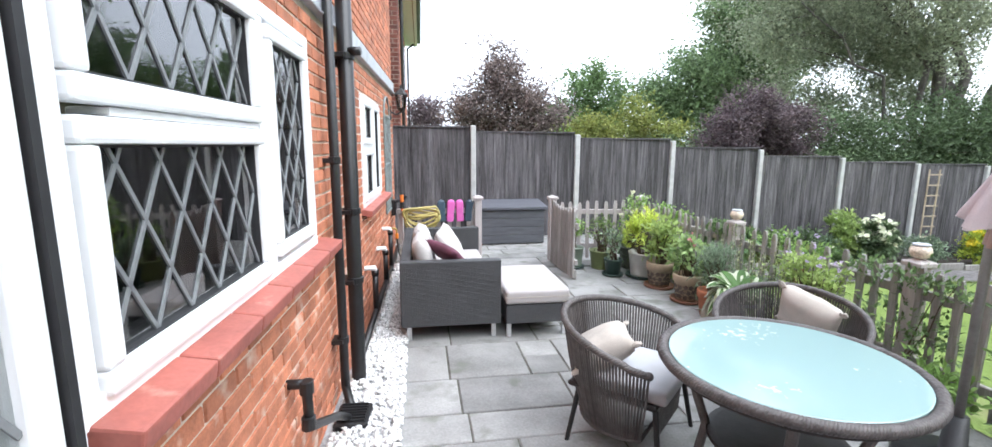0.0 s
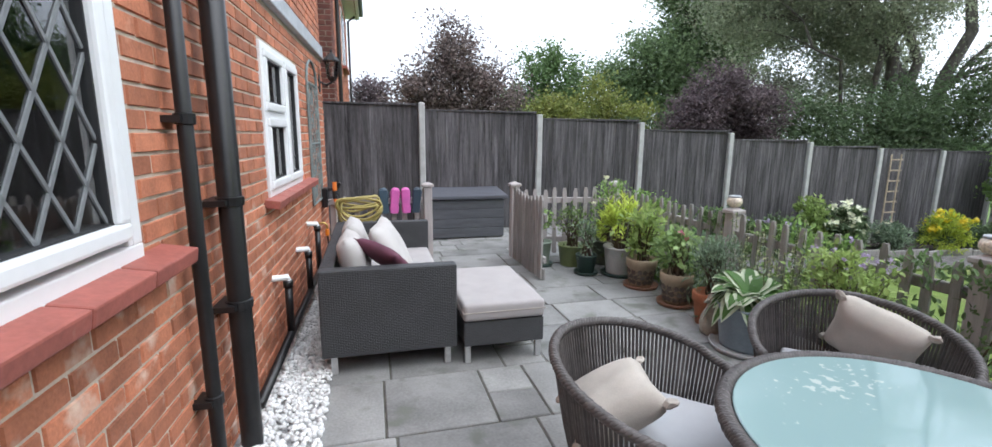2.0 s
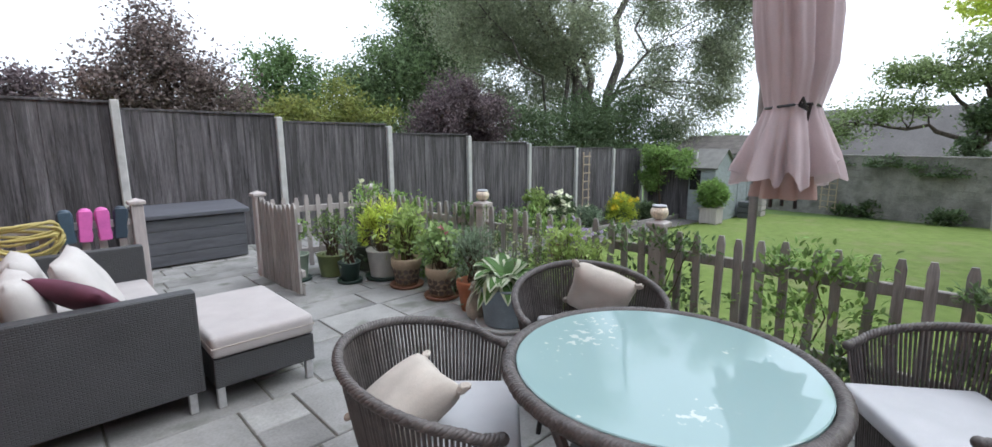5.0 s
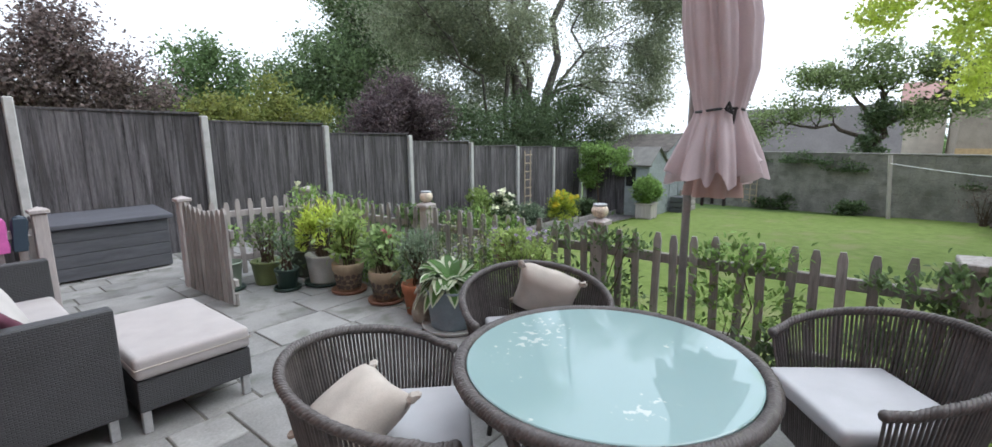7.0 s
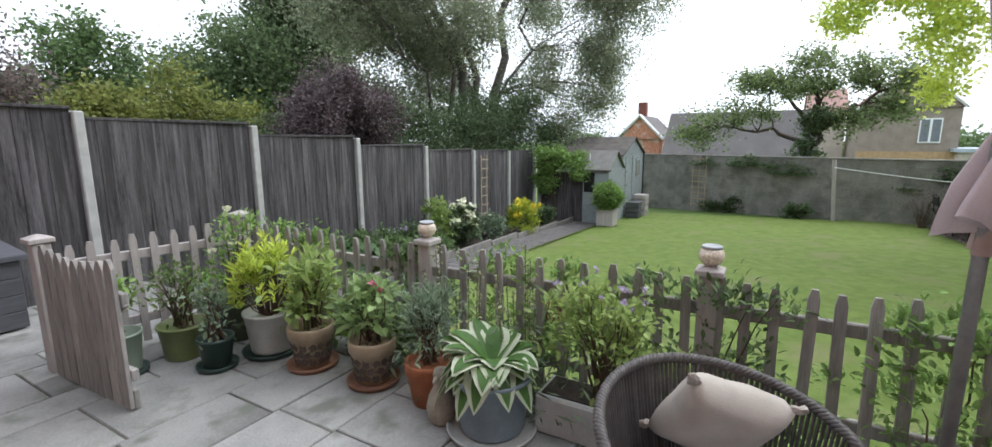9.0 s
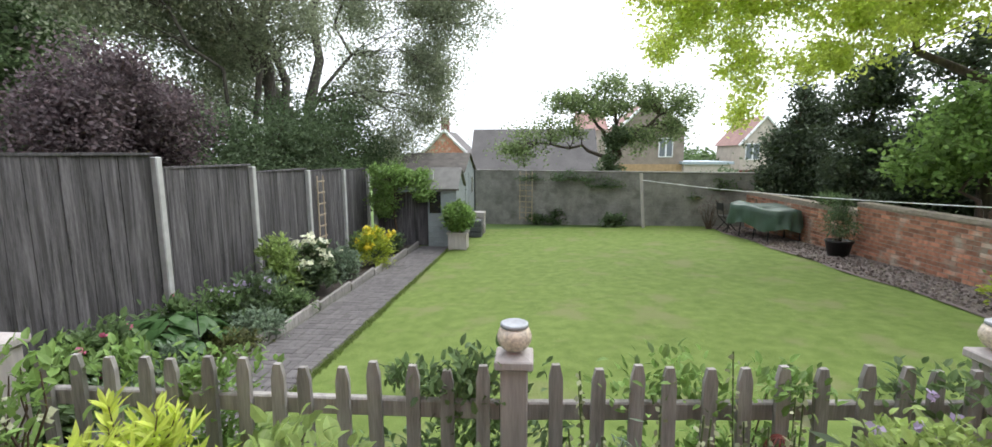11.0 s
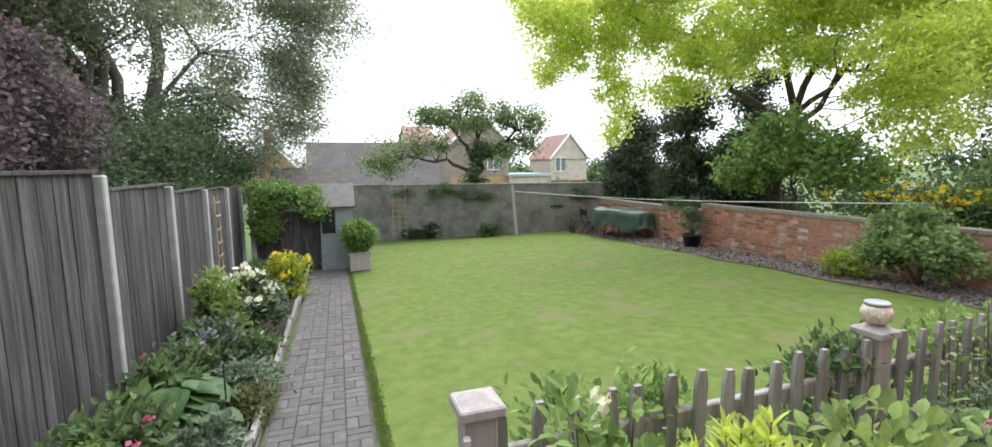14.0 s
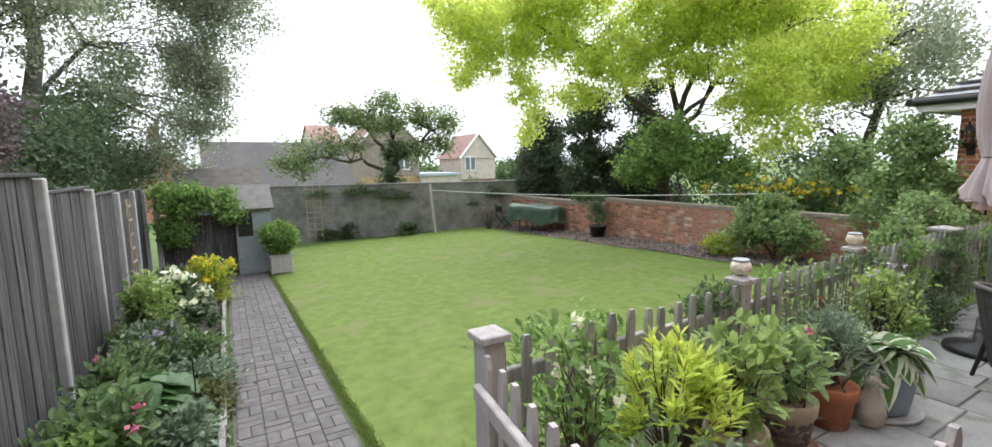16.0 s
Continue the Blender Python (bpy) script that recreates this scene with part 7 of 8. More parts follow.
tree("golden_robinia", "large golden-leaved false acacia arching over the wall", (11.8, -4.2, -0.8),
     [S((11.8, -4.2, -0.8), (11.6, -4.2, 3.2), 0.2), S((11.6, -4.2, 2.6), (13.6, -0.4, 5.6), 0.085), S((11.6, -4.2, 2.8), (10.2, -3.6, 6.4), 0.09), S((11.6, -4.2, 2.8), (8.6, -4.2, 4.6), 0.075), S((11.6, -4.2, 3.0), (12.4, -3.4, 7.6), 0.09), S((11.6, -4.2, 2.4), (9.2, -3.2, 3.6), 0.08)],
     [((13.9, 0.3, 5.3), (1.1, 1.2, 0.8)), ((13.4, -1.0, 6.0), (1.3, 1.4, 1.0)), ((12.6, -2.8, 6.6), (1.6, 1.6, 1.2)), ((10.8, -3.6, 6.2), (1.6, 1.4, 1.2)), ((9.3, -4.0, 5.4), (1.3, 1.3, 1.1)), ((8.8, -4.2, 4.0), (1.1, 1.0, 0.9)), ((8.9, -3.3, 2.7), (0.6, 0.5, 0.7)), ((13.3, -0.1, 3.7), (0.5, 0.45, 0.8)), ((12.2, -2.4, 4.6), (1.2, 1.2, 0.7)), ((13.9, 1.2, 5.0), (0.9, 0.9, 0.9)), ((13.0, 0.1, 3.1), (0.45, 0.4, 0.9)), ((14.0, 1.3, 4.0), (0.5, 0.5, 0.8)), ((11.4, -1.9, 4.0), (0.6, 0.5, 0.6)), ((8.4, -3.6, 5.6), (1.2, 1.2, 1.0)), ((8.6, -3.2, 3.4), (0.9, 0.7, 0.9)), ((10.4, -3.4, 4.4), (1.2, 0.9, 0.7)), ((14.2, 0.8, 4.4), (0.5, 0.5, 0.5)), ((11.5, -3, 8.2), (2.4, 2.2, 1.0)), ((8.4, -5.6, 4.3), (1.2, 1.1, 1.2)), ((9.0, -4.6, 2.4), (0.7, 0.6, 1.0)), ((13.2, -0.2, 2.7), (0.35, 0.3, 0.6)), ((11.2, -3.2, 5.2), (1.6, 1.2, 0.8)), ((13.4, -0.9, 4.9), (1.0, 1.0, 0.6)), ((12.6, -1.2, 3.6), (0.6, 0.6, 0.7)), ((11.6, -3.0, 4.2), (0.9, 0.7, 0.6)), ((9.2, -6.8, 5.2), (1.5, 1.3, 1.5)), ((9.0, -6.0, 3.6), (1.1, 1.0, 1.0)), ((12.4, -0.6, 6.4), (1.4, 1.6, 1.0)), ((13.2, 1.8, 5.6), (0.9, 1.2, 0.8)), ((10.4, -4.6, 5.6), (1.6, 1.4, 1.2))],
     170000, 0.095, L_gold, M_bark, 950, 0.21, 33, 0.5, 80, droop=0.5, lr=0.22)
for i, (x, y, h, r) in enumerate(((17.2, -3.5, 3.7, 1.15), (15.2, -4.0, 4.2, 1.35), (13.4, -4.8, 4.4, 1.3), (18.8, -4.4, 3.0, 0.9))):
    tree("conifer", "dark green conifer behind the brick wall", (x, y, -1.0), [S((x, y, -1.0), (x, y, h), 0.12)], [((x, y, 0.6), (r, r, 0.9)), ((x, y, 1.8), (r * 0.9, r * 0.8, 0.9)), ((x, y, h - 1.0), (r * 0.6, r * 0.6, 0.9))], 24000, 0.11, L_conifer, M_bark, 80, 0.22, 40 + i, 0.3, 18, droop=0.4)
tree("laurel", "broad green shrub behind the brick wall", (10.8, -3.3, -0.6), [S((10.8, -3.3, -0.6), (10.8, -3.3, 1.4), 0.08), S((10.8, -3.3, 0), (11.8, -3.3, 1.5), 0.05)],
     [((10.9, -3.2, 1.9), (1.1, 0.7, 0.85)), ((12.0, -3.2, 1.5), (0.85, 0.6, 0.65)), ((9.7, -3.2, 1.6), (0.8, 0.6, 0.65))], 12000, 0.12, L_fresh, M_twig, 110, 0.19, 50, 0.4, 16, "shrub")
tree("back_tree", "grey-green tree behind the wing's corner", (8.4, -8.0, -0.8), [S((8.4, -8, -0.8), (8.2, -8, 4.5), 0.2)], [((8.2, -8, 4.6), (1.7, 1.4, 1.6)), ((7.2, -7.4, 3.6), (1.2, 1.2, 1.2)), ((9.2, -8, 3.2), (1.3, 1.2, 1.0))], 14000, 0.11, L_willow, M_bark, 120, 0.28, 51, 0.4, 20)
tree("maple_shrub", "spreading green shrub beside the wing", (7.0, -3.4, -0.6), [S((7.0, -3.4, -0.6), (6.9, -3.4, 1.2), 0.07)], [((6.9, -3.4, 1.55), (0.55, 0.4, 0.5)), ((7.2, -3.4, 1.0), (0.5, 0.4, 0.5)), ((6.5, -3.3, 1.0), (0.4, 0.4, 0.4))], 4200, 0.11, L_pale, M_twig, 80, 0.16, 52, 0.4, 14, "shrub", droop=0.4)
tree("wall_shrub", "dark green shrub growing in front of the brick wall", (7.2, -1.62, -0.3), [S((7.2, -1.62, -0.3), (7.2, -1.6, 0.6), 0.04), S((7.2, -1.6, -0.2), (7.7, -1.5, 0.6), 0.03)],
     [((7.2, -1.5, 0.55), (0.55, 0.42, 0.5)), ((6.8, -1.5, 0.25), (0.45, 0.4, 0.35)), ((7.7, -1.45, 0.2), (0.4, 0.35, 0.35))], 6500, 0.09, L_pale, M_twig, 90, 0.1, 53, 0.4, 16, "shrub")
tree("wing_climber", "leafy green climber spreading over the wing's corner", (5.3, -1.9, -0.2), [S((5.2, -1.9, -0.2), (5.2, -1.95, 1.8), 0.04), S((5.3, -1.85, 0), (4.8, -1.9, 1.4), 0.03)],
     [((5.3, -1.85, 1.5), (0.5, 0.25, 0.55)), ((5.0, -1.85, 0.9), (0.6, 0.25, 0.6)), ((5.6, -1.85, 0.8), (0.45, 0.25, 0.6)), ((5.1, -1.8, 0.3), (0.7, 0.3, 0.4)), ((5.4, -1.9, 2.0), (0.35, 0.2, 0.35))], 11000, 0.085, L_pale, M_twig, 110, 0.12, 54, 0.4, 16, "climber", droop=0.4)
tree("fence_end_shrub", "leafy light green shrub beyond the picket fence's end", (4.6, 0.2, -0.3), [S((4.6, 0.2, -0.3), (4.6, 0.0, 0.9), 0.02), S((4.6, 0.2, -0.2), (4.5, 0.4, 0.8), 0.015), S((4.6, 0.2, 0.0), (4.7, -0.4, 0.9), 0.015)],
     [((4.6, -0.3, 0.95), (0.3, 0.34, 0.25)), ((4.6, 0.2, 0.7), (0.3, 0.34, 0.25)), ((4.7, -0.7, 0.8), (0.3, 0.34, 0.3))], 2600, 0.075, L_pale, M_twig, 90, 0.08, 55, 0.4, 24, "shrub", droop=0.4)
tree("shed_climber", "green climber heaped over the fence beside the shed", (14.3, 7.9, -0.8), [S((14.4, 7.9, -0.8), (14.3, 7.9, 0.9), 0.04)],
     [((14.35, 7.5, 0.95), (0.35, 0.5, 0.35)), ((14.4, 8.1, 1.0), (0.35, 0.5, 0.4)), ((14.35, 7.2, 0.75), (0.25, 0.3, 0.3)), ((14.35, 8.2, 0.3), (0.25, 0.35, 0.5))], 7000, 0.09, L_fresh, M_twig, 90, 0.1, 56, 0.4, 12, "climber")
tree("far_hedge", "line of distant green trees and hedges", (48, 0, -2.5), [S((48, y, -2.5), (48, y, 1.0), 0.2) for y in (-14, -6, 3, 13)],
     [((46 + (i * 7) % 5, -24 + 3.3 * i, -0.2 + 0.5 * ((i * 5) % 3)), (2.5, 2.4, 1.2)) for i in range(18)], 24000, 0.35, L_green, M_bark, 240, 0.5, 57, 0.4, 20)
tree("far_hedge", "distant green hedge behind the boundary wall", (22, -7, -1.5), [S((22, -7, -1.5), (22, -7, 0.5), 0.1)], [((22, -5.5, 0.0), (1.5, 1.2, 0.8)), ((24, -4.2, 0.1), (1.5, 1.2, 0.7)), ((20, -7, 0.5), (1.6, 1.4, 0.9)), ((17, -6.5, 1), (2, 1, 1.4)), ((8.6, -5.2, 0.3), (1.6, 0.8, 1.0)), ((11.5, -5.4, 0.3), (1.8, 0.8, 1.0)), ((6.8, -5.4, 0.5), (1.4, 0.8, 1.1)), ((10, -7, 1), (2.5, 1, 1.5)), ((13.5, -7.2, 1.2), (2, 1, 1.7))], 26000, 0.12, L_dark, M_bark, 220, 0.28, 58, 0.4, 10)

# ivy on the far wall
for i, (x, y, z, ry, rz, k) in enumerate(((18.75, 2.6, 0.72, 1.5, 0.26, 2200), (18.5, 1.8, 0.5, 0.7, 0.35, 1100), (17.45, -1.6, 0.5, 0.5, 0.4, 900), (17.75, -0.75, 0.2, 0.25, 0.4, 500), (19.15, 4.4, 0.7, 0.6, 0.2, 350))):
    shrub("wall_ivy", "dark ivy trailing over the far rendered wall", (x, y, z), [((-0.02, 0, 0), (0.09, ry, rz))], k, 0.07, L_dark, M_twig, 60 + i, 30, 0.09, "ivy", stems=5)
for i, (x, y, r, k) in enumerate(((19.2, 3.4, 0.42, 900), (18.0, 1.75, 0.3, 600), (19.2, 4.2, 0.25, 300))):
    shrub("wall_fern", "low dark green shrub at the foot of the far wall", (x, y, lawn_z(x, y)), [((0, 0, r * 0.7), (r * 0.7, r * 1.2, r * 0.6))], k, 0.12, L_dark, M_stem, 70 + i, 24, 0.08)
shrub("potted_fir", "small spreading green fir in a black pot", (12.15, -1.72, lawn_z(12.15, -1.72) + 0.3), [((0, 0, 0.3), (0.36, 0.36, 0.2)), ((0, 0, 0.55), (0.22, 0.22, 0.2)), ((0, 0, 0.8), (0.1, 0.1, 0.15))], 2200, 0.07, L_dark, M_bark, 75, 40, 0.07, "fir", droop=0.2, aspect=0.22)
shrub("bay_ball", "clipped round green bay in the square planter", (14.0, 6.22, lawn_z(14.0, 6.2) + 0.42), [((0, 0, 0.4), (0.34, 0.34, 0.34))], 3600, 0.075, L_fresh, M_stem, 76, 90, 0.06, shell=0.75)
shrub("rudbeckia", "yellow daisies flowering above the brick wall", (7.4, -2.8, 0.0), [((0.4, 0, 0.75), (1.9, 0.25, 0.3))], 2500, 0.09, L_green, M_stem, 77, 60, 0.14, "flowers", (130, 0.1, F_yellow, "yellow daisy flowers"), stems=30)
shrub("yellow_border_plant", "low yellow-green plant in the gravel border", (8.2, -1.45, lawn_z(8.2, -1.45)), [((0, 0, 0.22), (0.4, 0.3, 0.22))], 900, 0.07, L_yellow, M_stem, 78, 30, 0.07)
shrub("border_plant", "low green plant creeping over the wall's coping", (13.2, -2.1, 0.5), [((0, 0, 0.1), (0.5, 0.15, 0.12))], 700, 0.07, L_green, M_stem, 79, 24, 0.06)
shrub("bare_shrub", "twiggy reddish shrub by the far wall", (16.9, -0.9, -0.65), [((0, 0, 0.6), (0.35, 0.5, 0.5))], 500, 0.05, L_purple, M_twig, 80, 30, 0.12, stems=26)

# ---- bed along the fence ----
def gz(x, y):
    return lawn_z(max(x, 4), y) + 0.05


BED = [
    ("feverfew", "leafy pale green filler plant in the bed", 5.7, 8.2, 0.35, 0.55, 2200, 0.065, L_fresh, None),
    ("lavender_cotton", "low silver-grey herb in the bed", 5.5, 7.6, 0.28, 0.28, 2200, 0.045, L_silver, (5, 0.05, F_pink, "pink flower heads")),
    ("foxglove", "upright green perennial in the bed", 7.0, 8.15, 0.3, 0.6, 1700, 0.07, L_green, (8, 0.045, F_pink, "pink flower heads")),
    ("cranesbill", "spreading green perennial beside the path", 8.3, 7.75, 0.4, 0.34, 2400, 0.055, L_green, (10, 0.04, F_white, "small white flowers")),
    ("salvia", "grey-green upright herb in the bed", 8.6, 8.15, 0.3, 0.5, 1500, 0.06, L_silver, None),
    ("phlox", "pink-flowered green phlox clump", 5.1, 7.95, 0.45, 0.5, 2600, 0.075, L_green, (9, 0.075, F_pink, "pink flower heads")),
    ("phlox", "pink-flowered green phlox clump", 4.4, 7.8, 0.4, 0.42, 1900, 0.075, L_fresh, (7, 0.075, F_pink, "pink flower heads")),
    ("catmint", "grey-green feathery catmint in the bed", 6.1, 7.72, 0.32, 0.35, 2400, 0.05, L_silver, None),
    ("aster", "lilac-flowered aster clump in the bed", 7.6, 8.1, 0.35, 0.55, 1900, 0.055, L_green, (20, 0.035, F_lilac, "small lilac flowers")),
    ("sedum", "grey-green mounded sedum beside the path", 7.5, 7.62, 0.34, 0.25, 2400, 0.05, L_silver, None),
    ("mound", "low olive mounded herb spilling over the edging", 6.9, 7.58, 0.3, 0.2, 2200, 0.045, leafmat("olive_leaves", (0.13, 0.14, 0.05), (0.08, 0.09, 0.03)), None),
    ("hydrangea", "white-flowered hydrangea bush in the bed", 9.6, 7.95, 0.55, 0.75, 3400, 0.085, L_dark, (60, 0.13, F_white, "creamy white flower heads")),
    ("green_shrub", "upright yellow-green shrub in the bed", 9.2, 8.25, 0.35, 0.8, 2000, 0.07, L_apple, None),
    ("silver_shrub", "grey-leaved shrub in the bed", 10.6, 7.85, 0.4, 0.5, 2600, 0.06, L_silver, (10, 0.06, F_white, "white flowers")),
    ("goldenrod", "bright yellow flowering shrub by the path", 11.7, 7.55, 0.42, 0.72, 2200, 0.06, L_yellow, (46, 0.1, F_yellow, "yellow flower heads")),
    ("dark_shrub", "dark shrub at the end of the bed", 13.2, 7.8, 0.4, 0.5, 1700, 0.08, L_dark, None),
    ("phlox", "pink-flowered green phlox clump", 5.9, 8.1, 0.42, 0.62, 1500, 0.085, L_green, (7, 0.06, F_pink, "pink flower heads")),
    ("allium", "pale lilac allium heads above green leaves", 8.0, 8.0, 0.3, 0.62, 700, 0.08, L_dark, (9, 0.11, F_lilac, "pale lilac flower globes")),
    ("lime_shrub", "bushy yellow-green shrub against the fence", 9.0, 8.1, 0.4, 0.95, 1900, 0.075, L_lightp, None),
    ("fence_shrub", "green shrub against the fence", 12.4, 8.2, 0.35, 0.6, 1500, 0.07, L_green, None),
]
for i, (nm, lb, x, y, r, h, k, s, lm, fl) in enumerate(BED):
    shrub(nm, lb, (x, y, gz(x, y)), [((0, 0, h * 0.62), (r * 0.85, min(r, 8.42 - y) * 0.9, h * 0.42)), ((0, 0, h * 0.3), (r, r * 0.85, h * 0.28))], k, s, lm, M_stem, 100 + i, 70, 0.055, "plant", fl, stems=26)


def blade_leaf(bm, o, yaw, ln, wd, rise, bend, n=6, twist=0.0):
    """A broad leaf arching out from o."""
    d = Vector((math.cos(yaw), math.sin(yaw), 0))
    sd = Vector((-d.y, d.x, 0))
    rows = []
    for i in range(n + 1):
        f = i / n
        w = wd * (math.sin(math.pi * min(1, f * 0.94 + 0.06)) ** 0.7) * (1 - 0.18 * f)
        c = Vector(o) + d * ln * f * (1 - 0.15 * bend * f) + Vector((0, 0, rise * ln * f - bend * ln * f * f))
        rows.append((bm.verts.new(c + sd * w / 2 + Vector((0, 0, 0.12 * w))), bm.verts.new(c), bm.verts.new(c - sd * w / 2 + Vector((0, 0, 0.12 * w)))))
    for a, b_ in zip(rows, rows[1:]):
        bm.faces.new((a[0], a[1], b_[1], b_[0]))
        bm.faces.new((a[1], a[2], b_[2], b_[1]))


def bergenia():
    t = thing("bergenia", "clump of broad glossy green leaves in the bed", "plant", Matrix.Translation((6.55, 7.98, gz(6.55, 7.98))))
    lm = leafmat("bergenia_leaf", (0.1, 0.19, 0.065), (0.06, 0.13, 0.045), rough=0.35, var=0.35)
    rng = random.Random(9)
    for i in range(84):
        a, r = rng.uniform(0, 6.28), rng.uniform(0.02, 1.0) ** 0.6
        c = (0.62 * r * math.cos(a), 0.38 * r * math.sin(a), 0.5 - 0.34 * r * r + rng.uniform(-0.05, 0.05))
        bm = bmesh.new()
        blade_leaf(bm, c, a + rng.uniform(-0.9, 0.9), rng.uniform(0.2, 0.3), rng.uniform(0.17, 0.24), rng.uniform(-0.1, 0.3), rng.uniform(0.4, 0.75), 6)
        part("leaf", bm, lm, t, smooth=True)
    bm = bmesh.new()
    for i in range(14):
        a = i * 0.45
        tube(bm, [(0, 0, 0), (0.25 * math.cos(a), 0.2 * math.sin(a), 0.3)], 0.006, 5)
    tagged(part("stem", bm, M_stem, t), kind="stuff")


bergenia()
t = thing("plant_stake", "thin dark plant support stake in the bed", "stake", Matrix.Translation((6.5, 7.6, gz(6.5, 7.6))))
bm = bmesh.new()
tube(bm, [(0, 0, 0), (0.02, 0.01, 0.62)], 0.006, 6)
part("rod", bm, M_iron, t)


# ---- plants in the pots ----
def potted(nm, lb, x, y, z, ells, k, s, lm, fl=None, seed=1, cl=40, sp=0.05, stems=10, aspect=0.55, droop=0.1):
    return shrub(nm, lb, (x, y, z), ells, k, s, lm, M_twig, seed, cl, sp, "plant", fl, stems, aspect, droop)


potted("rose", "small rose bush with one red bloom", 2.8, 6.16, 0.28, [((0, 0, 0.26), (0.13, 0.13, 0.18))], 170, 0.055, L_fresh, (2, 0.075, F_red, "red rose bloom"), 201, 22, 0.04)
potted("herb", "airy green herb in the olive pot", 3.18, 6.1, 0.23, [((0, 0, 0.28), (0.18, 0.18, 0.22))], 420, 0.045, L_apple, None, 202, 40, 0.06, 24, 0.4)
potted("herb", "thin leafy seedling in the dark green pot", 3.18, 5.7, 0.2, [((0, 0, 0.22), (0.09, 0.09, 0.2))], 180, 0.045, L_silver, None, 203, 24, 0.035, 14)
potted("rose", "tall pale-flowered rose in the corner pot", 3.6, 6.08, 0.28, [((0, 0, 0.34), (0.2, 0.2, 0.22)), ((0.05, 0, 0.62), (0.18, 0.18, 0.12))], 380, 0.05, L_fresh, (7, 0.05, F_white, "pale flower clusters"), 204, 46, 0.06, 24)
potted("rose", "green rose bush in a fretwork pot", 3.57, 4.6, 0.28, [((0, 0, 0.24), (0.2, 0.22, 0.2))], 330, 0.068, L_pale, (2, 0.05, F_pink, "faded pink bloom"), 207, 44, 0.05, 20, 0.6)
potted("maple", "light green leafy shrub in a fretwork pot", 3.53, 5.14, 0.28, [((0, 0, 0.26), (0.2, 0.22, 0.2)), ((0, -0.04, 0.42), (0.14, 0.16, 0.12))], 400, 0.07, L_lightp, None, 206, 44, 0.05, 22, 0.6)
potted("lavender", "feathery grey-green lavender in terracotta", 3.56, 4.13, 0.26, [((0, 0, 0.2), (0.17, 0.18, 0.15)), ((0.02, 0, 0.34), (0.12, 0.14, 0.1))], 1300, 0.055, L_silver, None, 208, 60, 0.05, 26, 0.16)
potted("catmint", "pale green flowering herb in the trough", 3.72, 3.1, 0.22, [((0, 0, 0.3), (0.16, 0.38, 0.22)), ((0, 0, 0.5), (0.12, 0.3, 0.12))], 1100, 0.042, L_lightp, (14, 0.03, F_lilac, "small purple flowers"), 209, 90, 0.05, 40)


def golden_shrub_in_pot(x, y, z):
    """Upright shoots, each ending in a whorl of narrow pointed leaves."""
    t = thing("golden_choisya", "bright lime-yellow shrub in the white pot", "plant", Matrix.Translation((x, y, z)))
    rng = np.random.default_rng(205)
    wood, cs, ds, ls, ws = bmesh.new(), [], [], [], []
    for i in range(54):
        a, f = rng.uniform(0, 2 * np.pi), rng.uniform(0.1, 1.0) ** 0.6
        tip = np.array([0.27 * f * math.cos(a), 0.29 * f * math.sin(a), 0.2 + 0.34 * (1 - f * f) + rng.uniform(-0.07, 0.1)])
        branchy(wood, (0.03 * math.cos(a), 0.03 * math.sin(a), 0), Vector(tip), 0.005, 0.002, rng, 0.08, 4, 5)
        out = np.array([math.cos(a) * f * 0.5, math.sin(a) * f * 0.5, 1.0])
        for j in range(20):
            b_, g = rng.uniform(0, 2 * np.pi), rng.random()
            cs.append(tip - out * (0.16 * (1 - g)) * 0.8)
            ds.append(out * (0.35 + 0.75 * g) + np.array([math.cos(b_), math.sin(b_), 0]) * (0.95 - 0.45 * g))
            ls.append(rng.uniform(0.055, 0.1))
            ws.append(rng.uniform(0.016, 0.026))
    tagged(part("stem", wood, M_twig, t), kind="stuff")
    v, f = leaf_shapes(np.array(cs), np.array(ds), np.array(ls), np.array(ws), rng, 0.2)
    data_part("leaves", v, f, L_lime, t)


golden_shrub_in_pot(3.54, 5.6, 0.27)


def spikes(x, y, z, k, h, seed, spread=0.16):
    """Foxglove-like seed spikes."""
    rng = random.Random(seed)
    t = thing("penstemon", "tall pale seed spikes above grey-green leaves", "plant", Matrix.Translation((x, y, z)))
    pts = []
    bm = bmesh.new()
    for i in range(k):
        a, r = rng.uniform(0, 6.28), rng.uniform(0, spread)
        hh = h * rng.uniform(0.75, 1.1)
        p0, p1 = Vector((r * math.cos(a), 1.6 * r * math.sin(a), 0)), Vector((1.4 * r * math.cos(a), 2.1 * r * math.sin(a), hh))
        tube(bm, [p0, p1], 0.003, 4)
        for j in range(26):
            f = 0.5 + 0.5 * j / 26
            pts.append(p0.lerp(p1, f) + Vector((rng.gauss(0, 0.009), rng.gauss(0, 0.009), 0)))
    tagged(part("stem", bm, M_stem, t), kind="stuff")
    tagged(quads_part("spike", leaf_quads(np.array([tuple(p) for p in pts]), 0.026, 0.2, 0.7), leafmat("seed_heads" + str(seed), (0.34, 0.36, 0.22), (0.24, 0.27, 0.15)), t), kind="stuff")
    c = np.array([(rng.gauss(0, spread * 0.8), rng.gauss(0, spread * 1.3), abs(rng.gauss(0.1, h * 0.25))) for _ in range(420)])
    quads_part("leaves", leaf_quads(c, 0.09, 0.1, 0.2), L_silver, t)


spikes(3.72, 3.98, 0.0, 10, 0.84, 3)
spikes(3.75, 3.55, 0.0, 12, 0.86, 4)


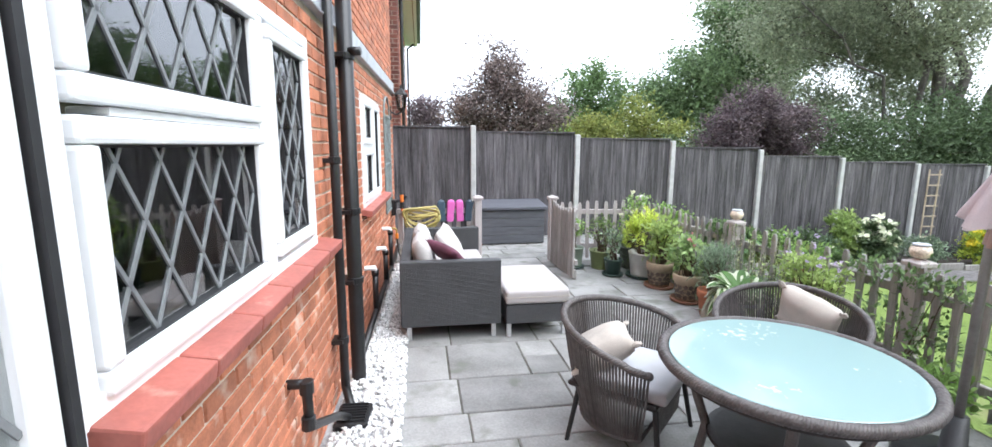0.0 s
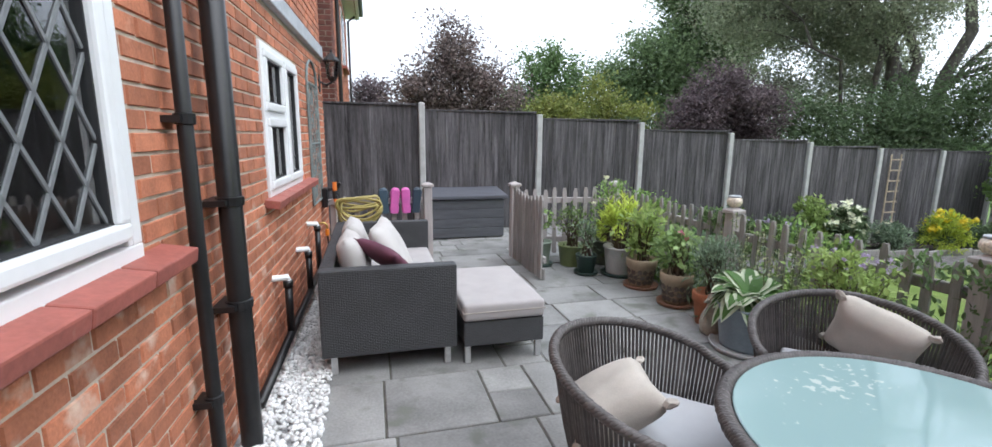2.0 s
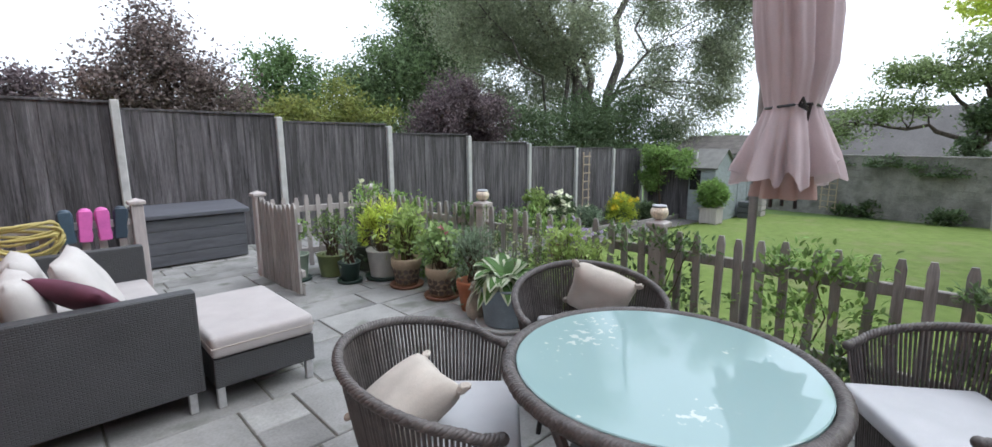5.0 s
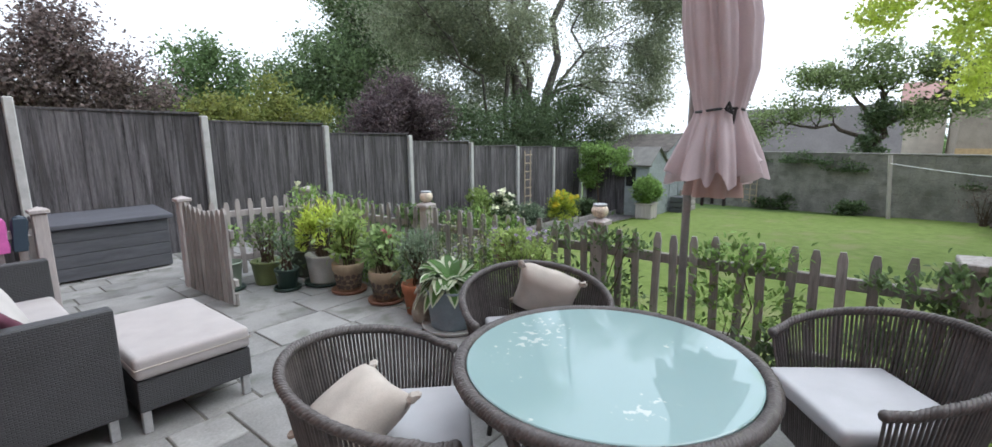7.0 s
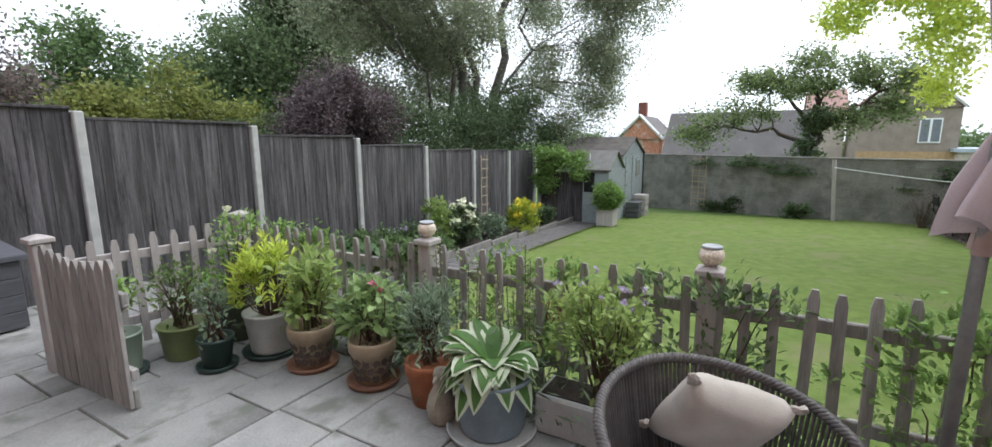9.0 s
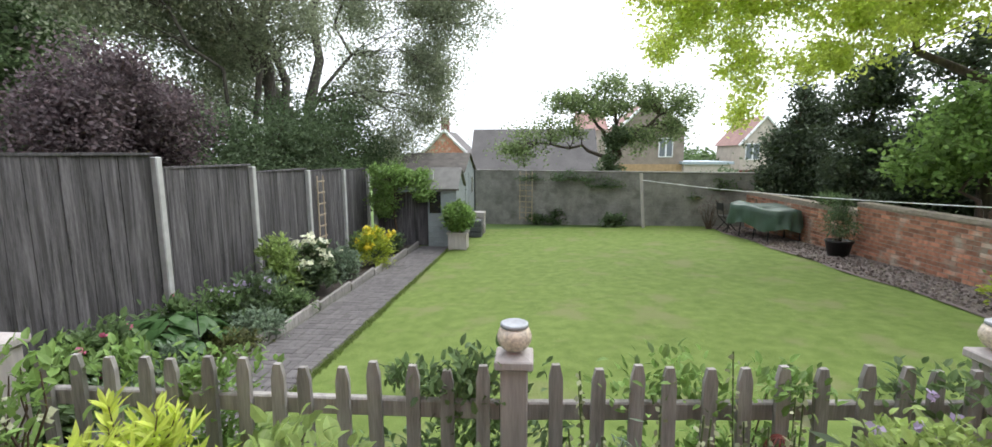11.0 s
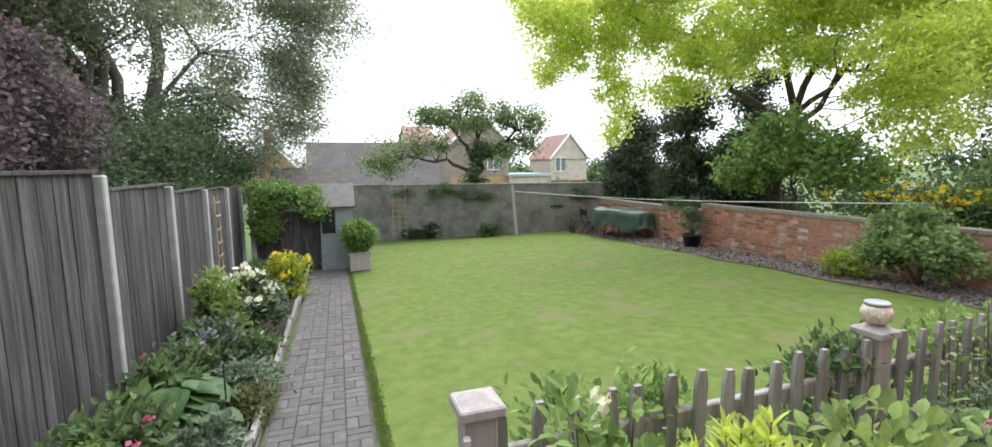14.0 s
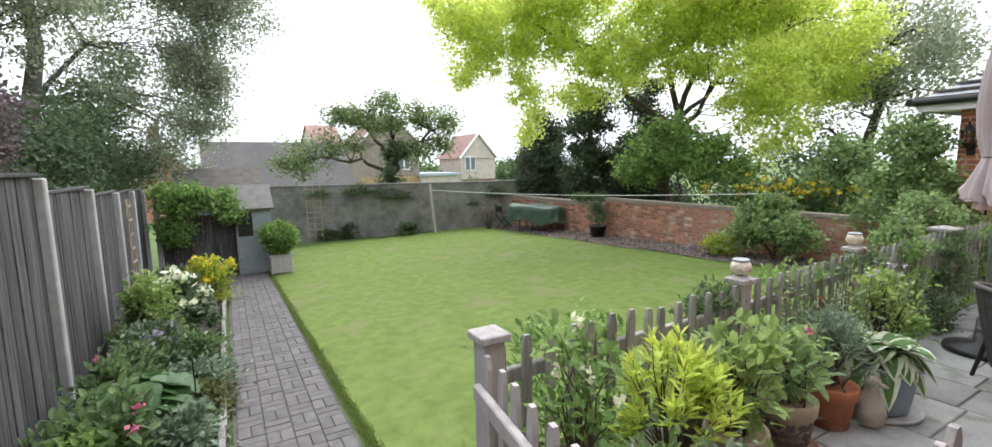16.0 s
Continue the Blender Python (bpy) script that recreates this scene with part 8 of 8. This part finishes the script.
def hosta():
    t = thing("hosta", "variegated hosta with cream-edged leaves", "plant", Matrix.Translation((3.5, 3.66, 0.3)))
    rng = random.Random(12)
    for i in range(58):
        a = rng.uniform(0, 6.28)
        ring = i / 58
        rise, bend = 1.15 - 0.65 * ring + rng.uniform(-0.2, 0.2), 0.68 + 0.35 * ring + rng.uniform(-0.12, 0.15)
        ln, wd = rng.uniform(0.23, 0.33), rng.uniform(0.14, 0.19)
        o = (0.05 * math.cos(a) * ring, 0.05 * math.sin(a) * ring, 0.04 + 0.03 * rng.random())
        bm = bmesh.new()
        blade_leaf(bm, o, a, ln, wd, rise, bend, 8)
        lf = part("leaf", bm, L_white, t, "cream leaf edge", True)
        bm = bmesh.new()
        blade_leaf(bm, (o[0], o[1], o[2] + 0.008), a, ln * 0.98, wd * 0.56, rise * 1.02, bend, 8)
        part("leaf_centre", bm, L_hosta, lf, "green leaf centre", True)


hosta()

# climbers trailing along the picket fence
rng0 = np.random.default_rng(5)
for i, (y0, y1, k, h) in enumerate(((5.2, 6.3, 700, 0.5), (4.2, 5.2, 800, 0.55), (3.2, 4.2, 700, 0.5), (2.2, 3.2, 480, 0.45), (1.2, 2.2, 420, 0.45), (0.2, 1.2, 800, 0.6), (-1.6, 0.2, 900, 0.6))):
    shrub("fence_climber", "thin green climber twining through the picket fence", (4.04, (y0 + y1) / 2, 0.0), [((0, 0, 0.76), (0.09, (y1 - y0) / 2, 0.1)), ((0.02, 0, 0.4), (0.12, (y1 - y0) / 2, 0.3))], int(k * 2.3), 0.042, (L_fresh, L_green)[i % 2], M_twig, 300 + i, 60, 0.05, "climber", None, 5)
for i, (x, y, k) in enumerate(((3.85, 2.3, 420), (3.85, 1.5, 320), (3.82, 4.8, 500), (3.84, 5.5, 420), (3.6, 6.2, 300))):
    shrub("underplanting", "leafy green growth at the foot of the picket fence", (x, y, 0.0), [((0, 0, 0.18), (0.1, 0.4, 0.16))], k, 0.06, (L_fresh, L_dark, L_green)[i % 3], M_stem, 320 + i, 30, 0.05, "plant")
t = thing("hanging_ornament", "small dark red wire ornament on the picket fence", "ornament", Matrix.Translation((3.95, 3.5, 0.56)))
bm = bmesh.new()
for k in range(6):
    a = math.pi * k / 6
    tube(bm, [(0.05 * math.sin(b_) * math.cos(a), 0.05 * math.sin(b_) * math.sin(a), 0.07 * math.cos(b_)) for b_ in [2 * math.pi * j / 20 for j in range(21)]], 0.003, 4)
part("wire", bm, mat("rusty_red", (0.2, 0.05, 0.04), 0.6, 0.2), t)

# ---- pieces of the walls ----
boundary_wall()
lay_bricks(brick_run(-2.1, 7.3, -0.12, 5.1, [W1, W2, DR, (-3, 8, 2.39, 2.55)]), lambda y, z: 0.9 < y < 4.4 and z < 1.1, house_wall, M_brick, seed=1)
for ch in house_wall.children:
    if ch.name.startswith("bricks"):
        ch.data.materials[0] = M_brick_far
